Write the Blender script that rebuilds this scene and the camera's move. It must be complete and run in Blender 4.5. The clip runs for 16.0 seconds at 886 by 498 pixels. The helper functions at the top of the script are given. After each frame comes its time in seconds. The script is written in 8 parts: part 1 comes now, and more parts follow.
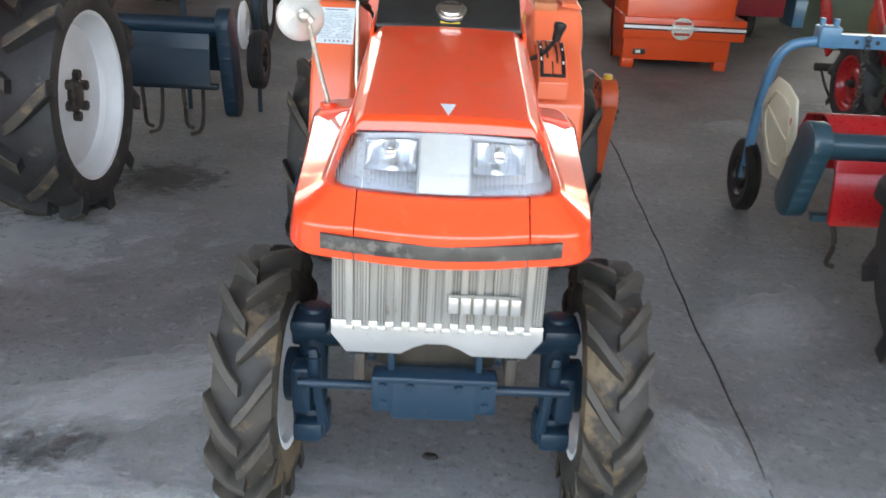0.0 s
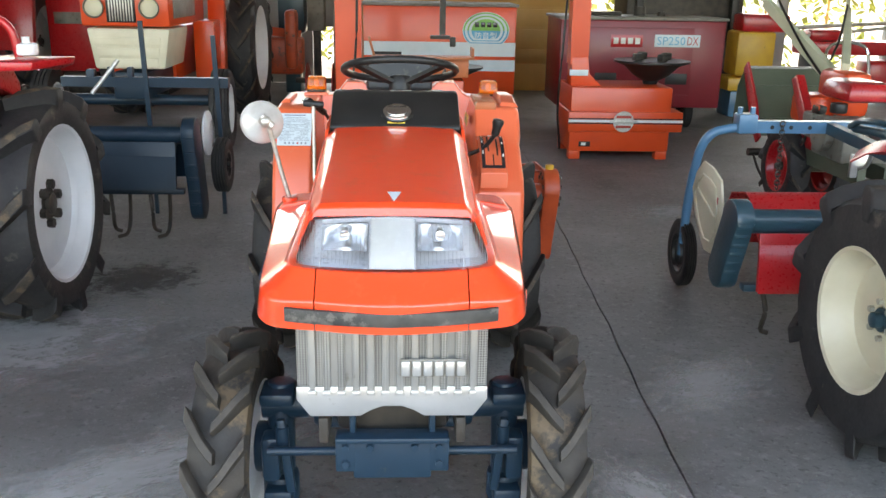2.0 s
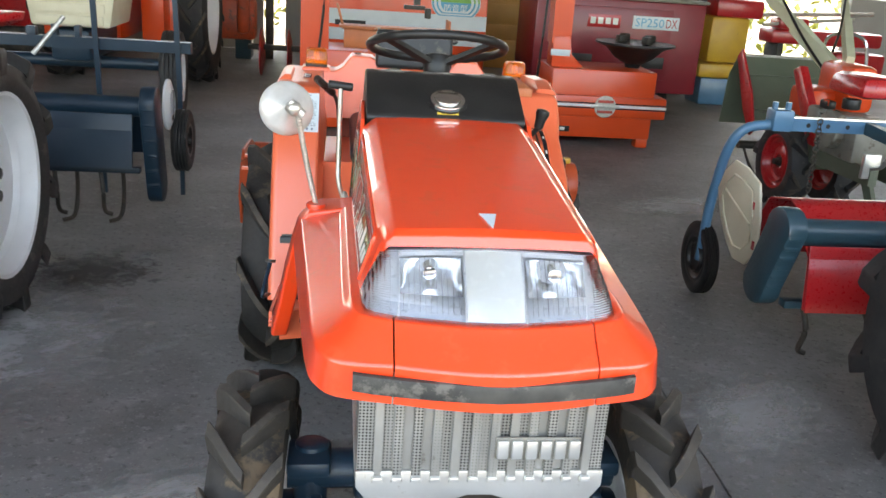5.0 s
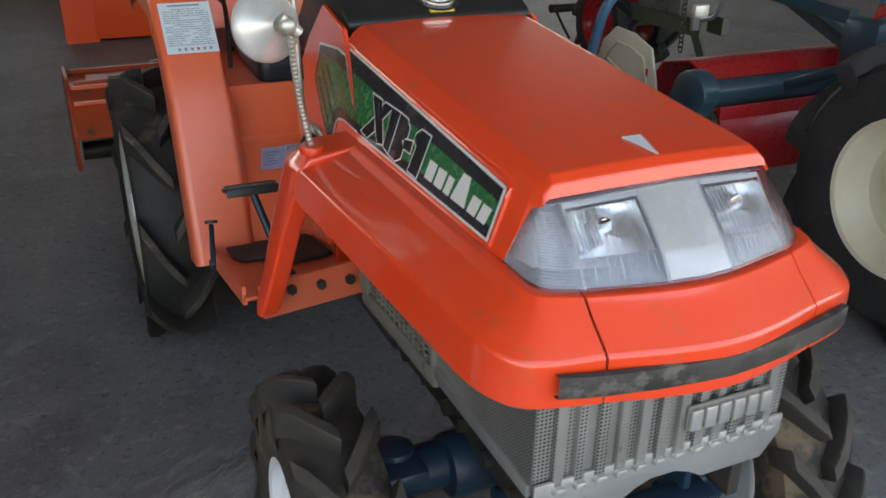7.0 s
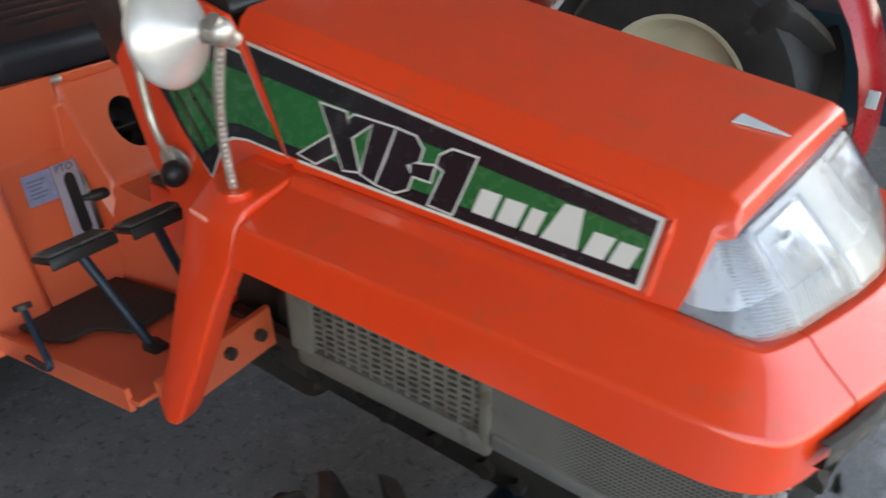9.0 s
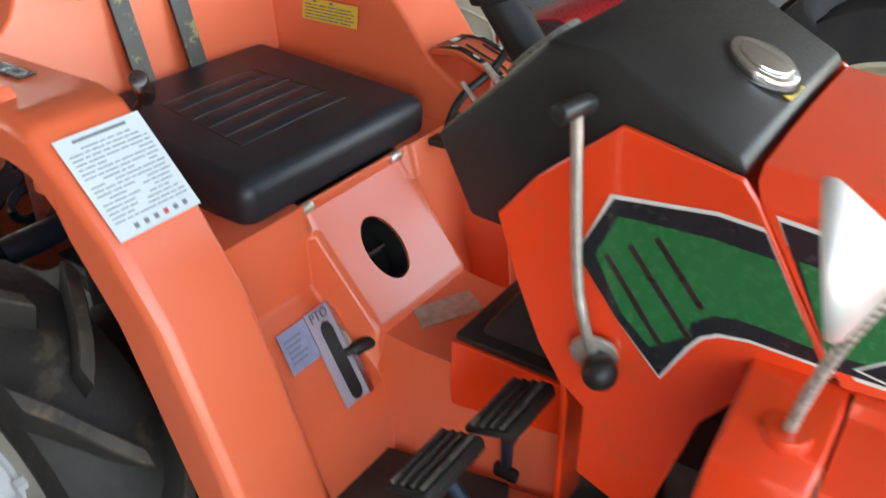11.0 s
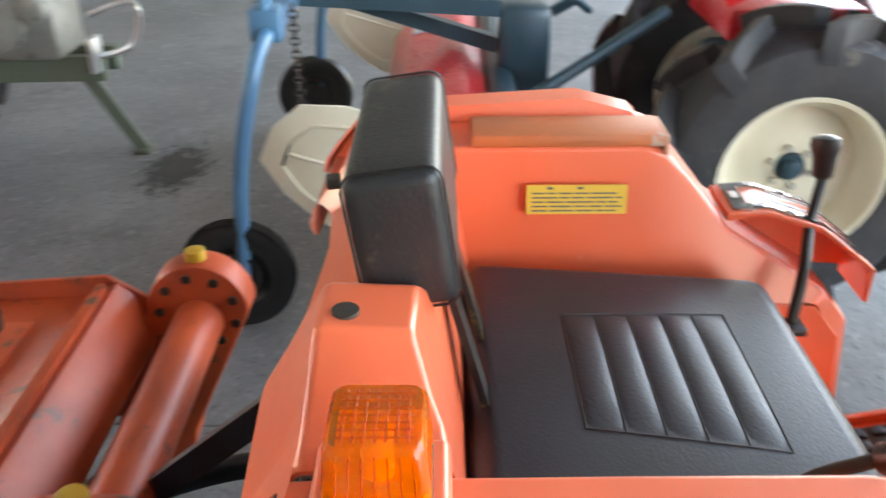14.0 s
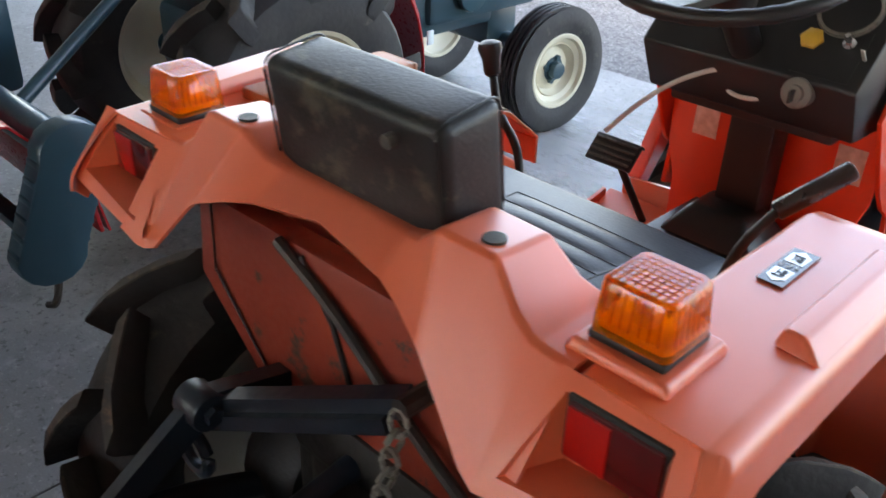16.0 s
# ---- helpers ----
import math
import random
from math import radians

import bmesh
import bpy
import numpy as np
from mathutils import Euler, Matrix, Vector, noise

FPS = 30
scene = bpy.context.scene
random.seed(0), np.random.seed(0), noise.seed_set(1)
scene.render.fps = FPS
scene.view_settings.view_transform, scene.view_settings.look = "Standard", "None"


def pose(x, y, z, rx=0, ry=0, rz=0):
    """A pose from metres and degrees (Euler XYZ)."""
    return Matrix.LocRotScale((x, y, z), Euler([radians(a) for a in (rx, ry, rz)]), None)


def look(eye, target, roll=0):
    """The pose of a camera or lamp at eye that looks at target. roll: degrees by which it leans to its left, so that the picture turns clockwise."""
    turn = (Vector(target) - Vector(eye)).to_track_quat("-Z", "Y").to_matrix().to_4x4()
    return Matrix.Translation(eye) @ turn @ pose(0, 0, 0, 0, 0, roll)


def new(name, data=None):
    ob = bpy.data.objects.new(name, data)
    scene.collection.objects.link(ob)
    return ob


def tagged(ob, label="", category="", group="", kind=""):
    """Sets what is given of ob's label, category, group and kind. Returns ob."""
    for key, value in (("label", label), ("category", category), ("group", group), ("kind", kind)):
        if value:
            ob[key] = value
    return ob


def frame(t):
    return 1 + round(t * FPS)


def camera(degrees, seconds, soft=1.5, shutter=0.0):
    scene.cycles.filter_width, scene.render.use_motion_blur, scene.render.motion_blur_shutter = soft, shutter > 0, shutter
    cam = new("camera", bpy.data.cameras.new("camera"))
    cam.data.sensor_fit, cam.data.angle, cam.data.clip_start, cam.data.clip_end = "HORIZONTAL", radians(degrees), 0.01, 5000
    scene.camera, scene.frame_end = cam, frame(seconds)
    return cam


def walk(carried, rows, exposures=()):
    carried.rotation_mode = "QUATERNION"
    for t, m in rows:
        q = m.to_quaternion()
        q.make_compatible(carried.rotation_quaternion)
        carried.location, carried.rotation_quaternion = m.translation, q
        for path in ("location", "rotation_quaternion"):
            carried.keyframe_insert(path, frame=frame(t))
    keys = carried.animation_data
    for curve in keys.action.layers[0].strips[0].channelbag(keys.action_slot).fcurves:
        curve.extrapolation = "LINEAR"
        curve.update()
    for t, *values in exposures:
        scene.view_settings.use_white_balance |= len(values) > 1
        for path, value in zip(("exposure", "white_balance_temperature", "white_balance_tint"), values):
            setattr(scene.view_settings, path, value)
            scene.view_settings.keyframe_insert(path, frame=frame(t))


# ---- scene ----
cam = camera(53.8, 16.0, shutter=0.4)
PATH = [
    (0, (-0.014, -0.59, 1.429), (0.008, 1.244, 0.631), 2.8),
    (0.5, (0.006, -0.77, 1.429), (0.073, 1.053, 0.61), 2.2),
    (1, (0.011, -0.835, 1.422), (0.069, 1.013, 0.661), 1.6),
    (1.5, (0.021, -0.828, 1.437), (0.117, 1.059, 0.784), 2.1),
    (2, (0.02, -0.815, 1.46), (0.114, 1.095, 0.873), 1.0),
    (2.5, (0.016, -0.753, 1.469), (0.106, 1.152, 0.867), 0.3),
    (3, (0.0, -0.684, 1.475), (0.069, 1.219, 0.864), 0.5),
    (3.5, (-0.039, -0.608, 1.479), (0.038, 1.301, 0.888), 0.4),
    (3.7, (-0.053, -0.572, 1.476), (0.034, 1.339, 0.891), 0.3),
    (5.8, (-0.344, -0.07, 1.398), (0.023, 1.751, 0.658), 5.3),
    (6, (-0.358, 0.006, 1.397), (0.073, 1.799, 0.624), 3.8),
    (6.5, (-0.548, 0.097, 1.387), (0.128, 1.795, 0.576), 0.4),
    (7, (-0.682, 0.164, 1.368), (0.071, 1.806, 0.51), 1.1),
    (7.2, (-0.709, 0.214, 1.362), (0.087, 1.825, 0.484), 1.25),
    (7.5, (-0.736, 0.306, 1.358), (0.189, 1.857, 0.5), 1.5),
    (8, (-0.763, 0.458, 1.362), (0.343, 1.868, 0.475), 2.8),
    (8.5, (-0.797, 0.612, 1.381), (0.524, 1.782, 0.44), 3.5),
    (9, (-0.902, 0.785, 1.374), (0.468, 1.814, 0.342), 1.4),
    (9.5, (-0.983, 0.911, 1.374), (0.293, 2.037, 0.324), 2.5),
    (9.6, (-0.986, 0.94, 1.368), (0.267, 2.089, 0.314), 2.5),
    (11.8, (-0.866, 1.848, 1.417), (0.682, 2.651, 0.439), 0.2),
    (12, (-0.842, 1.931, 1.402), (0.724, 2.715, 0.436), 0.5),
    (12.5, (-0.775, 2.142, 1.415), (0.74, 3.008, 0.439), 0.0),
    (13, (-0.787, 2.365, 1.425), (0.622, 3.354, 0.407), 1.1),
    (13.4, (-0.789, 2.573, 1.42), (0.877, 3.245, 0.54), -3.2),
    (13.5, (-0.79, 2.6, 1.447), (0.901, 3.161, 0.537), -2.5),
    (14, (-0.758, 2.735, 1.436), (1.0, 2.738, 0.482), -0.4),
    (14.2, (-0.742, 2.786, 1.432), (0.978, 2.548, 0.439), 0.1),
    (14.5, (-0.716, 2.862, 1.429), (0.879, 2.325, 0.348), 0.9),
    (15, (-0.667, 3.007, 1.44), (0.793, 2.12, 0.4), 0.7),
    (15.5, (-0.657, 3.173, 1.435), (0.577, 2.001, 0.384), -1.7),
    (16, (-0.604, 3.315, 1.437), (0.59, 2.063, 0.435), 2.2),
]
walk(cam, [(t, look(eye, target, roll)) for t, eye, target, roll in PATH], exposures=[(0, 3.85, 8500, 10), (2.0, 3.75, 8500, 10), (3.7, 3.75, 8500, 10), (5.8, 3.65, 8700, 10), (6.3, 3.45, 8700, 10), (7.0, 2.80, 8700, 10), (8.5, 3.2, 8800, 10), (9.0, 3.08, 8800, 10), (9.6, 3.15, 8800, 10), (11.8, 4.15, 8600, 10), (12.5, 4.3, 8800, 10), (13.0, 4.15, 9000, 10), (13.5, 4.4, 9000, 10), (14.0, 4.75, 8500, 10), (15.0, 4.65, 7800, 10), (15.5, 4.4, 7700, 10), (16, 3.95, 7700, 10)])

# ---- world, sun, exposure ----
world = bpy.data.worlds.new("sky")
scene.world = world
world.use_nodes = True
wn = world.node_tree
sky = wn.nodes.new("ShaderNodeTexSky")
sky.sky_type = "NISHITA"
sky.sun_disc = False
sky.dust_density, sky.air_density, sky.ozone_density = 3.0, 1.0, 1.0
sky.sun_elevation = radians(66)
sky.sun_rotation = radians(40)
wn.links.new(sky.outputs[0], wn.nodes["Background"].inputs[0])
wn.nodes["Background"].inputs[1].default_value = 0.15
sun = new("sun", bpy.data.lights.new("sun", "SUN"))
sun.data.energy, sun.data.angle, sun.data.color = 3.0, radians(0.6), (1.0, 0.95, 0.86)
sun.matrix_world = look((2.6, 3.1, 9.1), (0, 0, 0))


# ---- mesh helpers ----
def shade(bm, angle=38):
    lim = radians(angle)
    for f in bm.faces:
        f.smooth = True
    for e in bm.edges:
        if len(e.link_faces) == 2:
            e.smooth = e.calc_face_angle(0.0) < lim
        else:
            e.smooth = True


def thing(name, at=(0, 0, 0), rz=0.0, label="", category="", group="", kind=""):
    ob = new(name)
    ob.empty_display_size = 0.1
    ob.matrix_basis = pose(at[0], at[1], at[2], 0, 0, rz)
    bpy.context.view_layer.update()
    return tagged(ob, label, category, group, kind)


IN_WORLD = set()


def part(name, bm, material, parent=None, label="", angle=38, off=None):
    bm.normal_update()
    if off is not None:
        bmesh.ops.translate(bm, verts=bm.verts, vec=off)
    shade(bm, angle)
    me = bpy.data.meshes.new(name)
    bm.to_mesh(me)
    bm.free()
    mats = material if isinstance(material, (list, tuple)) else [material]
    for m in mats:
        me.materials.append(m)
    ob = new(name, me)
    if parent is not None:
        ob.parent = parent
        if parent in IN_WORLD:
            ob.matrix_parent_inverse = parent.matrix_world.inverted()
    if label:
        ob["label"] = label
    return ob


def bevel_all(bm, w, seg=2, angle=30):
    es = [e for e in bm.edges if len(e.link_faces) == 2 and e.calc_face_angle(0.0) > radians(angle)]
    if es and w > 0:
        bmesh.ops.bevel(bm, geom=es, offset=w, segments=seg, profile=0.5, affect="EDGES", clamp_overlap=True)
    return bm


def merge(*bms):
    out = bms[0]
    for b in bms[1:]:
        me = bpy.data.meshes.new("tmp")
        b.to_mesh(me)
        out.from_mesh(me)
        b.free()
        bpy.data.meshes.remove(me)
    return out


def box(c, s, bev=0.0, rot=None, taper=(1, 1), seg=2):
    bm = bmesh.new()
    bmesh.ops.create_cube(bm, size=1.0)
    for v in bm.verts:
        k = taper if v.co.z > 0 else (1, 1)
        v.co = Vector((v.co.x * s[0] * k[0], v.co.y * s[1] * k[1], v.co.z * s[2]))
    bevel_all(bm, bev, seg)
    if rot:
        bmesh.ops.rotate(bm, verts=bm.verts, cent=(0, 0, 0), matrix=Euler([radians(a) for a in rot]).to_matrix())
    bmesh.ops.translate(bm, verts=bm.verts, vec=c)
    return bm


def rod(a, b, r, seg=12, r2=None, bev=0.0):
    a, b = Vector(a), Vector(b)
    bm = bmesh.new()
    d = b - a
    bmesh.ops.create_cone(bm, cap_ends=True, segments=seg, radius1=r, radius2=r if r2 is None else r2, depth=d.length)
    bevel_all(bm, bev, 2, 60)
    q = d.to_track_quat("Z", "Y").to_matrix()
    bmesh.ops.rotate(bm, verts=bm.verts, cent=(0, 0, 0), matrix=q)
    bmesh.ops.translate(bm, verts=bm.verts, vec=(a + b) / 2)
    return bm


def beam(a, b, w, h, bev=0.003, up=(0, 0, 1)):
    """A square bar from a to b."""
    a, b = Vector(a), Vector(b)
    d = (b - a).normalized()
    side = d.cross(Vector(up)).normalized()
    top = side.cross(d)
    bm = bmesh.new()
    vs = []
    for p in (a, b):
        for sx, sz in ((-1, -1), (1, -1), (1, 1), (-1, 1)):
            vs.append(bm.verts.new(p + side * sx * w / 2 + top * sz * h / 2))
    for f in ((3, 2, 1, 0), (4, 5, 6, 7), (0, 1, 5, 4), (1, 2, 6, 5), (2, 3, 7, 6), (3, 0, 4, 7)):
        bm.faces.new([vs[i] for i in f])
    return bevel_all(bm, bev, 2)


def tube(pts, r, seg=10, closed=False):
    pts = [Vector(p) for p in pts]
    bm = bmesh.new()
    rings, n = [], len(pts)
    ref = Vector((0, 0, 1))
    for i, p in enumerate(pts):
        a = pts[(i - 1) % n] if (closed or i > 0) else p
        b = pts[(i + 1) % n] if (closed or i < n - 1) else p
        d = (b - a).normalized()
        s = d.cross(ref)
        if s.length < 0.05:
            s = d.cross(Vector((1, 0, 0)))
        s.normalize()
        t = s.cross(d).normalized()
        rr = r[i] if isinstance(r, (list, tuple)) else r
        rings.append([bm.verts.new(p + (s * math.cos(k * 2 * math.pi / seg) + t * math.sin(k * 2 * math.pi / seg)) * rr) for k in range(seg)])
    for i in range(n if closed else n - 1):
        p, q = rings[i], rings[(i + 1) % n]
        for k in range(seg):
            bm.faces.new((p[k], p[(k + 1) % seg], q[(k + 1) % seg], q[k]))
    if not closed:
        bm.faces.new(list(reversed(rings[0])))
        bm.faces.new(rings[-1])
    bmesh.ops.recalc_face_normals(bm, faces=bm.faces)
    return bm


def bend(pts, n=6):
    """Round a polyline's corners."""
    pts = [Vector(p) for p in pts]
    out = [pts[0]]
    for i in range(1, len(pts) - 1):
        a, b, c = pts[i - 1], pts[i], pts[i + 1]
        k = 0.45
        p, q = b.lerp(a, k), b.lerp(c, k)
        for j in range(n + 1):
            t = j / n
            out.append(p.lerp(b, t).lerp(b.lerp(q, t), t))
    out.append(pts[-1])
    return out


def loft(rows, close=False, caps=False):
    bm = bmesh.new()
    g = [[bm.verts.new(p) for p in r] for r in rows]
    m = len(rows[0])
    for a, b in zip(g, g[1:]):
        for k in range(m if close else m - 1):
            bm.faces.new((a[k], a[(k + 1) % m], b[(k + 1) % m], b[k]))
    if caps:
        bm.faces.new(list(reversed(g[0])))
        bm.faces.new(g[-1])
    bmesh.ops.recalc_face_normals(bm, faces=bm.faces)
    return bm


def thicken(bm, t):
    """Give a sheet a thickness, away from its normals."""
    bm.normal_update()
    bmesh.ops.solidify(bm, geom=bm.faces[:], thickness=t)
    return bm


def prism(poly, axis, lo, hi, bev=0.0, seg=2):
    """A polygon in the plane across axis ('x': (y, z) points; 'y': (x, z); 'z': (x, y)), from lo to hi along it."""
    def put(u, v, w):
        return {"x": (w, u, v), "y": (u, w, v), "z": (u, v, w)}[axis]
    bm = loft([[put(u, v, lo) for u, v in poly], [put(u, v, hi) for u, v in poly]], close=True, caps=True)
    return bevel_all(bm, bev, seg)


def lathe(profile, axis="x", seg=32, c=(0, 0, 0)):
    """(along, radius) points turned about an axis through c."""
    rows = []
    for k in range(seg):
        a = 2 * math.pi * k / seg
        row = []
        for u, r in profile:
            p = {"x": (u, r * math.cos(a), r * math.sin(a)), "y": (r * math.cos(a), u, r * math.sin(a)), "z": (r * math.cos(a), r * math.sin(a), u)}[axis]
            row.append(Vector(p) + Vector(c))
        rows.append(row)
    bm = bmesh.new()
    g = [[bm.verts.new(p) for p in r] for r in rows]
    for i in range(seg):
        a, b = g[i], g[(i + 1) % seg]
        for k in range(len(profile) - 1):
            bm.faces.new((a[k], a[k + 1], b[k + 1], b[k]))
    bmesh.ops.remove_doubles(bm, verts=bm.verts, dist=1e-5)
    bmesh.ops.recalc_face_normals(bm, faces=bm.faces)
    return bm


def ball(c, r, s=(1, 1, 1), seg=14):
    bm = bmesh.new()
    bmesh.ops.create_uvsphere(bm, u_segments=seg, v_segments=seg // 2 + 1, radius=r)
    bmesh.ops.scale(bm, verts=bm.verts, vec=s)
    bmesh.ops.translate(bm, verts=bm.verts, vec=c)
    return bm


def sheet(corners, lift=0.0015):
    """A thin plate on four (or more) corners, raised along its normal."""
    bm = bmesh.new()
    vs = [bm.verts.new(p) for p in corners]
    f = bm.faces.new(vs)
    bm.normal_update()
    n = f.normal.copy()
    ext = bmesh.ops.extrude_face_region(bm, geom=[f])
    bmesh.ops.translate(bm, verts=[v for v in ext["geom"] if isinstance(v, bmesh.types.BMVert)], vec=n * lift)
    bmesh.ops.recalc_face_normals(bm, faces=bm.faces)
    return bm


def on_quad(q, u, v):
    a, b, c, d = [Vector(p) for p in q]
    return a.lerp(b, u).lerp(d.lerp(c, u), v)


def plate_bars(q, bars, lift):
    """Bars (u0, v0, u1, v1) raised on a quad (corners: bottom left, bottom right, top right, top left)."""
    out = None
    for u0, v0, u1, v1 in bars:
        b = sheet([on_quad(q, u0, v0), on_quad(q, u1, v0), on_quad(q, u1, v1), on_quad(q, u0, v1)], lift)
        out = b if out is None else merge(out, b)
    return out


def lettering(name, text, q, material, parent, size, depth=0.0008, lift=0.002, shear=0.0):
    """Text laid on a quad, scaled to fill it."""
    cu = bpy.data.curves.new(name, "FONT")
    cu.body, cu.extrude, cu.shear, cu.resolution_u = text, 0.01, shear, 2
    tmp = bpy.data.objects.new("tmp_text", cu)
    scene.collection.objects.link(tmp)
    bpy.context.view_layer.update()
    me = bpy.data.meshes.new_from_object(tmp.evaluated_get(bpy.context.evaluated_depsgraph_get()))
    bpy.data.objects.remove(tmp)
    bpy.data.curves.remove(cu)
    bm = bmesh.new()
    bm.from_mesh(me)
    bpy.data.meshes.remove(me)
    xs, ys = [v.co.x for v in bm.verts], [v.co.y for v in bm.verts]
    a, b, c, d = [Vector(p) for p in q]
    n = (b - a).cross(d - a).normalized()
    for v in bm.verts:
        u = (v.co.x - min(xs)) / max(1e-6, max(xs) - min(xs))
        w = (v.co.y - min(ys)) / max(1e-6, max(ys) - min(ys))
        up = lift + (depth if v.co.z > 0 else 0)
        v.co = on_quad(q, u, w) + n * up
    return part(name, bm, material, parent)


# ---- materials ----
def mat(name, a, b=None, rough=0.5, metal=0.0, scale=6.0, fine=90.0, bump=0.05, spots=None, spot_at=0.66, spot_scale=14.0, coat=0.0, rough_var=0.12, spec=0.5, island=0.0, coat_rough=0.12):
    """A painted or raw surface: two tones mixed by a broad noise, a fine grain in roughness and relief, and spots of dirt or wear."""
    m = bpy.data.materials.new(name)
    m.use_nodes = True
    nt = m.node_tree
    nd, lk = nt.nodes, nt.links
    p = nd["Principled BSDF"]
    co = nd.new("ShaderNodeTexCoord")
    n1 = nd.new("ShaderNodeTexNoise")
    n1.inputs["Scale"].default_value, n1.inputs["Detail"].default_value = scale, 6
    n2 = nd.new("ShaderNodeTexNoise")
    n2.inputs["Scale"].default_value, n2.inputs["Detail"].default_value = fine, 4
    lk.new(co.outputs["Object"], n1.inputs["Vector"])
    lk.new(co.outputs["Object"], n2.inputs["Vector"])
    b = b or tuple(c * 0.75 for c in a)
    ramp = nd.new("ShaderNodeMapRange")
    ramp.inputs["From Min"].default_value, ramp.inputs["From Max"].default_value = 0.32, 0.7
    lk.new(n1.outputs["Fac"], ramp.inputs["Value"])
    mix = nd.new("ShaderNodeMix")
    mix.data_type = "RGBA"
    mix.inputs["A"].default_value, mix.inputs["B"].default_value = (*a, 1), (*b, 1)
    lk.new(ramp.outputs[0], mix.inputs["Factor"])
    colour = mix.outputs["Result"]
    if spots:
        n3 = nd.new("ShaderNodeTexNoise")
        n3.inputs["Scale"].default_value, n3.inputs["Detail"].default_value, n3.inputs["Roughness"].default_value = spot_scale, 8, 0.7
        lk.new(co.outputs["Object"], n3.inputs["Vector"])
        r3 = nd.new("ShaderNodeMapRange")
        r3.inputs["From Min"].default_value, r3.inputs["From Max"].default_value = spot_at, spot_at + 0.07
        lk.new(n3.outputs["Fac"], r3.inputs["Value"])
        mx = nd.new("ShaderNodeMix")
        mx.data_type = "RGBA"
        mx.inputs["B"].default_value = (*spots, 1)
        lk.new(r3.outputs[0], mx.inputs["Factor"])
        lk.new(colour, mx.inputs["A"])
        colour = mx.outputs["Result"]
    if island:
        gi = nd.new("ShaderNodeObjectInfo")
        hs = nd.new("ShaderNodeHueSaturation")
        rr = nd.new("ShaderNodeMapRange")
        rr.inputs["To Min"].default_value, rr.inputs["To Max"].default_value = 1 - island, 1 + island
        lk.new(gi.outputs["Random"], rr.inputs["Value"])
        lk.new(rr.outputs[0], hs.inputs["Value"])
        lk.new(colour, hs.inputs["Color"])
        colour = hs.outputs["Color"]
    lk.new(colour, p.inputs["Base Color"])
    rg = nd.new("ShaderNodeMapRange")
    rg.inputs["To Min"].default_value, rg.inputs["To Max"].default_value = max(0.02, rough - rough_var), min(1, rough + rough_var)
    lk.new(n2.outputs["Fac"], rg.inputs["Value"])
    lk.new(rg.outputs[0], p.inputs["Roughness"])
    p.inputs["Metallic"].default_value = metal
    p.inputs["Specular IOR Level"].default_value = spec
    p.inputs["Coat Weight"].default_value = coat
    p.inputs["Coat Roughness"].default_value = coat_rough
    if bump:
        bp = nd.new("ShaderNodeBump")
        bp.inputs["Strength"].default_value, bp.inputs["Distance"].default_value = bump, 0.004
        lk.new(n2.outputs["Fac"], bp.inputs["Height"])
        lk.new(bp.outputs[0], p.inputs["Normal"])
    return m


def glass(name, tint, rough=0.08, ribs=0.0, axis=0, dist=0.002, ior=1.45, solid=0.0):
    m = bpy.data.materials.new(name)
    m.use_nodes = True
    nd, lk = m.node_tree.nodes, m.node_tree.links
    p = nd["Principled BSDF"]
    p.inputs["Base Color"].default_value = (*tint, 1)
    p.inputs["Roughness"].default_value = rough
    p.inputs["Transmission Weight"].default_value = 1.0 - solid
    p.inputs["IOR"].default_value = ior
    if ribs:
        co = nd.new("ShaderNodeTexCoord")
        w = nd.new("ShaderNodeTexWave")
        w.bands_direction = "XYZ"[axis]
        w.inputs["Scale"].default_value = ribs
        bp = nd.new("ShaderNodeBump")
        bp.inputs["Strength"].default_value, bp.inputs["Distance"].default_value = 0.5, dist
        lk.new(co.outputs["Object"], w.inputs["Vector"])
        lk.new(w.outputs["Fac"], bp.inputs["Height"])
        lk.new(bp.outputs[0], p.inputs["Normal"])
    return m


def perforated(name, base, hole, pitch, size=0.3, metal=0.6, rough=0.4):
    """Sheet metal with a grid of small punched holes."""
    m = mat(name, base, rough=rough, metal=metal, scale=9, bump=0.08, spots=(0.10, 0.08, 0.06), spot_at=0.62, spot_scale=9)
    nd, lk = m.node_tree.nodes, m.node_tree.links
    p = nd["Principled BSDF"]
    was = p.inputs["Base Color"].links[0].from_socket
    co = nd.new("ShaderNodeTexCoord")
    v = nd.new("ShaderNodeTexVoronoi")
    v.inputs["Scale"].default_value, v.inputs["Randomness"].default_value = 1.0 / pitch, 0.0
    lk.new(co.outputs["Object"], v.inputs["Vector"])
    mr = nd.new("ShaderNodeMapRange")
    mr.inputs["From Min"].default_value, mr.inputs["From Max"].default_value = size, size + 0.08
    lk.new(v.outputs["Distance"], mr.inputs["Value"])
    mx = nd.new("ShaderNodeMix")
    mx.data_type = "RGBA"
    mx.inputs["A"].default_value = (*hole, 1)
    lk.new(mr.outputs[0], mx.inputs["Factor"])
    lk.new(was, mx.inputs["B"])
    lk.new(mx.outputs["Result"], p.inputs["Base Color"])
    return m


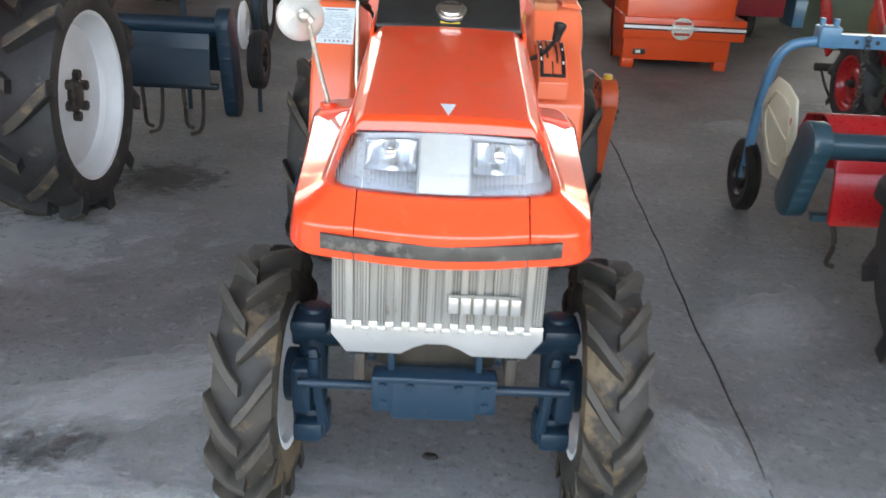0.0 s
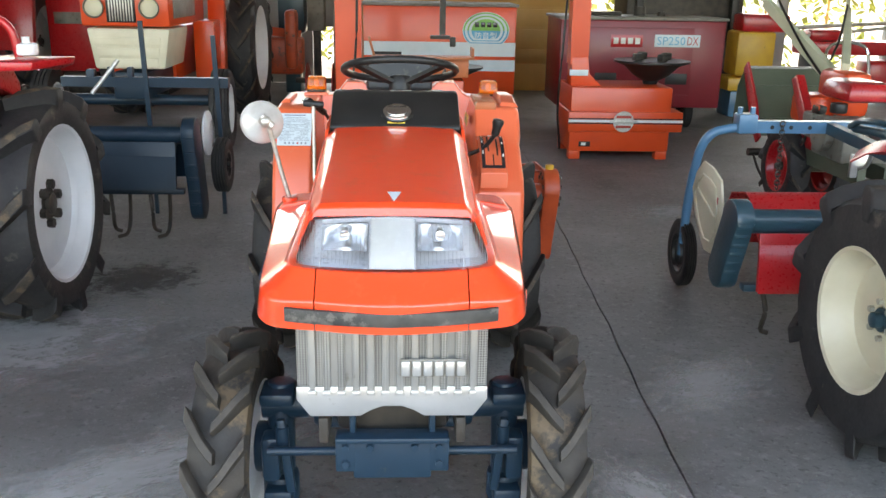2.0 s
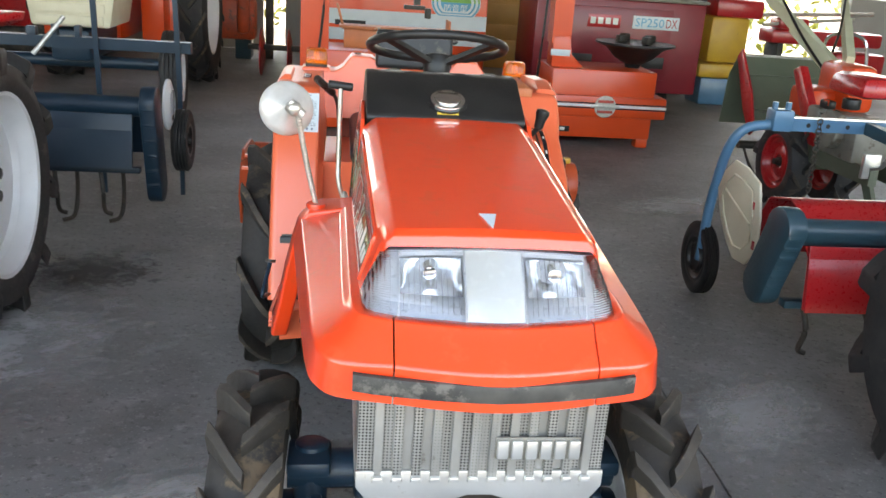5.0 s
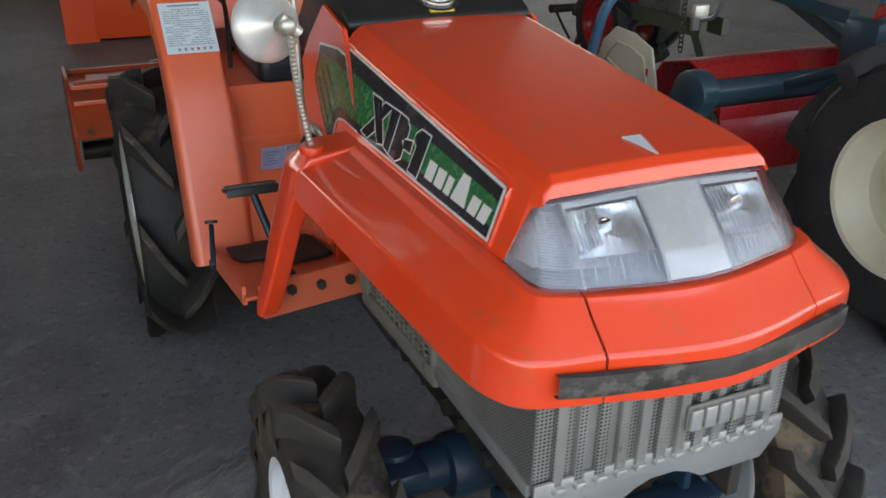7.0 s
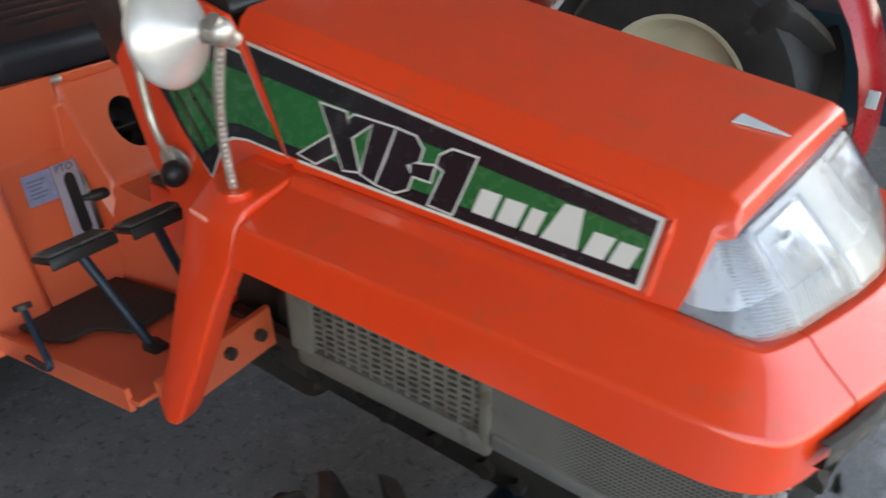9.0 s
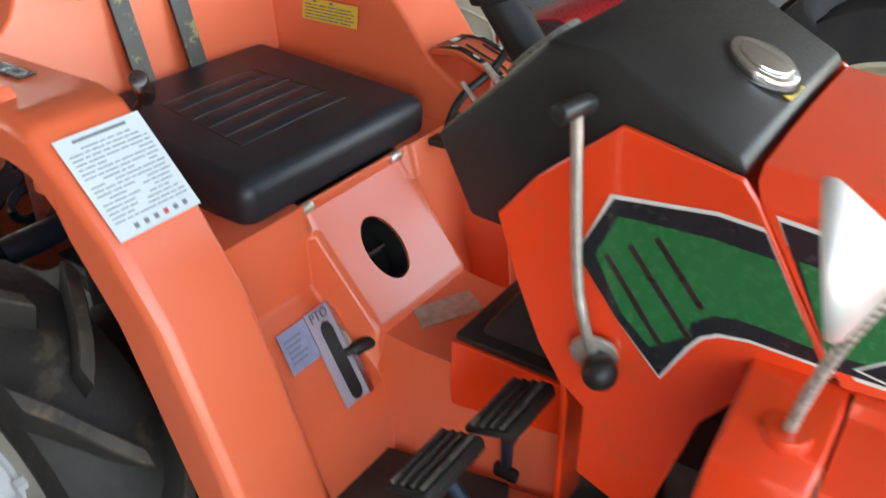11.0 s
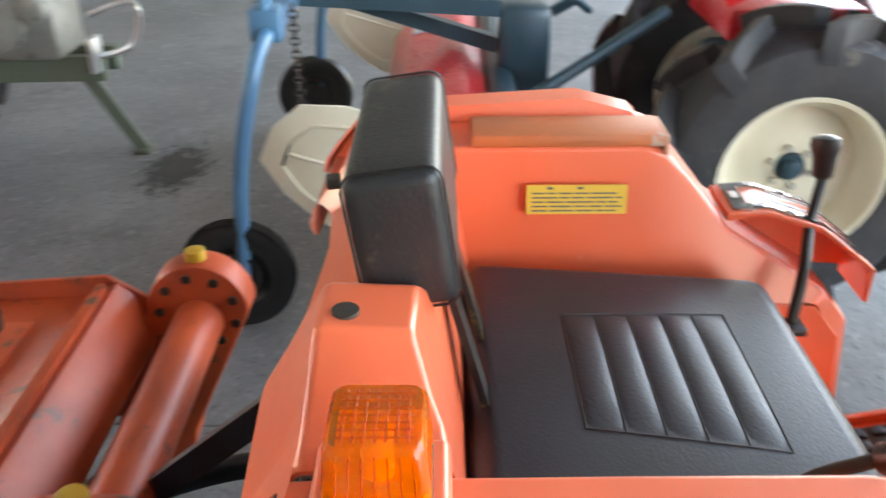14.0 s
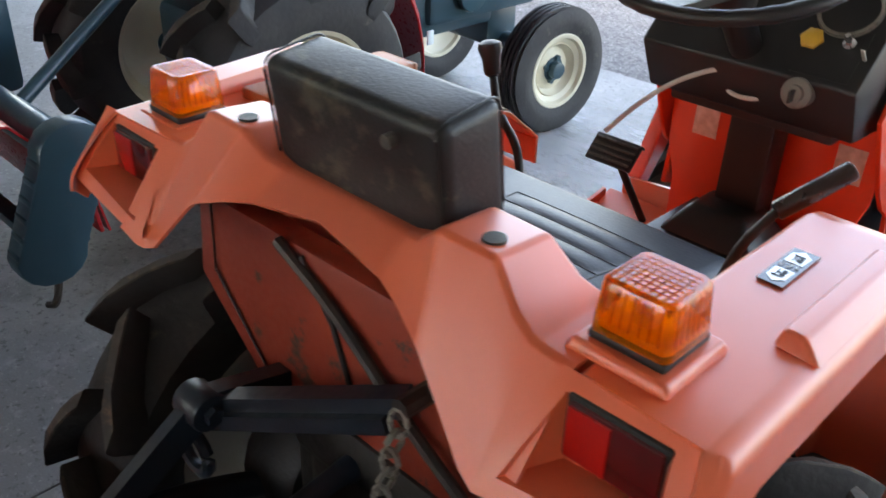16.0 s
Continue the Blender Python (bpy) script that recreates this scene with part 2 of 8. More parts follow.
def concrete():
    m = mat("concrete", (0.205, 0.203, 0.197), (0.125, 0.123, 0.119), rough=0.62, scale=1.4, fine=140, bump=0.18, rough_var=0.18)
    nd, lk = m.node_tree.nodes, m.node_tree.links
    p = nd["Principled BSDF"]
    colour = p.inputs["Base Color"].links[0].from_socket
    co = nd.new("ShaderNodeTexCoord")
    for scale, lo, hi, tone, detail, stretch in ((2.2, 0.56, 0.80, (0.28, 0.278, 0.27), 12, 1.4), (5.0, 0.60, 0.74, (0.33, 0.328, 0.32), 14, 1.6), (1.3, 0.54, 0.70, (0.085, 0.083, 0.080), 10, 1.0), (26, 0.67, 0.74, (0.07, 0.065, 0.06), 5, 1.0), (9.0, 0.60, 0.75, (0.15, 0.125, 0.10), 8, 1.0), (17.0, 0.54, 0.66, (0.235, 0.232, 0.225), 12, 1.3), (38.0, 0.55, 0.64, (0.080, 0.078, 0.075), 10, 1.0), (70.0, 0.58, 0.66, (0.26, 0.255, 0.245), 6, 1.0)):
        mp = nd.new("ShaderNodeMapping")
        mp.inputs["Scale"].default_value = (1, stretch, 1)
        mp.inputs["Rotation"].default_value = (0, 0, scale)
        mp.inputs["Location"].default_value = (scale * 3.1, scale, 0)
        lk.new(co.outputs["Object"], mp.inputs["Vector"])
        n = nd.new("ShaderNodeTexNoise")
        n.inputs["Scale"].default_value, n.inputs["Detail"].default_value, n.inputs["Roughness"].default_value = scale, detail, 0.68
        lk.new(mp.outputs[0], n.inputs["Vector"])
        r = nd.new("ShaderNodeMapRange")
        r.inputs["From Min"].default_value, r.inputs["From Max"].default_value, r.inputs["To Max"].default_value = lo, hi, 0.9
        lk.new(n.outputs["Fac"], r.inputs["Value"])
        mx = nd.new("ShaderNodeMix")
        mx.data_type = "RGBA"
        mx.inputs["B"].default_value = (*tone, 1)
        lk.new(r.outputs[0], mx.inputs["Factor"])
        lk.new(colour, mx.inputs["A"])
        colour = mx.outputs["Result"]
    lk.new(colour, p.inputs["Base Color"])
    return m


M_CONC = concrete()
M_JOINT = mat("joint_dirt", (0.03, 0.03, 0.03), rough=0.9, bump=0.3)
M_GRAVEL = mat("gravel", (0.16, 0.155, 0.15), (0.05, 0.05, 0.05), rough=0.95, scale=45, fine=160, bump=0.8, spots=(0.42, 0.41, 0.4), spot_at=0.6, spot_scale=60)
M_HOOD = mat("orange_paint", (0.93, 0.058, 0.012), (0.91, 0.062, 0.014), rough=0.36, scale=3, fine=30, bump=0.0, coat=0.9, coat_rough=0.07, rough_var=0.04, spots=(0.84, 0.072, 0.020), spot_at=0.56, spot_scale=18)
M_FADED = mat("faded_orange_plastic", (0.84, 0.165, 0.076), (0.80, 0.130, 0.048), rough=0.36, scale=3.2, fine=40, bump=0.0, spots=(0.80, 0.20, 0.10), spot_at=0.62, spot_scale=7, coat=0.5, coat_rough=0.28, rough_var=0.08)
M_LID = mat("scuffed_orange_lid", (0.55, 0.15, 0.05), (0.42, 0.13, 0.05), rough=0.5, scale=9, bump=0.06, spots=(0.45, 0.38, 0.30), spot_at=0.62, spot_scale=10)
M_RUBBER = mat("tyre_rubber", (0.015, 0.015, 0.017), (0.033, 0.031, 0.030), rough=0.66, scale=8, fine=60, bump=0.25, spots=(0.080, 0.072, 0.058), spot_at=0.60, spot_scale=9)
M_MUDTYRE = mat("worn_muddy_rubber", (0.020, 0.018, 0.016), (0.046, 0.037, 0.028), rough=0.72, scale=9, fine=70, bump=0.35, spots=(0.125, 0.085, 0.048), spot_at=0.50, spot_scale=5)
M_LUGTOP = mat("worn_lug_rubber", (0.078, 0.062, 0.046), (0.026, 0.023, 0.020), rough=0.72, scale=11, fine=80, bump=0.45, spots=(0.125, 0.090, 0.055), spot_at=0.54, spot_scale=10)
M_WHITE = mat("white_rim_paint", (0.78, 0.79, 0.80), (0.66, 0.67, 0.68), rough=0.38, scale=5, bump=0.03, spots=(0.45, 0.40, 0.33), spot_at=0.68)
M_CREAM = mat("cream_paint", (0.72, 0.66, 0.50), (0.60, 0.54, 0.39), rough=0.42, scale=5, bump=0.04, spots=(0.28, 0.20, 0.12), spot_at=0.68)
M_NAVY = mat("dark_blue_enamel", (0.007, 0.024, 0.042), (0.010, 0.030, 0.050), rough=0.40, scale=6, bump=0.05, spec=0.4, spots=(0.05, 0.047, 0.042), spot_at=0.68)
# Oily navy, with hitch shade darkened into its colour as well.
M_OILSHADENAVY = mat("oily_shaded_blue_enamel", (0.007, 0.017, 0.030), (0.012, 0.016, 0.022), rough=0.42, scale=9, bump=0.1, spots=(0.045, 0.038, 0.030), spot_at=0.62)
M_TEAL = mat("blue_grey_enamel", (0.017, 0.054, 0.072), (0.024, 0.066, 0.088), rough=0.38, scale=6, bump=0.06, coat=0.2, spots=(0.08, 0.075, 0.06), spot_at=0.68)
M_SKYBLUE = mat("light_blue_enamel", (0.065, 0.18, 0.29), (0.050, 0.14, 0.235), rough=0.36, scale=6, bump=0.05, coat=0.2, spots=(0.05, 0.10, 0.14), spot_at=0.66)
M_RED = mat("red_enamel", (0.50, 0.012, 0.016), (0.40, 0.012, 0.016), rough=0.3, scale=5, bump=0.03, coat=0.3, spots=(0.30, 0.05, 0.04), spot_at=0.67)
M_MAROON = mat("maroon_enamel", (0.24, 0.010, 0.020), (0.19, 0.010, 0.018), rough=0.36, scale=4, bump=0.03, coat=0.2, spots=(0.16, 0.05, 0.05), spot_at=0.66)
M_ORED = mat("machine_orange_paint", (0.78, 0.075, 0.014), (0.70, 0.065, 0.013), rough=0.34, scale=4, bump=0.03, coat=0.2, spots=(0.5, 0.16, 0.09), spot_at=0.68)
M_ROT = mat("scuffed_orange_enamel", (0.56, 0.080, 0.022), (0.36, 0.050, 0.017), rough=0.46, scale=7, bump=0.08, spots=(0.11, 0.050, 0.030), spot_at=0.57, spot_scale=11)
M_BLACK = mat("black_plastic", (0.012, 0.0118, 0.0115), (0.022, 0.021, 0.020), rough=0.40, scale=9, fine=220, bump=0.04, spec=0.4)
M_VINYL = mat("dark_vinyl", (0.012, 0.014, 0.018), (0.019, 0.022, 0.028), rough=0.40, scale=7, fine=260, bump=0.12, spots=(0.042, 0.038, 0.031), spot_at=0.64, spot_scale=11, spec=0.42)
M_BACKREST = mat("worn_dark_vinyl", (0.013, 0.015, 0.017), (0.024, 0.026, 0.027), rough=0.42, scale=8, fine=240, bump=0.14, spots=(0.072, 0.067, 0.050), spot_at=0.56, spot_scale=9, spec=0.42)
M_STRAP = mat("worn_black_bar", (0.014, 0.014, 0.015), (0.030, 0.029, 0.024), rough=0.32, metal=0.3, scale=18, bump=0.1, spots=(0.17, 0.15, 0.055), spot_at=0.57, spot_scale=26)
M_DULLRIM = mat("dull_cream_rim", (0.46, 0.44, 0.36), (0.34, 0.32, 0.25), rough=0.5, scale=7, bump=0.06, spots=(0.16, 0.13, 0.09), spot_at=0.60)
M_DARKTYRE = mat("dark_muddy_rubber", (0.013, 0.012, 0.011), (0.028, 0.024, 0.020), rough=0.72, scale=9, fine=70, bump=0.35, spots=(0.070, 0.054, 0.036), spot_at=0.60, spot_scale=8)
# Blackened to paint in the shade beneath the rear body.
M_GEAR = mat("shade_darkened_casting", (0.010, 0.0095, 0.009), (0.028, 0.024, 0.019), rough=0.55, scale=14, bump=0.3, spots=(0.06, 0.045, 0.03), spot_at=0.66)
M_STRIP = mat("worn_rubber_strip", (0.075, 0.070, 0.060), (0.018, 0.018, 0.017), rough=0.6, scale=14, fine=120, bump=0.15, spots=(0.11, 0.10, 0.085), spot_at=0.54, spot_scale=18)
M_SILVER = mat("aluminium", (0.62, 0.62, 0.60), (0.50, 0.50, 0.48), rough=0.34, metal=0.75, scale=8, bump=0.05, spots=(0.28, 0.23, 0.18), spot_at=0.64)
M_MESH = perforated("perforated_steel", (0.34, 0.33, 0.305), (0.03, 0.028, 0.025), 0.0058, 0.27, metal=0.45)
M_GREYPLA = mat("grey_plastic", (0.235, 0.22, 0.185), (0.14, 0.13, 0.108), rough=0.55, scale=7, bump=0.06, spots=(0.10, 0.08, 0.06), spot_at=0.58)
M_CHROME = mat("chrome", (0.80, 0.80, 0.80), (0.72, 0.72, 0.72), rough=0.13, metal=1.0, scale=10, bump=0.01, rough_var=0.06)
M_REFLECT = mat("aluminised_reflector", (0.90, 0.92, 0.95), (0.84, 0.86, 0.90), rough=0.22, metal=0.85, scale=10, bump=0.0, rough_var=0.05)
M_GALV = mat("dull_zinc_steel", (0.66, 0.64, 0.58), (0.44, 0.42, 0.36), rough=0.38, metal=0.7, scale=60, fine=120, bump=0.12)
M_MIRRORBACK = mat("silver_cup", (0.80, 0.785, 0.75), (0.66, 0.645, 0.60), rough=0.36, metal=0.5, scale=30, fine=120, bump=0.10)
M_STEEL = mat("dark_oily_steel", (0.030, 0.029, 0.027), (0.075, 0.062, 0.050), rough=0.5, metal=0.4, scale=12, bump=0.2)
M_GREEN = mat("green_decal", (0.012, 0.155, 0.048), (0.011, 0.14, 0.042), rough=0.26, scale=6, bump=0.0, coat=0.25, coat_rough=0.06)
M_DECALBLK = mat("black_decal", (0.014, 0.015, 0.019), (0.018, 0.019, 0.024), rough=0.24, scale=8, bump=0.0, coat=0.25, coat_rough=0.06)
M_BARS = mat("brown_black_bars", (0.026, 0.013, 0.010), (0.034, 0.017, 0.013), rough=0.3, scale=20, bump=0.0, coat=0.5)
M_DECALWHT = mat("white_decal", (0.78, 0.78, 0.74), (0.70, 0.70, 0.66), rough=0.36, scale=8, bump=0.0)
M_PAPER = mat("white_label", (0.62, 0.69, 0.71), (0.55, 0.63, 0.65), rough=0.32, scale=8, bump=0.01)
M_VIOLET = mat("bluish_label", (0.30, 0.31, 0.46), (0.24, 0.25, 0.38), rough=0.35, scale=60, bump=0.0)
M_YELLOW = mat("yellow_label", (0.76, 0.52, 0.075), (0.70, 0.46, 0.06), rough=0.45, scale=10, bump=0.01)
M_PLATE = mat("worn_lilac_plate", (0.42, 0.38, 0.44), (0.36, 0.31, 0.36), rough=0.4, scale=20, bump=0.02, spots=(0.55, 0.20, 0.12), spot_at=0.60, spot_scale=30)
M_INK = mat("ink", (0.10, 0.12, 0.14), rough=0.5, bump=0.0)
M_PRINT = mat("grey_print", (0.17, 0.20, 0.23), (0.13, 0.16, 0.18), rough=0.5, bump=0.0)
M_REDINK = mat("red_ink", (0.55, 0.06, 0.04), rough=0.5, bump=0.0)
M_AMBER = glass("amber_lens", (1.0, 0.22, 0.004), 0.06, ribs=45, axis=0, dist=0.0003, solid=0.30)
M_AMBERIN = mat("amber_reflector", (1.0, 0.50, 0.09), (0.95, 0.36, 0.05), rough=0.25, scale=20, bump=0.0)
M_TAIL = mat("dark_red_lens", (0.10, 0.004, 0.006), (0.07, 0.004, 0.006), rough=0.14, scale=20, bump=0.0, coat=0.4)
M_TAILRED = mat("bright_red_lens", (0.52, 0.010, 0.008), (0.42, 0.008, 0.008), rough=0.16, scale=20, bump=0.0, coat=0.4)
M_LENS = glass("clear_lens", (0.985, 0.99, 1.0), 0.05, ribs=55, axis=0, dist=0.0005, solid=0.0)
M_LENSCEN = mat("milky_panel", (0.73, 0.74, 0.72), (0.62, 0.63, 0.60), rough=0.25, scale=6, bump=0.02)
M_HOUSING = mat("lamp_housing", (0.66, 0.68, 0.70), (0.56, 0.58, 0.61), rough=0.3, metal=0.15, scale=12, bump=0.02)
M_MAT = mat("brown_floor_mat", (0.055, 0.043, 0.032), (0.035, 0.03, 0.026), rough=0.85, scale=12, bump=0.4)
M_WOOD = mat("ply_panel", (0.50, 0.27, 0.07), (0.42, 0.21, 0.05), rough=0.5, scale=2.5, bump=0.05)
M_DKRED = mat("oxide_red_case", (0.34, 0.045, 0.020), (0.22, 0.030, 0.016), rough=0.48, scale=6, bump=0.1, spots=(0.05, 0.04, 0.035), spot_at=0.58)
M_OLIVE = mat("olive_green_enamel", (0.085, 0.105, 0.070), (0.11, 0.125, 0.088), rough=0.5, scale=5, bump=0.05, spots=(0.07, 0.065, 0.05), spot_at=0.62)
# Lightened so that the unseen roof and walls bounce more light inside.
M_WALL = mat("corrugated_steel_wall", (0.42, 0.42, 0.41), (0.34, 0.34, 0.33), rough=0.6, scale=1.2, bump=0.1)
M_WIREWHITE = mat("white_cable_tie", (0.72, 0.68, 0.58), rough=0.5, bump=0.0)
M_YELMACH = mat("yellow_enamel", (0.62, 0.36, 0.03), (0.52, 0.28, 0.03), rough=0.4, scale=6, bump=0.05, spots=(0.2, 0.12, 0.04), spot_at=0.64)
M_PALEGREEN = mat("pale_cream_green_enamel", (0.60, 0.62, 0.45), (0.52, 0.54, 0.38), rough=0.45, scale=6, bump=0.04, spots=(0.2, 0.18, 0.12), spot_at=0.66)


# ---- structure: floor, yard, shed ----
def edge_x(y):
    """Where the joint between the two slabs runs."""
    return 0.848 + 0.040 * (y - 0.4) + 0.003 * math.sin(y * 5.1) + 0.0025 * math.sin(y * 13.7 + 1)


floor = tagged(new("floor"), "grey stained concrete shed floor with a straight joint", "floor", "", "structure")
ys = [-0.42 + 12.62 * i / 160 for i in range(161)]
for side in (-1, 1):
    rows = []
    for y in ys:
        x0 = edge_x(y) + side * 0.0035
        far = side * 9.0
        rows.append([(x0, y, -0.02), (x0, y, -0.0015), (x0 + side * 0.004, y, 0.0), (far, y, 0.0), (far, y, -0.1)])
    part("slab", loft(rows), M_CONC, floor, angle=20)
part("joint_bed", box((0.9, 5.9, -0.03), (1.6, 12.5, 0.02)), M_JOINT, floor)
part("slab_edge", box((0, -0.43, -0.06), (18, 0.02, 0.11), 0.004), M_CONC, floor)

def soft_blotch(name, colour, rim):
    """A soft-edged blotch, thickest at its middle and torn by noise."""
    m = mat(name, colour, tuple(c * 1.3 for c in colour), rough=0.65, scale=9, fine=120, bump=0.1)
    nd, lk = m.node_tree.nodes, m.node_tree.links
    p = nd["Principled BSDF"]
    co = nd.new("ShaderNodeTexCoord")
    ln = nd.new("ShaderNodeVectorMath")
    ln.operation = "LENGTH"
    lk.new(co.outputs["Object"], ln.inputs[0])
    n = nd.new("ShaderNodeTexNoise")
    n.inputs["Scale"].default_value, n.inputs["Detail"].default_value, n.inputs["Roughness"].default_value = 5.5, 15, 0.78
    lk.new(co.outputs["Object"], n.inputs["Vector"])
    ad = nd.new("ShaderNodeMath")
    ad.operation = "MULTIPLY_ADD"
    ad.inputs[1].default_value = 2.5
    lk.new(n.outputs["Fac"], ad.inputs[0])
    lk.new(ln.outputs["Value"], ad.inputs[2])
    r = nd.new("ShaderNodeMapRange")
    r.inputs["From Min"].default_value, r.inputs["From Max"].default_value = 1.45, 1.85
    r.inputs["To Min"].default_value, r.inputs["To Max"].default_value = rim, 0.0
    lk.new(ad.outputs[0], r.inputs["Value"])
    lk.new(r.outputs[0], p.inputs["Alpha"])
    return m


M_OIL = soft_blotch("oil_stain", (0.050, 0.048, 0.045), 0.85)
# Pale dusty scuffs, toned up to paint in brighter light by the mouth.
M_DUSTLIGHT = soft_blotch("pale_dust_and_daylight", (0.42, 0.415, 0.40), 0.55)
# Pale wash: daylight on the floor, painted into its colour.
M_LIGHTWASH = soft_blotch("painted_daylight_wash", (0.37, 0.37, 0.37), 0.66)
for k, (x, y, rx, ry, rz, m) in enumerate(((-1.2, 0.60, 2.3, 1.25, 4, M_LIGHTWASH), (1.5, 0.75, 2.2, 1.10, -6, M_LIGHTWASH), (0.1, 0.15, 2.6, 0.75, 2, M_LIGHTWASH), (-1.6, 2.6, 1.2, 0.9, 20, M_LIGHTWASH), (-1.0, 1.30, 0.30, 0.20, 10, M_OIL), (-0.80, 1.60, 0.95, 0.34, 30, M_DUSTLIGHT), (-0.55, 1.02, 0.70, 0.26, -10, M_DUSTLIGHT), (0.75, 1.40, 0.26, 0.45, 20, M_DUSTLIGHT), (1.05, 0.95, 0.60, 0.34, -20, M_DUSTLIGHT), (1.9, 4.80, 0.75, 0.35, 12, M_DUSTLIGHT), (2.6, 3.85, 0.5, 0.25, 0, M_OIL), (-1.3, 3.4, 0.5, 0.4, 0, M_OIL), (1.2, 2.2, 0.6, 0.35, 40, M_DUSTLIGHT))):
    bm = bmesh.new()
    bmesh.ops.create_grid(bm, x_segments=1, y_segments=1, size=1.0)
    s = part("stain_and_light_patch", bm, m, floor)
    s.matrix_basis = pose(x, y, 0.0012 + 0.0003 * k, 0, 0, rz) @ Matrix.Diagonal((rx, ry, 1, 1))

ground = tagged(new("ground"), "grey crushed gravel yard outside the shed", "ground", "", "structure")
bm = bmesh.new()
bmesh.ops.create_grid(bm, x_segments=4, y_segments=4, size=150)
part("gravel_sheet", bm, M_GRAVEL, ground, off=(0, 0, -0.10))
rows = []
random.seed(4)
for i in range(60):
    y = -0.45 - i * 0.07
    rows.append([(-2 + k * 0.09, y, -0.085 + random.uniform(-0.012, 0.016)) for k in range(90)])
part("loose_gravel", loft(rows), M_GRAVEL, ground)

# Roof out of view, added for lighting; its front edge cuts the sky.
ceiling = part("ceiling", box((0, 6.675, 3.85), (18.4, 15.55, 0.12)), M_WALL)
tagged(ceiling, "unseen plain shed roof added to shape the daylight", "ceiling", "", "structure")
# Unseen side walls, added to close the shed off from side light.
for name, c, s in (("wall_west", (-9.1, 5.9, 1.9), (0.15, 12.7, 3.8)), ("wall_east", (9.1, 5.9, 1.9), (0.15, 12.7, 3.8))):
    tagged(part(name, box(c, s), M_WALL), "unseen plain shed wall added to close off the side", "wall", "", "structure")
wall_north = tagged(new("wall_north"), "steel sheet rear wall with tall open bays to bright greenery", "wall", "", "structure")
# Centre panels stop at 2 m, out of view, to let backlight in.
for a, b, top in ((-9.0, -3.0, 1.2), (-3.0, -1.28, 2.0), (-0.98, 2.75, 2.0), (2.75, 5.2, 1.0), (7.2, 9.0, 1.2)):
    part("wall_panel", box(((a + b) / 2, 12.28, top / 2), (b - a, 0.12, top), 0.004), M_WALL, wall_north)
part("wall_panel", box((-1.13, 12.28, 1.4), (0.30, 0.12, 1.2), 0.004), M_WALL, wall_north)
for x in (-8.9, -5.6, 5.6, 8.9):
    part("post", box((x, 12.28, 2.0), (0.14, 0.14, 4.0), 0.006), M_WALL, wall_north)
part("lintel", box((0, 12.28, 3.5), (17.9, 0.1, 0.6)), M_WALL, wall_north)

# ---- tyres and wheels ----
def tyre_mesh(R, W, rim, lug_h):
    """The carcass of a bar-lug farm tyre about the x axis."""
    h = W / 2
    Rc = R - lug_h
    prof = [(-h * 0.70, rim), (-h * 0.86, rim + 0.012), (-h * 0.98, rim + (Rc - rim) * 0.45), (-h * 0.92, Rc - (Rc - rim) * 0.16), (-h * 0.74, Rc - 0.008), (-h * 0.35, Rc), (0, Rc + 0.003), (h * 0.35, Rc), (h * 0.74, Rc - 0.008), (h * 0.92, Rc - (Rc - rim) * 0.16), (h * 0.98, rim + (Rc - rim) * 0.45), (h * 0.86, rim + 0.012), (h * 0.70, rim)]
    return lathe(prof, "x", 40)


def lug_mesh(R, W, rim, lug_h, lug_w, lean, half_side):
    """One bar lug at the top of the tyre, on one half of the tread."""
    h = W / 2
    Rc = R - lug_h
    st = []
    for u, rb, rt, wd in ((-0.06, Rc - 0.004, R - 0.002, 0.8), (0.12, Rc - 0.004, R, 0.9), (0.35, Rc - 0.004, R, 0.95), (0.72, Rc - 0.012, R - 0.003, 1.1), (0.98, Rc - 0.020, R - 0.014, 1.15), (1.02, Rc - (Rc - rim) * 0.25, R - (Rc - rim) * 0.20, 1.1), (0.99, Rc - (Rc - rim) * 0.42, Rc - (Rc - rim) * 0.36, 0.9)):
        ang = lean * (min(u, 1.0) ** 1.25 if u > 0 else u)
        half = lug_w * wd / 2 / R
        x = half_side * u * h * 0.98
        ring = []
        for dr, da in ((rb, -half * 1.3), (rb, half * 1.3), (rt - 0.003, half * 1.06), (rt, half * 0.85), (rt, -half * 0.85), (rt - 0.003, -half * 1.06)):
            xx = x * (1.03 if (dr > rb and u > 0.9) else 1.0)
            ring.append((xx, dr * math.sin(ang + da), dr * math.cos(ang + da)))
        st.append(ring)
    bm = loft(st, close=True, caps=True)
    for f in bm.faces:
        c = f.calc_center_median()
        if math.hypot(c.y, c.z) > R - 0.010:
            f.material_index = 1
    return bm


def rib_tyre_mesh(R, W, rim):
    h = W / 2
    prof = [(-h * 0.75, rim), (-h * 0.95, rim + (R - rim) * 0.35), (-h, rim + (R - rim) * 0.6), (-h * 0.85, R - 0.012)]
    for c in (-0.55, -0.18, 0.18, 0.55):
        prof += [(h * (c - 0.14), R - 0.004), (h * (c + 0.10), R - 0.002), (h * (c + 0.13), R - 0.016), (h * (c + 0.2), R - 0.016)]
    prof += [(h * 0.85, R - 0.012), (h, rim + (R - rim) * 0.6), (h * 0.95, rim + (R - rim) * 0.35), (h * 0.75, rim)]
    return lathe(prof, "x", 40)


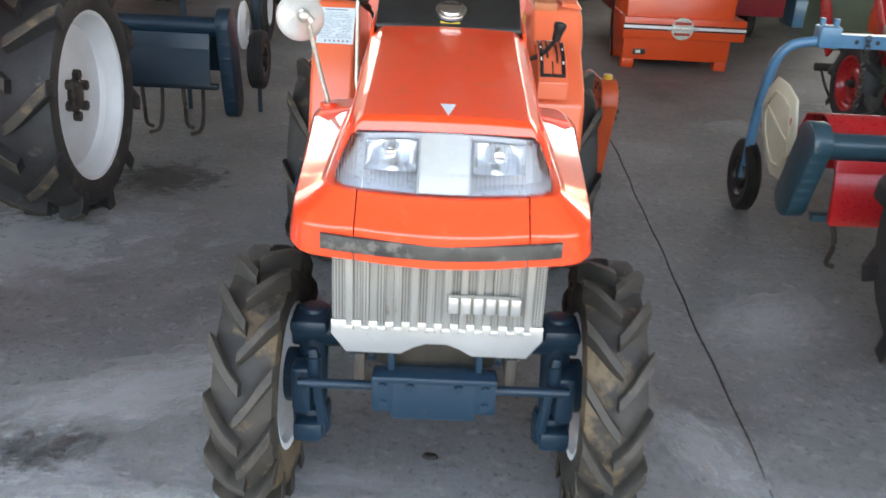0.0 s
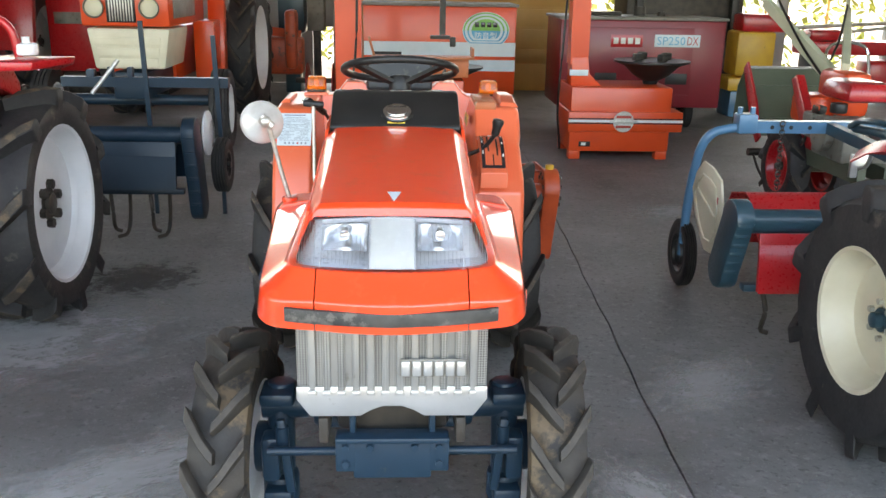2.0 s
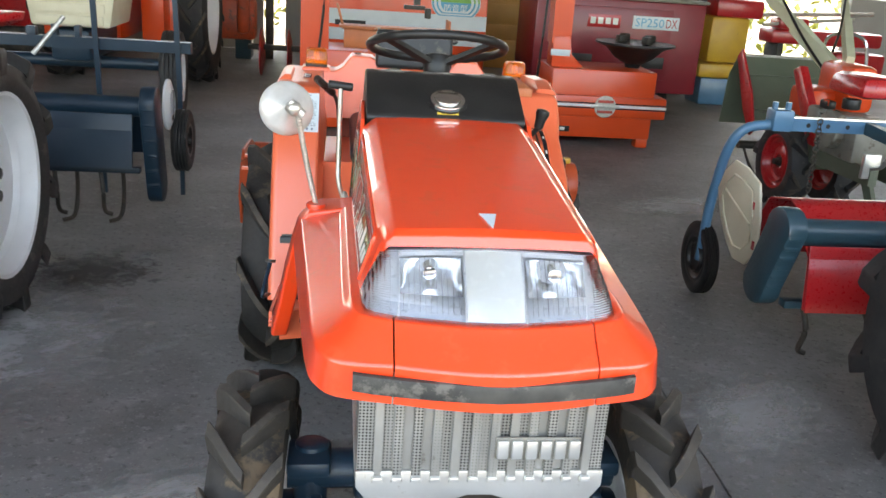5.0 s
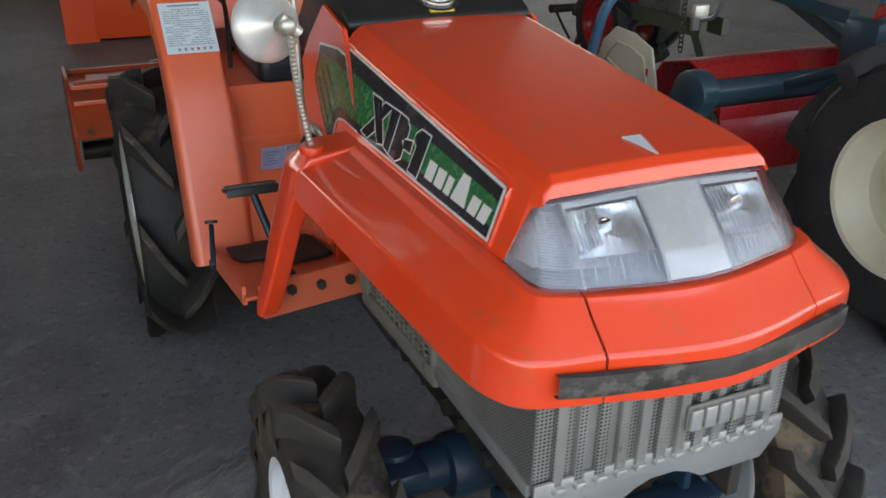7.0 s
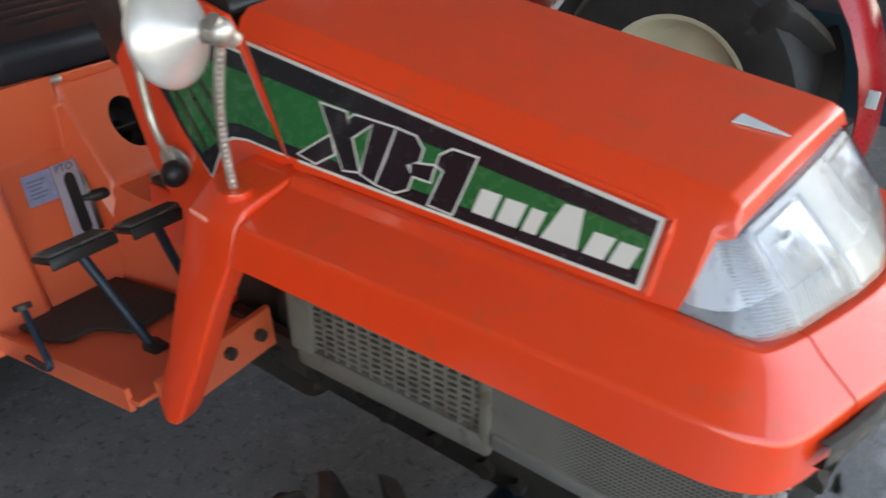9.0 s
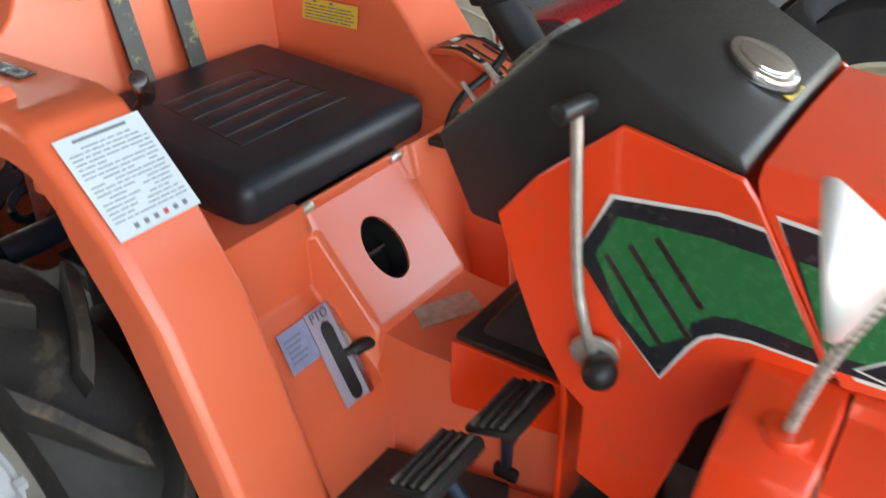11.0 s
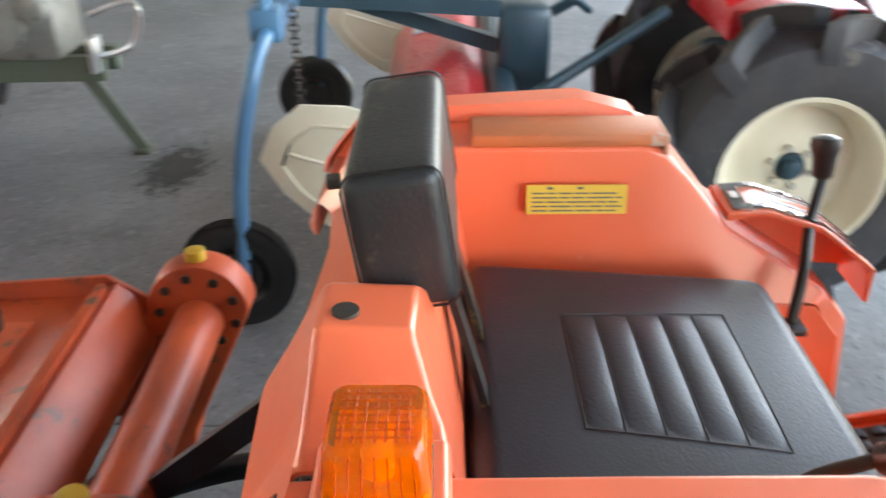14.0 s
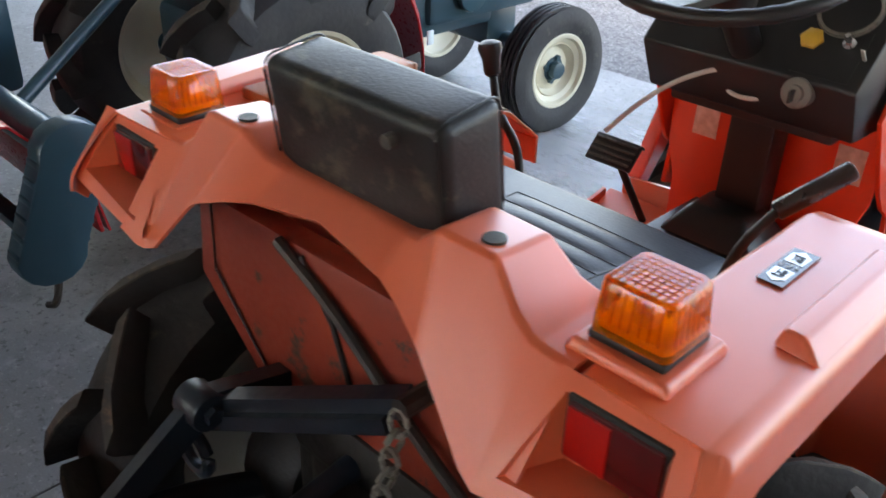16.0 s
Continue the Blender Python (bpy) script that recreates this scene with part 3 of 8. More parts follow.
def rim_mesh(rim, W, dish):
    """A drop-centre rim and disc; dish: where the disc sits along the axle, in metres."""
    h = W / 2
    prof = [(h * 0.80, rim + 0.016), (h * 0.86, rim + 0.010), (h * 0.82, rim - 0.003), (h * 0.55, rim - 0.010), (h * 0.38, rim - 0.030), (dish + 0.03, rim - 0.034), (dish + 0.006, rim - 0.045), (dish, rim * 0.62), (dish + 0.012, rim * 0.48), (dish + 0.012, 0.045), (dish - 0.008, 0.045), (dish - 0.008, rim * 0.60), (dish - 0.02, rim - 0.04), (-h * 0.38, rim - 0.030), (-h * 0.55, rim - 0.010), (-h * 0.82, rim - 0.003), (-h * 0.86, rim + 0.010), (-h * 0.80, rim + 0.016)]
    return lathe(prof, "x", 40)


def wheel(parent, c, R, W, rim, side, tyre_mat, rim_mat, lugs=22, lug_h=0.035, lug_w=0.030, dish=0.0, lean=0.32, ribbed=False, hub_mat=None, bolts=5, bolt_r=0.07, steer=0.0, hub_r=0.04, hub_len=0.05, bolt_size=0.012, bolt_mat=None, label=""):
    """A wheel part: disc, tyre, hub and bolts. side: +1 when its outer face looks to +x."""
    m = pose(c[0], c[1], c[2], 0, 0, steer) @ Matrix.Diagonal((side, 1, 1, 1))
    hub_mat = hub_mat or rim_mat

    def put(name, bm, material, par, lab=""):
        bmesh.ops.transform(bm, matrix=m, verts=bm.verts)
        if side < 0:
            bmesh.ops.reverse_faces(bm, faces=bm.faces)
        return part(name, bm, material, par, lab)
    w = put("wheel", rim_mesh(rim, W, dish), rim_mat, parent, label)
    put("tyre", rib_tyre_mesh(R, W, rim) if ribbed else tyre_mesh(R, W, rim, lug_h), tyre_mat, w)
    if not ribbed:
        stand = pose(c[0], c[1], c[2], 0, 0, steer)
        kinds = []
        for hs in (-1, 1):
            bm = lug_mesh(R, W, rim, lug_h, lug_w, lean, hs)
            bmesh.ops.transform(bm, matrix=Matrix.Diagonal((side, 1, 1, 1)), verts=bm.verts)
            if side < 0:
                bmesh.ops.reverse_faces(bm, faces=bm.faces)
            bm.normal_update()
            shade(bm, 38)
            me = bpy.data.meshes.new("lug")
            bm.to_mesh(me)
            bm.free()
            for tm in tyre_mat:
                me.materials.append(tm)
            kinds.append(me)
        for i in range(lugs):
            lug = new("lug", kinds[i % 2])
            lug.parent = w
            lug.matrix_basis = stand @ Matrix.Rotation(-2 * math.pi * i / lugs, 4, "X")
    put("hub", merge(rod((dish - 0.02, 0, 0), (dish + hub_len, 0, 0), hub_r, 16, bev=0.004), rod((dish, 0, 0), (dish + 0.018, 0, 0), hub_r * 1.5, 16)), hub_mat, w)
    for i in range(bolts):
        a = 2 * math.pi * i / bolts + 0.3
        p = (bolt_r * math.cos(a), bolt_r * math.sin(a))
        put("bolt", rod((dish + 0.008, *p), (dish + 0.016 + bolt_size, *p), bolt_size, 6), bolt_mat or hub_mat, w)
    return w


# ---- the orange tractor, facing -y ----
tractor = thing("compact_tractor", (0, 2.0, 0), label="small orange farm tractor with faded fenders and green stripe", category="tractor")
IN_WORLD.add(tractor)


def T(name, bm, material, parent=None, label="", angle=38):
    ob = part(name, bm, material, parent or tractor, label, angle)
    if material in (M_HOOD, M_FADED, M_VINYL) and name != "flute":
        wn = ob.modifiers.new("normals", "WEIGHTED_NORMAL")
        wn.keep_sharp = True
        wn.weight = 80
    return ob


def mirror_x(rows):
    return [[(-x, y, z) for x, y, z in r] for r in rows]


# wings and front panel of the cowl
def cowl_rows():
    """Sections of the right wing: hood edge, gutter, ridge, crease, below the crease, lower edge."""
    def flat(y, *p):
        return [(-x, y, z) for x, z in p]
    return [
        flat(1.528, (0.2155, 0.884), (0.229, 0.8835), (0.240, 0.872), (0.323, 0.851), (0.326, 0.846), (0.340, 0.802)),
        flat(1.30, (0.2135, 0.887), (0.227, 0.8865), (0.238, 0.875), (0.306, 0.847), (0.309, 0.842), (0.322, 0.794)),
        flat(1.05, (0.2105, 0.890), (0.224, 0.8895), (0.235, 0.877), (0.288, 0.843), (0.291, 0.838), (0.3015, 0.784)),
        [(-0.2085, 0.985, 0.889), (-0.221, 0.972, 0.8885), (-0.231, 0.965, 0.876), (-0.2795, 0.954, 0.839), (-0.282, 0.953, 0.834), (-0.290, 0.952, 0.777)],
        [(-0.207, 0.952, 0.887), (-0.215, 0.940, 0.8865), (-0.224, 0.932, 0.873), (-0.267, 0.910, 0.834), (-0.269, 0.908, 0.829), (-0.275, 0.908, 0.774)],
        [(-0.198, 0.936, 0.886), (-0.203, 0.926, 0.8855), (-0.209, 0.909, 0.869), (-0.238, 0.879, 0.832), (-0.239, 0.876, 0.827), (-0.242, 0.876, 0.771)],
        [(-0.1595, 0.917, 0.885), (-0.1595, 0.909, 0.8845), (-0.1595, 0.892, 0.867), (-0.1595, 0.857, 0.8385), (-0.1595, 0.8525, 0.833), (-0.1595, 0.851, 0.773)],
    ]


def smooth_rows(rows, n=5):
    """More rows on a smooth curve through the given ones."""
    out = []
    for i in range(len(rows) - 1):
        a, b, c, d = rows[max(0, i - 1)], rows[i], rows[i + 1], rows[min(len(rows) - 1, i + 2)]
        for k in range(n):
            t = k / n
            row = []
            for p0, p1, p2, p3 in zip(a, b, c, d):
                row.append(tuple(0.5 * (2 * q1 + (q2 - q0) * t + (2 * q0 - 5 * q1 + 4 * q2 - q3) * t * t + (3 * q1 - q0 - 3 * q2 + q3) * t ** 3) for q0, q1, q2, q3 in zip(p0, p1, p2, p3)))
            out.append(row)
    return out + [list(rows[-1])]


def tucked(rows):
    """Fold the inner edge down and under, towards the middle and the rear."""
    return [[(r[0][0] * 0.93, r[0][1] + 0.030, r[0][2] - 0.004)] + r for r in rows]


def front_rows():
    r = []
    for x, y, z in ((-0.1565, 0.916, 0.0), (-0.10, 0.900, 0.001), (-0.04, 0.886, 0.003), (0, 0.882, 0.004)):
        r.append([(x, y, 0.885 + z), (x, y - 0.008, 0.8845 + z), (x, y - 0.025, 0.867 + z), (x, y - 0.060, 0.8385 + z), (x, y - 0.0645, 0.833 + z), (x, y - 0.065, 0.773 + z)])
    return r + [[(-x, y, z) for x, y, z in q] for q in reversed(r[:-1])]


def shell(rows, t=0.004, bev=0.0022):
    bm = loft(rows)
    bm.normal_update()
    up = sum((f.normal.z for f in bm.faces), 0.0)
    if up < 0:
        bmesh.ops.reverse_faces(bm, faces=bm.faces)
    inner = [e for e in bm.edges if len(e.link_faces) == 2 and e.calc_face_angle(0.0) > radians(14)]
    if inner and bev:
        bmesh.ops.bevel(bm, geom=inner, offset=bev, segments=3, profile=0.5, affect="EDGES", clamp_overlap=True)
    return thicken(bm, t)


T("wing", shell(tucked(smooth_rows(cowl_rows()))), M_HOOD, angle=50)
T("wing", shell(mirror_x(tucked(smooth_rows(cowl_rows())))), M_HOOD, angle=50)
T("front_panel", shell(tucked(smooth_rows(front_rows(), 4))), M_HOOD, angle=50)
# rear ends of the wings with their legs
for s in (-1, 1):
    rows = []
    for inner, out, y0, y1, z in ((0.222, 0.313, 1.531, 1.60, 0.872), (0.24, 0.326, 1.531, 1.622, 0.848), (0.298, 0.338, 1.533, 1.626, 0.805), (0.318, 0.355, 1.558, 1.634, 0.730), (0.336, 0.373, 1.588, 1.650, 0.630), (0.352, 0.389, 1.611, 1.664, 0.552), (0.357, 0.392, 1.624, 1.652, 0.528)):
        rows.append([(s * inner, y1, z), (s * out, y1, z - 0.004), (s * (out + 0.006), (y0 + y1) / 2, z - 0.002), (s * out, y0, z - 0.004), (s * inner, y0, z)])
    rows[0] = [(s * 0.206, 1.625, 0.880), (s * 0.285, 1.618, 0.876), (s * 0.303, 1.578, 0.875), (s * 0.308, 1.531, 0.866), (s * 0.206, 1.531, 0.883)]
    bm = loft(rows, close=True, caps=True)
    T("wing_leg", bevel_all(bm, 0.006, 3, 30), M_HOOD, angle=50)

# hood
def hood_row(y, k):
    xt, zt, zc, xs, zs, xb, zb = k
    return [(-xb, y, zb), (-xs, y, zs), (-(xs * 0.5 + xt * 0.5 + 0.0008), y, zs * 0.5 + zt * 0.5 + 0.0008), (-xt, y, zt), (-xt * 0.5, y, (zt + 3 * zc) / 4), (0, y, zc), (xt * 0.5, y, (zt + 3 * zc) / 4), (xt, y, zt), (xs * 0.5 + xt * 0.5 + 0.0008, y, zs * 0.5 + zt * 0.5 + 0.0008), (xs, y, zs), (xb, y, zb)]


def kz(t):
    a = (0.156, 1.001, 1.005, 0.181, 0.978, 0.209, 0.890)
    b = (0.164, 1.058, 1.063, 0.195, 1.034, 0.216, 0.884)
    return tuple(p + (q - p) * t for p, q in zip(a, b))


rows = []
front = hood_row(0.990, (0.164, 0.977, 0.979, 0.177, 0.968, 0.180, 0.958))
rows.append(front)
rows.append(hood_row(0.995, (0.160, 0.993, 0.996, 0.178, 0.972, 0.200, 0.905)))
rows[-1][0], rows[-1][10] = (-0.194, 1.012, 0.928), (0.194, 1.012, 0.928)
rows[-1][1], rows[-1][9] = (-0.180, 1.009, 0.968), (0.180, 1.009, 0.968)
r0 = hood_row(1.010, kz(0.0))
r0[0] = (-0.2085, 1.020, 0.891)
r0[10] = (0.2085, 1.020, 0.891)
r0[1], r0[9] = (-0.181, 1.012, 0.970), (0.181, 1.012, 0.970)
front[0], front[10] = (-0.179, 1.006, 0.962), (0.179, 1.006, 0.962)
rows.append(r0)
for y in (1.06, 1.2, 1.35, 1.5):
    rows.append(hood_row(y, kz((y - 1.0) / 0.66)))
end = []
for x, y, z in hood_row(1.66, kz(1.0)):
    end.append((x, 1.542 + (z - 0.885) * 0.72 if z < 1.05 else 1.66, z))
rows.append(end)
hood = T("hood", thicken(bevel_all(loft(list(reversed(rows))), 0.006, 3, 20), 0.003), M_HOOD, angle=50)

# chevron badge on the hood
T("badge", sheet([(-0.012, 1.068, 1.0115), (-0.008, 1.054, 1.0103), (0.003, 1.008, 1.0058), (0.014, 1.054, 1.0103), (0.017, 1.068, 1.0115)], 0.002), M_PAPER, hood, "small pale triangular badge")

# rear cowl side plates with the ends of the stripe
for s in (-1, 1):
    pl = [(1.548, 0.886), (1.650, 1.033), (1.668, 1.052), (1.79, 1.075), (1.875, 1.000), (1.918, 0.945), (1.888, 0.875), (1.852, 0.805), (1.822, 0.765), (1.788, 0.742), (1.785, 0.65), (1.70, 0.62), (1.66, 0.78), (1.60, 0.865)]
    bm = prism(pl, "x", s * 0.196, s * 0.206, 0.003)
    for v in bm.verts:
        v.co.x += s * (1.0 - v.co.z) * 0.075 - s * 0.004
    T("rear_cowl_side", bm, M_HOOD)


def side_pt(y, z, off=0.0):
    """A point on the hood's right side wall."""
    t = min(1.0, max(0.0, (y - 1.0) / 0.66))
    k = kz(t)
    u = (z - k[6]) / (k[4] - k[6])
    return Vector((-(k[5] + (k[3] - k[5]) * u) - off, y, z))


def side_strip(s, lift, lo, hi, n=12):
    """A thin decal on the hood's side between two edges, each a pair of (y, z) ends; s: +1 the right side, -1 the left."""
    rows = []
    for k in range(n + 1):
        u = k / n
        a = [lo[0][i] + (lo[1][i] - lo[0][i]) * u for i in (0, 1)]
        b = [hi[0][i] + (hi[1][i] - hi[0][i]) * u for i in (0, 1)]
        row = []
        for v in (0.0, 0.5, 1.0):
            p = side_pt(a[0] + (b[0] - a[0]) * v, a[1] + (b[1] - a[1]) * v, lift)
            row.append((p.x * s, p.y, p.z))
        rows.append(row)
    bm = loft(rows)
    bm.normal_update()
    if sum(f.normal.x for f in bm.faces) * s > 0:
        bmesh.ops.reverse_faces(bm, faces=bm.faces)
    return bm


def inset(poly, d):
    """Draw a polygon's outline in by d, or out where d is negative."""
    area = sum(p[0] * q[1] - q[0] * p[1] for p, q in zip(poly, poly[1:] + poly[:1]))
    k = d if area > 0 else -d
    out = []
    for i, p in enumerate(poly):
        a, b, c = Vector(poly[i - 1]), Vector(p), Vector(poly[(i + 1) % len(poly)])
        e, f = (b - a).normalized(), (c - b).normalized()
        n, m = Vector((-e.y, e.x)), Vector((-f.y, f.x))
        w = (n + m) / max(0.35, 1 + n.dot(m))
        out.append(tuple(b + w * k))
    return out


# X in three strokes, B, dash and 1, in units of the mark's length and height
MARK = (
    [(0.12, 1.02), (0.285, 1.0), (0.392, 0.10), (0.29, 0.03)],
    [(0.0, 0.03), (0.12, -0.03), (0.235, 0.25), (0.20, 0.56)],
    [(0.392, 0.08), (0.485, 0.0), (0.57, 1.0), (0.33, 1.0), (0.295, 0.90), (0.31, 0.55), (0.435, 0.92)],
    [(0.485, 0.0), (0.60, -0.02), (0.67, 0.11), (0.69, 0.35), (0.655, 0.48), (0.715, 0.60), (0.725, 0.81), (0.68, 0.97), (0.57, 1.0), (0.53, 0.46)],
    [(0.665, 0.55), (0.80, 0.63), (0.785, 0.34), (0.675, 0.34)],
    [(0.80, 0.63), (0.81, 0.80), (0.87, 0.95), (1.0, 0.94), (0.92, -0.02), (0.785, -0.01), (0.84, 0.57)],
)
for s in (1, -1):
    dec = T("stripe_decal", side_strip(s, 0.0008, [(1.062, 0.897), (1.552, 0.8945)], [(1.056, 0.9715), (1.634, 1.026)]), M_DECALWHT, hood, "white-edged green and black stripe decal")
    rim = [side_pt(y, z, 0.0006) for y, z in ((1.60, 1.028), (1.40, 1.0085), (1.20, 0.990), (1.060, 0.978), (1.050, 0.972), (1.049, 0.960), (1.054, 0.896))]
    T("panel_rim", tube([(p.x * s, p.y, p.z) for p in rim], 0.0042, 8), M_HOOD, hood)
    T("black_band", side_strip(s, 0.0014, [(1.067, 0.901), (1.553, 0.8985)], [(1.062, 0.9675), (1.630, 1.0215)]), M_DECALBLK, dec)
    T("green_band", side_strip(s, 0.0020, [(1.0665, 0.917), (1.562, 0.9135)], [(1.064, 0.951), (1.605, 0.990)]), M_GREEN, dec)
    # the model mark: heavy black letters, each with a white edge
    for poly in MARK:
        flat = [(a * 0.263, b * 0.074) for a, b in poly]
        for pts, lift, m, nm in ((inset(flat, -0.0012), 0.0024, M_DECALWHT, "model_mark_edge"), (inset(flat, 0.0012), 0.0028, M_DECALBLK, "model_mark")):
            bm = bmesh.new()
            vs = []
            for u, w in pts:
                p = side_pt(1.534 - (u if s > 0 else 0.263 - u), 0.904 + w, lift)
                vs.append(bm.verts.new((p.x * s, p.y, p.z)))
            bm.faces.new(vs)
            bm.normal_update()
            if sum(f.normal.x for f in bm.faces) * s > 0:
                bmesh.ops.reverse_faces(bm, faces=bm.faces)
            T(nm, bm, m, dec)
    # the line name as plain slanted blocks
    for a, b, hi in ((1.268, 1.242, 0), (1.236, 1.210, 0), (1.204, 1.186, 0), (1.180, 1.136, 1), (1.130, 1.106, 0), (1.101, 1.078, 0)):
        tp = 0.943 + 0.016 * hi - (1.27 - a) * 0.03
        T("name_block", side_strip(s, 0.0028, [(a, 0.914), (b, 0.914)], [(a - 0.008 - 0.012 * hi, tp), (b - 0.008 + 0.010 * hi, tp)], 2), M_DECALWHT, dec)

    def rd(pts, lift, s=s):
        q = [(-(0.199 + (1.0 - z) * 0.075 + 0.0045), y, z) for y, z in pts]
        bm = sheet(q, lift)
        if s < 0:
            for v in bm.verts:
                v.co.x = -v.co.x
            bmesh.ops.reverse_faces(bm, faces=bm.faces)
        return bm
    rdec = T("stripe_end_decal", rd([(1.561, 0.894), (1.640, 1.014), (1.683, 1.017), (1.790, 1.005), (1.816, 0.936), (1.813, 0.924), (1.761, 0.867), (1.708, 0.818), (1.684, 0.865), (1.673, 0.881), (1.658, 0.890), (1.63, 0.895)], 0.0006), M_DECALWHT, None, "white-edged green stripe end with dark slanted bars")
    T("black_band", rd([(1.563, 0.8975), (1.638, 1.010), (1.683, 1.013), (1.786, 1.001), (1.815, 0.937), (1.813, 0.925), (1.761, 0.868), (1.7085, 0.822), (1.6875, 0.866), (1.676, 0.8835), (1.660, 0.8935), (1.63, 0.8985)], 0.0014), M_DECALBLK, rdec)
    T("green_band", rd([(1.572, 0.912), (1.624, 0.987), (1.683, 0.990), (1.778, 0.985), (1.797, 0.936), (1.760, 0.880), (1.724, 0.852), (1.690, 0.878), (1.686, 0.897), (1.668, 0.911), (1.645, 0.916), (1.618, 0.9155)], 0.0022), M_GREEN, rdec)
    for (ya, za), (yb, zb) in (((1.787, 0.938), (1.716, 0.858)), ((1.764, 0.956), (1.688, 0.876)), ((1.738, 0.972), (1.681, 0.912))):
        T("black_bar", rd([(ya, za), (yb, zb), (yb - 0.0045, zb + 0.004), (ya - 0.0045, za + 0.004)], 0.0030), M_BARS, rdec)


# headlamp unit
TOPL = [(-0.178, 1.012, 0.966), (-0.1765, 1.002, 0.967), (-0.172, 0.993, 0.9685), (-0.164, 0.988, 0.970), (-0.152, 0.986, 0.971), (-0.052, 0.981, 0.977), (0.0, 0.980, 0.979)]
BOTL = [(-0.2085, 1.018, 0.889), (-0.2065, 0.966, 0.887), (-0.200, 0.942, 0.886), (-0.187, 0.931, 0.8855), (-0.1595, 0.919, 0.8855), (-0.048, 0.890, 0.8885), (0.0, 0.884, 0.8895)]
top = TOPL + [(-x, y, z) for x, y, z in reversed(TOPL[:-1])]
bot = BOTL + [(-x, y, z) for x, y, z in reversed(BOTL[:-1])]
mid1 = [tuple(0.70 * a + 0.30 * b for a, b in zip(p, q)) for p, q in zip(bot, top)]
mid1 = [(x, y - 0.004, z + 0.003) for x, y, z in mid1]
lens = T("headlamp_lens", thicken(loft([bot, mid1, top]), 0.003), M_LENS, None, "clear ribbed plastic headlamp cover", angle=50)
lens.visible_shadow = False


def lens_pt(x, v, back=0.0):
    """A point of the lens at x, v of the way up, set back along y."""
    def along(line):
        for p, q in zip(line, line[1:]):
            if x <= q[0] + 1e-9:
                k = (x - p[0]) / max(1e-9, q[0] - p[0])
                return Vector(p).lerp(Vector(q), max(0.0, k))
        return Vector(line[-1])
    p = along(bot).lerp(along(top), v)
    bulge = v / 0.30 if v < 0.30 else (1 - v) / 0.70
    return p + Vector((0, back - 0.004 * bulge, 0.003 * bulge))


inner = [[(x * 0.985, y + 0.006, z + 0.001) for x, y, z in bot], [(x * 0.93, y + 0.046, z + 0.006) for x, y, z in bot], [(x * 0.95, y + 0.034, z - 0.004) for x, y, z in top], [(x * 0.985, y + 0.004, z) for x, y, z in top]]
T("headlamp_housing", loft(inner), M_HOUSING, None, "bright white headlamp housing")
for sx in (-1, 1):
    cx = sx * 0.101
    bowl = []
    for i in range(15):
        u = -1 + i / 7
        row = []
        for j in range(13):
            w = -1 + j / 6
            deep = 0.046 * max(0.0, 1 - 0.62 * (u * u + 0.55 * w * w)) + 0.004
            if i in (0, 14) or j in (0, 12):
                deep = 0.005
            row.append(lens_pt(cx + 0.0485 * u, 0.60 + 0.27 * w, deep))
        bowl.append(row)
    lamp = T("reflector", loft(bowl), M_REFLECT, None, "bright rectangular headlamp reflector", angle=60)
    c = lens_pt(cx, 0.64, 0.0)
    T("bulb", merge(rod(c + Vector((0, 0.048, 0)), c + Vector((0, 0.024, 0)), 0.007, 10), ball(c + Vector((0, 0.022, 0)), 0.008)), M_GALV, lamp)
    T("bulb_shield", rod(c + Vector((0, 0.016, -0.002)), c + Vector((0, 0.010, -0.002)), 0.011, 14, bev=0.002), M_CHROME, lamp)
T("centre_panel", loft([[lens_pt(x, v, 0.0045) for x in (-0.045, -0.02, 0.0, 0.02, 0.045)] for v in (0.02, 0.15, 0.30, 0.60, 0.98)]), M_LENSCEN, None, "milky white centre panel between the lamps")
for x in (-0.0475, 0.0475, -0.150, 0.150):
    T("divider", loft([[lens_pt(x - 0.0016, v, 0.0035), lens_pt(x, v, 0.0025), lens_pt(x + 0.0016, v, 0.0035)] for v in (0.01, 0.15, 0.30, 0.60, 0.99)]), M_HOUSING)
for sx in (-1, 1):
    T("divider", loft([[lens_pt(sx * x, 0.985, 0.0035), lens_pt(sx * x, 0.93, 0.003), lens_pt(sx * x, 0.915, 0.0035)] for x in ((0.048, 0.08, 0.11, 0.149) if sx > 0 else (0.149, 0.11, 0.08, 0.048))]), M_HOUSING)

for sx in (-1, 1):
    for k in range(25):
        v = 0.05 + 0.0365 * k
        T("lens_rib", tube([lens_pt(sx * x, v, 0.0010) for x in (0.163, 0.172, 0.182, 0.192, 0.199)], 0.0010, 5), M_LENS, lens).visible_shadow = False

    for k in range(11):
        T("lens_rib", tube([lens_pt(sx * (0.058 + 0.0085 * k), v, 0.0008) for v in (0.10, 0.30, 0.60, 0.90)], 0.0006, 5), M_LENS, lens).visible_shadow = False

# rubber strip on the front
rows = []
for x, y in ((-0.219, 0.861), (-0.19, 0.8515), (-0.155, 0.8435), (-0.10, 0.833), (-0.04, 0.8255), (0.0, 0.8225)):
    rows.append((x, y))
pts = rows + [(-x, y) for x, y in reversed(rows[:-1])]
T("bumper_strip", bevel_all(loft([[(x, y - 0.007, z) for x, y in pts] if k in (1, 2) else [(x, y + 0.003, z) for x, y in pts] for k, z in enumerate((0.7915, 0.7915, 0.8205, 0.8205))]), 0.002, 2, 40), M_STRIP, None, "scuffed black rubber bumper strip")

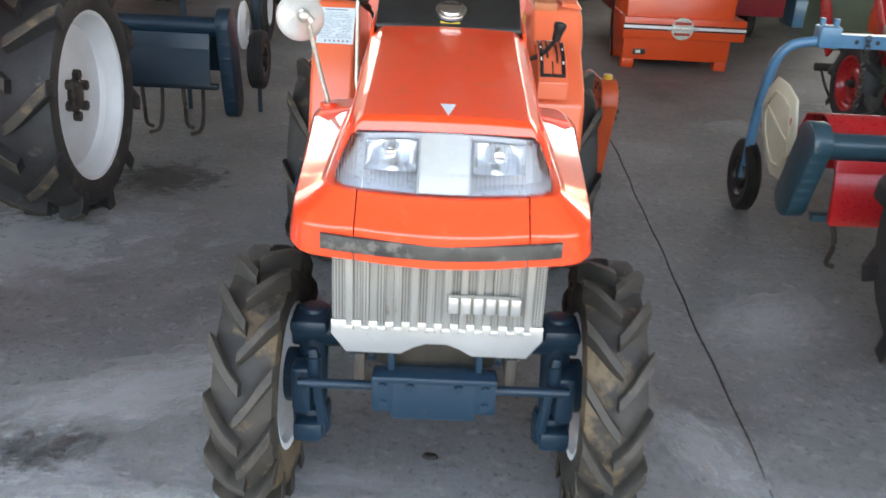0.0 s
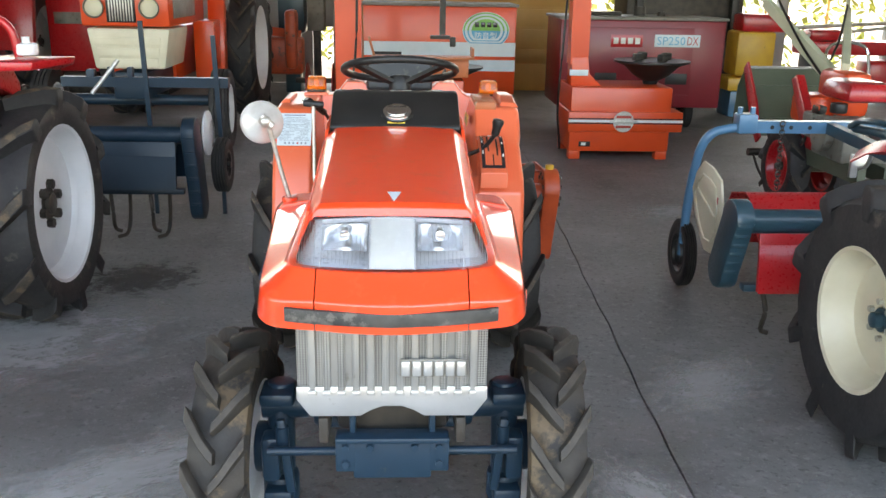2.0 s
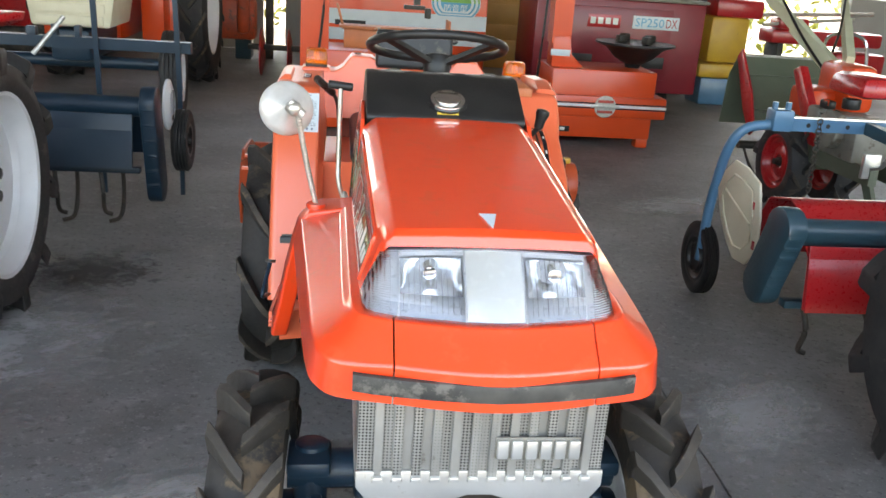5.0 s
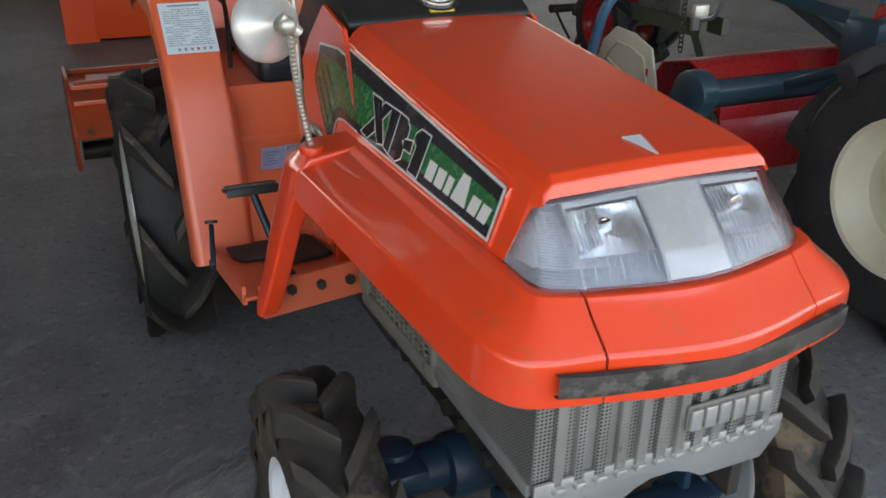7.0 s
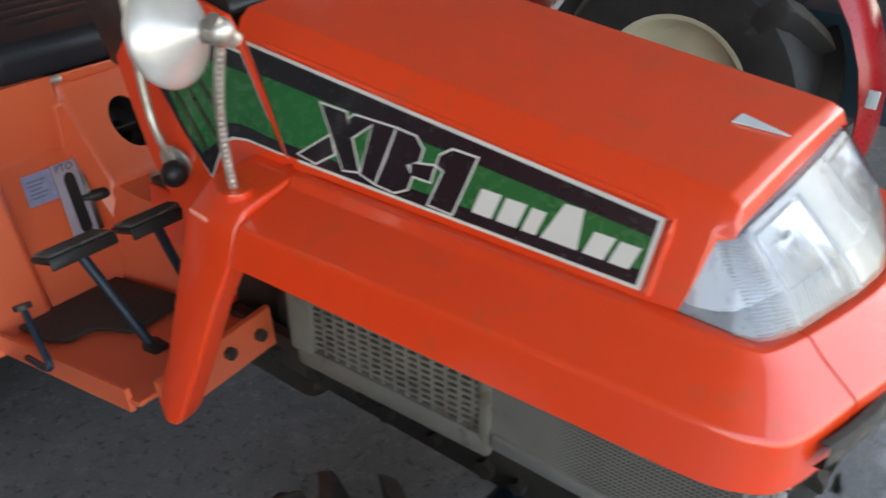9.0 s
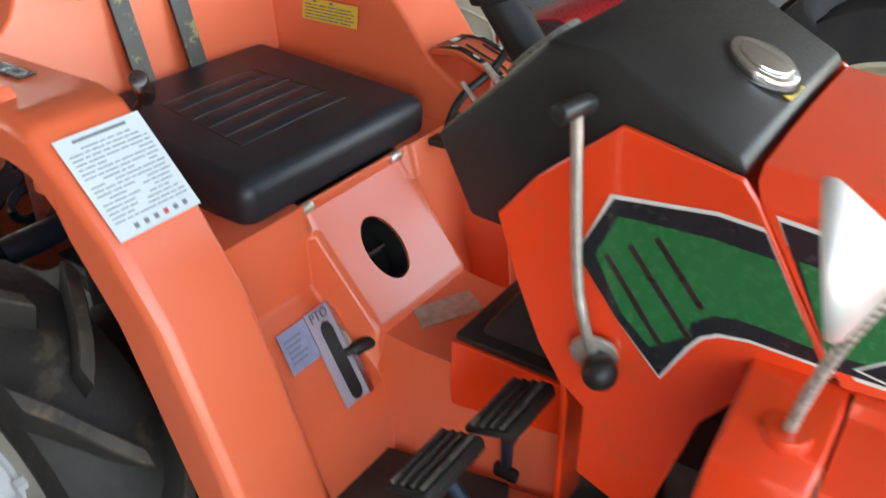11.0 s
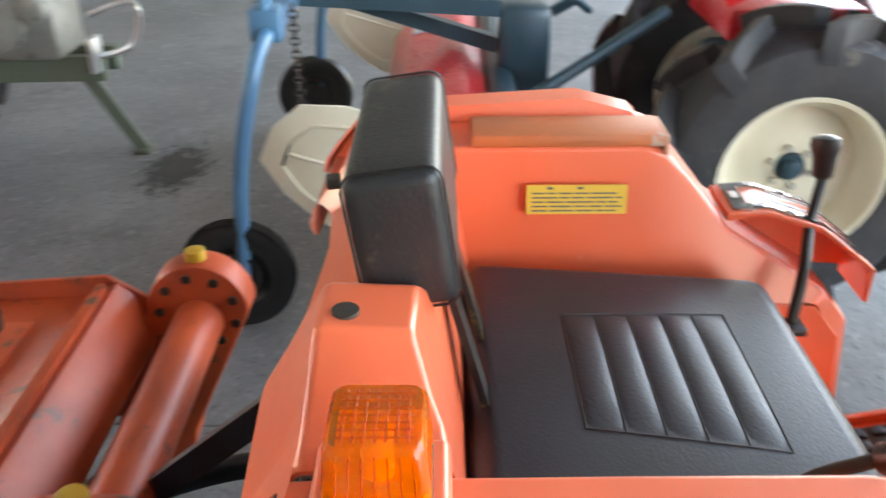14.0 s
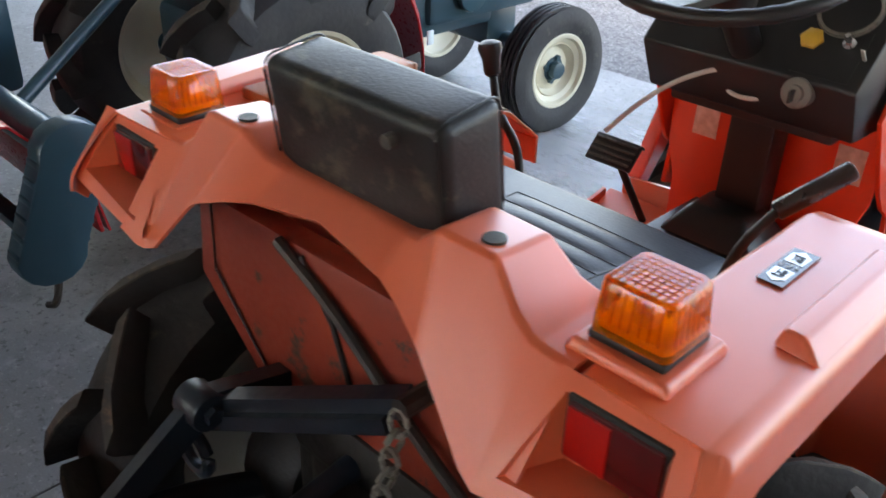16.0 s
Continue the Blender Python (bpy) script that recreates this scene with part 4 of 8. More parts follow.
# radiator grille
grille = T("grille", thicken(loft([[(x, 0.913 + abs(x) * 0.04, z) for x in (-0.205, -0.1, 0.0, 0.1, 0.205)] for z in (0.795, 0.60)]), 0.004), M_MESH, None, "perforated silver grille with upright slats")
lower = [(-0.207, 0.618), (-0.207, 0.588), (-0.178, 0.548), (-0.07, 0.548), (-0.045, 0.563), (-0.02, 0.572), (0.02, 0.572), (0.045, 0.563), (0.07, 0.548), (0.178, 0.548), (0.207, 0.588), (0.207, 0.618)]
T("lower_plate", prism(lower, "y", 0.907, 0.913, 0.002), M_SILVER, grille)
for i in range(12):
    x = -0.172 + i * 0.0315
    lo = 0.606
    T("slat", prism([(x - 0.008, lo), (x + 0.008, lo), (x + 0.008, 0.795), (x - 0.008, 0.795)], "y", 0.900 + abs(x) * 0.04, 0.912 + abs(x) * 0.04, 0.003), M_MESH, grille)
    T("slat_foot", prism([(x - 0.007, 0.612), (x + 0.007, 0.612), (x + 0.010, 0.602), (x - 0.010, 0.602)], "y", 0.897, 0.907, 0.002), M_SILVER, grille)
name_plate = T("name_plate", box((0.088, 0.898, 0.668), (0.142, 0.006, 0.040), 0.003), M_GREYPLA, grille)
for i in range(6):
    T("name_block", box((0.0285 + i * 0.0238, 0.892, 0.668), (0.0190, 0.008, 0.034), 0.003), M_SILVER, name_plate)
for s in (-1, 1):
    T("side_sheet", thicken(loft([[(s * 0.203, 0.922, z), (s * 0.203, 1.06, z), (s * 0.199, 1.236, z)] for z in (0.80, 0.60)]), 0.003), M_MESH, None, "fine steel mesh side sheet")
    T("side_sheet_edge", box((s * 0.203, 1.075, 0.597), (0.01, 0.30, 0.022), 0.004), M_SILVER)
    # slotted plastic side grille
    g = T("side_grille", merge(box((s * 0.197, 1.405, 0.574), (0.02, 0.345, 0.036), 0.007), box((s * 0.197, 1.405, 0.735), (0.02, 0.345, 0.07), 0.008), box((s * 0.197, 1.240, 0.65), (0.02, 0.016, 0.14), 0.004), box((s * 0.197, 1.565, 0.65), (0.02, 0.05, 0.14), 0.006)), M_GREYPLA, None, "grey slotted plastic engine side grille")
    g.matrix_basis = Matrix.Translation((0, 1.405, 0.65)) @ Matrix.Rotation(radians(-2.5), 4, "X") @ Matrix.Translation((0, -1.405, -0.65))
    T("grille_backing", box((s * 0.186, 1.39, 0.65), (0.004, 0.33, 0.13)), M_BLACK, g)
    for k in range(14):
        T("upright_bar", box((s * 0.197, 1.258 + k * 0.0218, 0.65), (0.012, 0.0062, 0.115)), M_GREYPLA, g)
    for k in range(10):
        T("cross_bar", box((s * 0.1975, 1.39, 0.602 + k * 0.0104), (0.010, 0.30, 0.0046)), M_GREYPLA, g)

# engine, frame, front axle
T("engine_block", box((0, 1.35, 0.55), (0.26, 0.72, 0.17), 0.02), M_STEEL)
T("oil_sump", box((0, 1.40, 0.43), (0.13, 0.50, 0.09), 0.02, None, (0.8, 0.9)), M_STEEL)
T("cylinder_head", box((0, 1.30, 0.70), (0.22, 0.50, 0.24), 0.02), M_STEEL)
T("clutch_housing", box((0, 1.9, 0.46), (0.22, 0.5, 0.22), 0.03), M_STEEL)
T("gear_case", box((0, 2.50, 0.45), (0.26, 0.5, 0.28), 0.04), M_STEEL)
for s in (-1, 1):
    T("frame_rail", box((s * 0.152, 1.35, 0.505), (0.022, 0.86, 0.062), 0.004), M_STEEL)
    for k in range(9):
        T("frame_bolt", rod((s * 0.158, 1.02 + 0.078 * k + 0.012 * (k % 3), 0.503), (s * 0.176, 1.02 + 0.078 * k + 0.012 * (k % 3), 0.503), 0.011 + 0.004 * (k % 2), 6), M_STEEL)
    T("kingpin_housing", merge(rod((s * 0.288, 1.19, 0.19), (s * 0.283, 1.21, 0.49), 0.034, 16, bev=0.006), box((s * 0.288, 1.19, 0.465), (0.085, 0.10, 0.035), 0.010), rod((s * 0.288, 1.18, 0.17), (s * 0.288, 1.18, 0.25), 0.046, 16, bev=0.008), box((s * 0.288, 1.13, 0.21), (0.07, 0.06, 0.05), 0.01), box((s * 0.300, 1.12, 0.33), (0.045, 0.06, 0.12), 0.012), rod((s * 0.27, 1.10, 0.37), (s * 0.27, 1.10, 0.42), 0.016, 10)), M_NAVY)
    T("axle_flange", rod((s * 0.30, 1.2, 0.31), (s * 0.35, 1.2, 0.31), 0.065, 18, bev=0.008), M_NAVY)
    T("cover_plate", box((s * 0.262, 1.10, 0.34), (0.022, 0.02, 0.20), 0.005, (0, s * 6, 0)), M_NAVY)
T("front_axle", merge(rod((-0.33, 1.21, 0.43), (0.33, 1.21, 0.43), 0.040, 16), box((0, 1.18, 0.43), (0.20, 0.14, 0.14), 0.025), rod((-0.20, 1.20, 0.43), (-0.08, 1.20, 0.43), 0.055, 14, bev=0.01), rod((0.08, 1.20, 0.43), (0.20, 1.20, 0.43), 0.055, 14, bev=0.01)), M_NAVY)
T("track_rod", rod((-0.30, 1.06, 0.375), (0.30, 1.06, 0.375), 0.011, 10), M_NAVY)
T("steering_cylinder", rod((-0.17, 1.07, 0.455), (0.17, 1.07, 0.455), 0.020, 12), M_NAVY)
T("rear_axle", merge(rod((-0.40, 2.63, 0.386), (0.40, 2.63, 0.386), 0.055, 16), rod((-0.30, 2.63, 0.386), (-0.22, 2.63, 0.386), 0.10, 18, bev=0.01), rod((0.22, 2.63, 0.386), (0.30, 2.63, 0.386), 0.10, 18, bev=0.01), box((0, 2.62, 0.52), (0.30, 0.34, 0.34), 0.03)), M_STEEL)
BZ = 0.125
bracket = T("weight_bracket", box((0, 0.935, 0.305 + BZ), (0.175, 0.014, 0.10), 0.004), M_NAVY, None, "dark blue front weight bracket")
T("ledge", box((0, 0.945, 0.352 + BZ), (0.255, 0.05, 0.014), 0.004), M_NAVY, bracket)
T("rear_plate", box((0, 1.02, 0.40 + BZ), (0.20, 0.03, 0.05), 0.004), M_NAVY, bracket)
for s in (-1, 1):
    T("ear", box((s * 0.105, 0.935, 0.315 + BZ), (0.045, 0.016, 0.085), 0.004), M_NAVY, bracket)
    T("arm", box((s * 0.09, 1.0, 0.385 + BZ), (0.014, 0.10, 0.09), 0.004), M_NAVY, bracket)
for x, z in ((-0.105, 0.335), (0.105, 0.335), (-0.105, 0.295), (0.105, 0.295), (0.05, 0.335), (-0.05, 0.335)):
    T("bolt", rod((x, 0.93, z + BZ), (x, 0.919, z + BZ), 0.009, 6), M_NAVY, bracket)

wheel(tractor, (-0.396, 1.205, 0.305), 0.309, 0.142, 0.165, -1, [M_MUDTYRE, M_LUGTOP], M_WHITE, lugs=28, lug_h=0.036, lug_w=0.032, lean=0.33, dish=0.02, steer=-2, hub_mat=M_NAVY)
wheel(tractor, (0.396, 1.205, 0.305), 0.309, 0.142, 0.165, 1, [M_MUDTYRE, M_LUGTOP], M_WHITE, lugs=28, lug_h=0.036, lug_w=0.032, lean=0.33, dish=0.02, steer=-2, hub_mat=M_NAVY)
wheel(tractor, (-0.455, 2.63, 0.386), 0.390, 0.180, 0.215, -1, [M_DARKTYRE, M_LUGTOP], M_DULLRIM, lugs=18, lug_h=0.050, lug_w=0.038, dish=0.03, lean=0.40, hub_mat=M_WHITE)
wheel(tractor, (0.463, 2.63, 0.386), 0.390, 0.180, 0.215, 1, [M_DARKTYRE, M_LUGTOP], M_DULLRIM, lugs=18, lug_h=0.050, lug_w=0.038, dish=0.03, lean=0.40, hub_mat=M_WHITE)

# dashboard
dash = prism([(1.668, 1.053), (1.675, 1.066), (1.815, 1.138), (1.88, 1.140), (2.012, 1.010), (1.965, 0.918), (1.82, 0.91), (1.70, 1.02)], "x", -0.186, 0.186, 0.006)
dash = T("dashboard", dash, M_BLACK, None, "matt black dashboard housing")
T("fuel_cap", merge(rod((0.005, 1.724, 1.084), (0.005, 1.717, 1.100), 0.042, 28, bev=0.004), rod((0.005, 1.717, 1.100), (0.005, 1.7155, 1.104), 0.032, 24, bev=0.002)), M_CHROME, dash, "chrome fuel filler cap")
T("filler_well", rod((0.005, 1.726, 1.078), (0.005, 1.722, 1.090), 0.048, 20), M_BLACK, dash)
T("filler_label", sheet([(-0.022, 1.678, 1.0685), (0.028, 1.678, 1.0685), (0.028, 1.692, 1.0755), (-0.022, 1.692, 1.0755)], 0.0015), M_YELLOW, dash)
def on_dash(name, x, y, z, axis, profile, material, seg=24, label=""):
    """A turned fitting on the dash, standing along axis."""
    ob = T(name, lathe(profile, "z", seg), material, dash, label)
    ob.matrix_basis = Matrix.Translation((x, y, z)) @ Vector(axis).to_track_quat("Z", "Y").to_matrix().to_4x4()
    return ob


up_face, low_face = (0, 0.70, 0.71), (0, 0.90, -0.43)
for x in (-0.115, 0.125):
    on_dash("gauge", x, 1.918, 1.102, up_face, [(0.0, 0.048), (0.006, 0.048), (0.007, 0.043), (0.004, 0.042), (0.004, 0.0)], M_BLACK)
    on_dash("gauge_ring", x, 1.918, 1.102, up_face, [(0.0015, 0.049), (0.008, 0.047), (0.009, 0.043), (0.006, 0.042)], M_GREYPLA, 32)
on_dash("lamp_nut", -0.083, 1.961, 1.060, up_face, [(0.0, 0.019), (0.006, 0.019), (0.009, 0.014), (0.012, 0.009), (0.012, 0.0)], M_YELMACH, 6, "brass hexagon lamp nut")
on_dash("toggle", -0.14, 1.958, 1.062, up_face, [(0.0, 0.010), (0.008, 0.010), (0.010, 0.005), (0.030, 0.004), (0.032, 0.0)], M_CHROME, 12)
on_dash("key_switch", -0.100, 2.008, 0.990, (0, 0.95, 0.1), [(-0.01, 0.024), (0.010, 0.024), (0.013, 0.020), (0.013, 0.014), (0.019, 0.013), (0.020, 0.0)], M_GREYPLA, 24, "worn metal key switch ring")
T("key_blade", box((-0.100, 2.034, 0.990), (0.005, 0.018, 0.020), 0.002), M_STEEL, dash)
T("panel_sheet", sheet([(-0.165, 2.0045, 1.0195), (-0.075, 2.0045, 1.0195), (-0.075, 1.940, 1.083), (-0.165, 1.940, 1.083)], 0.0012), M_BLACK, dash)
T("side_tape", box((-0.170, 1.965, 1.045), (0.006, 0.003, 0.07), 0.001, (-45, 0, 0)), M_GALV, dash)

# firewall and steering
fw = prism([(-0.205, 0.93), (0.205, 0.93), (0.200, 0.77), (0.178, 0.70), (0.175, 0.50), (-0.175, 0.50), (-0.178, 0.70), (-0.200, 0.77)], "y", 1.825, 1.835, 0.004)
fire = T("firewall", fw, M_HOOD, None, "orange panel below the dashboard")
for x in (-0.15, 0.125):
    T("caution_label", sheet([(x + 0.025, 1.836, 0.80), (x - 0.025, 1.836, 0.80), (x - 0.025, 1.836, 0.865), (x + 0.025, 1.836, 0.865)], 0.001), M_GALV, fire)
hub_c = Vector((0.012, 2.075, 1.18))
tilt = radians(16)
axis = Vector((0, math.sin(tilt), math.cos(tilt)))
ex, ey = Vector((1, 0, 0)), Vector((0, math.cos(tilt), -math.sin(tilt)))
ring = []
for k in range(64):
    a = 2 * math.pi * k / 64
    ring.append(hub_c + ex * 0.181 * math.cos(a) + ey * 0.181 * math.sin(a))
steer = T("steering_wheel", tube(ring, [0.0118 + 0.0006 * math.cos(k * math.pi) for k in range(64)], 12, closed=True), M_BLACK, None, "black three-spoke steering wheel with a ribbed rim")
for a in (math.radians(90), math.radians(215), math.radians(325)):
    o = hub_c + ex * 0.17 * math.cos(a) + ey * 0.17 * math.sin(a)
    T("spoke", beam(hub_c - axis * 0.045 + (o - hub_c) * 0.12, o, 0.030, 0.012, 0.004, up=axis), M_BLACK, steer)
T("wheel_hub", merge(rod(hub_c - axis * 0.075, hub_c - axis * 0.02, 0.036, 18, bev=0.006)), M_BLACK, steer)
T("steering_column", merge(rod(hub_c - axis * 0.07, (0.005, 1.90, 0.93), 0.026, 14), box((0.0, 1.885, 0.80), (0.085, 0.07, 0.36), 0.008), box((0.0, 1.90, 0.985), (0.10, 0.10, 0.07), 0.01)), M_BLACK)
T("column_boot", merge(box((0.005, 1.935, 0.668), (0.225, 0.20, 0.012), 0.004), box((0.005, 1.93, 0.70), (0.19, 0.16, 0.06), 0.010, None, (0.55, 0.55))), M_BLACK, None, "black flared boot at the foot of the column")
T("boot_panel", box((0.005, 1.935, 0.60), (0.235, 0.21, 0.125), 0.006), M_HOOD)
T("cable_tie", tube(bend([(0.159, 2.129, 0.877), (0.128, 2.094, 0.925), (0.092, 2.052, 0.965), (0.049, 1.999, 0.988), (0.030, 1.975, 0.984)]), 0.0045, 8), M_WIREWHITE, None, "white plastic cable tie hanging from the column")
T("tie_band", tube([(0.046 * math.cos(k * math.pi / 8), 1.945 + 0.044 * math.sin(k * math.pi / 8), 0.962 - 0.012 * math.sin(k * math.pi / 8)) for k in range(16)], 0.004, 8, closed=True), M_WIREWHITE)

T("dash_underside", box((0.0, 1.89, 0.912), (0.30, 0.12, 0.03), 0.008), M_BLACK)

# footboards, tunnel, pedals
for s in (-1, 1):
    fb = prism([(1.69, 0.530), (1.69, 0.540), (1.80, 0.512), (2.05, 0.460), (2.22, 0.425), (2.22, 0.395), (2.05, 0.438), (1.80, 0.492)], "x", s * 0.155, s * 0.405, 0.004)
    fb = T("footboard", fb, M_FADED, None, "orange footboard with a raised edge")
    T("edge_rail", beam((s * 0.403, 1.715, 0.531), (s * 0.403, 2.12, 0.446), 0.008, 0.038, 0.003), M_FADED, fb)
    T("front_rail", beam((s * 0.17, 1.672, 0.555), (s * 0.38, 1.672, 0.535), 0.010, 0.075, 0.003), M_FADED, fb)
    for k in range(3):
        T("bolt", rod((s * (0.20 + 0.06 * k), 1.667, 0.555), (s * (0.20 + 0.06 * k), 1.655, 0.555), 0.010, 6), M_STEEL, fb)
    if s < 0:
        T("floor_mat", prism([(-0.366, 2.129), (-0.245, 2.142), (-0.205, 2.180), (-0.165, 2.170), (-0.160, 2.069), (-0.160, 1.905), (-0.186, 1.892), (-0.281, 1.884), (-0.293, 1.935), (-0.308, 1.968), (-0.350, 1.970), (-0.368, 2.01)], "z", 0.0, 0.009, 0.003), M_MAT, fb, "worn brown rubber foot mat").matrix_basis = Matrix.Translation((0, 2.0, 0.473)) @ Matrix.Rotation(radians(-11.6), 4, "X") @ Matrix.Translation((0, -2.0, 0))
    else:
        pad = T("tread_mat", prism([(0.19, 1.80), (0.385, 1.80), (0.385, 2.14), (0.19, 2.14)], "z", 0.0, 0.006, 0.002), M_MAT, fb, "black chequered rubber foot mat")
        pad.matrix_basis = Matrix.Translation((0, 2.0, 0.473)) @ Matrix.Rotation(radians(-11.6), 4, "X") @ Matrix.Translation((0, -2.0, 0))
        for i in range(6):
            for j in range(10):
                T("tread_block", box((0.208 + i * 0.032, 1.82 + j * 0.033, 0.008), (0.022, 0.022, 0.007), 0.003), M_BLACK, pad)
tunnel = T("centre_tunnel", loft([[(-0.155, 1.83, 0.46), (-0.10, 1.83, 0.62), (0.10, 1.83, 0.62), (0.155, 1.83, 0.46)], [(-0.155, 2.12, 0.44), (-0.09, 2.12, 0.600), (0.13, 2.12, 0.600), (0.165, 2.12, 0.44)], [(-0.155, 2.20, 0.44), (-0.09, 2.19, 0.606), (0.13, 2.19, 0.606), (0.165, 2.20, 0.44)]]), M_FADED, None, "orange centre tunnel")
T("tunnel_label", sheet([(-0.045, 2.135, 0.602), (0.055, 2.085, 0.6025), (0.085, 2.135, 0.6015), (-0.015, 2.175, 0.605)], 0.0018), M_GALV, tunnel)
for x0, y0, z0, tip, foot, m in ((0.318, 1.838, 0.702, -48, (0.268, 1.738, 0.50), M_BLACK), (-0.335, 1.912, 0.680, -18, (-0.289, 1.817, 0.505), M_NAVY), (-0.213, 1.885, 0.688, -18, (-0.130, 1.93, 0.49), M_NAVY)):
    pedal = T("pedal", box((x0, y0, z0), (0.112, 0.062, 0.010), 0.003, (tip, 0, 0)), M_BLACK, None, "black ribbed foot pedal")
    turn = Matrix.Translation((x0, y0, z0)) @ Matrix.Rotation(radians(tip), 4, "X")
    for k in range(4):
        T("tread", box((0, -0.021 + 0.014 * k, 0.007), (0.104, 0.006, 0.006), 0.002), M_STRIP, pedal).matrix_basis = turn
    T("skirt", box((0, -0.030, -0.006), (0.112, 0.005, 0.016), 0.002), M_BLACK, pedal).matrix_basis = turn
    T("pedal_arm", rod((x0 + (foot[0] - x0) * 0.06, y0 + (foot[1] - y0) * 0.06, z0 - 0.008), foot, 0.0085, 12), m, pedal)
    T("arm_socket", box((foot[0], foot[1] - 0.005, foot[2] + 0.004), (0.03, 0.04, 0.022), 0.005), M_BLACK, pedal)
T("latch_hook", tube(bend([(-0.420, 1.938, 0.597), (-0.428, 1.900, 0.566), (-0.435, 1.862, 0.537), (-0.434, 1.880, 0.522), (-0.425, 1.960, 0.500)]), 0.0055, 8), M_NAVY, None, "thin dark blue latch pin at the footboard's edge")
T("latch_head", rod((-0.4195, 1.941, 0.599), (-0.419, 1.944, 0.606), 0.014, 12), M_STEEL)

# seat pedestal
ped = []
for (yl, zl), (yp, zp), yr in (((2.300, 0.800), (2.325, 0.785), 2.300), ((2.302, 0.745), (2.295, 0.745), 2.285), ((2.298, 0.660), (2.196, 0.632), 2.270), ((2.205, 0.576), (2.178, 0.612), 2.262), ((2.165, 0.540), (2.172, 0.530), 2.250), ((2.125, 0.470), (2.168, 0.450), 2.240), ((2.105, 0.420), (2.165, 0.420), 2.240)):
    ped.append([(-0.295, yl, zl), (-0.205, yl, zl), (-0.118, yl, zl), (-0.096, yp, zp), (0.135, yp, zp), (0.152, yr, zl), (0.29, yr, zl)])
ped = loft(ped)
nn = Vector((0, -0.75, 0.66))
OC = Vector((0.003, 2.2444, 0.6875))
ov = []
for k in range(28):
    a = 2 * math.pi * k / 28
    w = 0.056 * math.sin(a)
    ov.append(Vector((OC.x + 0.040 * math.cos(a), OC.y + w * 0.66, OC.z + w * 0.75)))
ped.faces.ensure_lookup_table()
face = min(ped.faces, key=lambda f: (f.calc_center_median() - OC).length)
ring_v = [ped.verts.new(p) for p in ov]
quad = sorted(face.verts, key=lambda v: math.atan2(v.co.z - OC.z, v.co.x - OC.x))
bmesh.ops.delete(ped, geom=[face], context="FACES_ONLY")


def bearing(p):
    return math.atan2(p.z - OC.z, p.x - OC.x)


def nearest(p):
    return min(quad, key=lambda v: abs(math.remainder(bearing(v.co) - bearing(p), 2 * math.pi)))


for k in range(28):
    p, q = ring_v[k], ring_v[(k + 1) % 28]
    c, d = nearest(p.co), nearest(q.co)
    ped.faces.new((p, q, d) if c == d else (p, q, d, c))
bmesh.ops.recalc_face_normals(ped, faces=ped.faces)
pedestal = T("seat_pedestal", thicken(bevel_all(ped, 0.009, 3, 18), 0.004), M_FADED, None, "faded orange seat pedestal with an oval opening", 50)
# Black cup added behind the opening to stand in for its dark inside.
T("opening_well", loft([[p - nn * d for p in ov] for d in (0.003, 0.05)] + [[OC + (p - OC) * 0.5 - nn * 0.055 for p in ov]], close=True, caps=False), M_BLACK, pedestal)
T("opening_bottom", box(OC - nn * 0.056, (0.06, 0.06, 0.004), 0.001, (-48, 0, 0)), M_STEEL, pedestal)


# pto lever slot on the slope of the pedestal
def slope(u, v):
    """A point on the slope: u along it to the side, v down it, in shares of the plate."""
    return (-0.168 + 0.056 * u - 0.037 * v, 2.2680 - 0.110 * v, 0.6420 - 0.0993 * v)


def slope_sheet(pts, lift):
    return sheet([slope(u, v) for u, v in pts], lift)


T("lever_label", slope_sheet([(-1.06, 0.42), (-0.02, 0.42), (-0.02, 0.01), (-1.06, 0.01)], 0.002), M_VIOLET, pedestal)
for k in range(5):
    T("label_line", slope_sheet([(-0.92, 0.12 + 0.055 * k), (-0.30 - 0.09 * (k % 3), 0.12 + 0.055 * k), (-0.30 - 0.09 * (k % 3), 0.10 + 0.055 * k), (-0.92, 0.10 + 0.055 * k)], 0.0035), M_PRINT, pedestal)
T("slot_plate", slope_sheet([(0, 1), (1, 1), (1, 0), (0, 0)], 0.003), M_PLATE, pedestal, "worn pale plate round the lever slot")
T("bright_strip", slope_sheet([(0.86, 1.02), (1.04, 1.02), (1.04, -0.02), (0.86, -0.02)], 0.006), M_CHROME, pedestal, "bright metal strip")
T("slot", slope_sheet([(0.30, 0.92), (0.36, 0.97), (0.50, 0.99), (0.64, 0.97), (0.70, 0.92), (0.70, 0.24), (0.64, 0.18), (0.50, 0.155), (0.36, 0.18), (0.30, 0.24)], 0.005), M_BLACK, pedestal)
lettering("lever_mark", "PTO", [slope(0.12, 0.125), slope(0.76, 0.125), slope(0.76, 0.025), slope(0.12, 0.025)], M_INK, pedestal, 0.01, lift=0.0045)
T("pto_lever", merge(rod((-0.166, 2.218, 0.582), (-0.128, 2.200, 0.590), 0.008, 10), rod((-0.135, 2.203, 0.588), (-0.100, 2.190, 0.592), 0.0115, 12, bev=0.005)), M_BLACK, None, "short black lever")

T("pedestal_deck", box((0.0, 2.505, 0.785), (0.575, 0.40, 0.02), 0.004), M_FADED, pedestal)

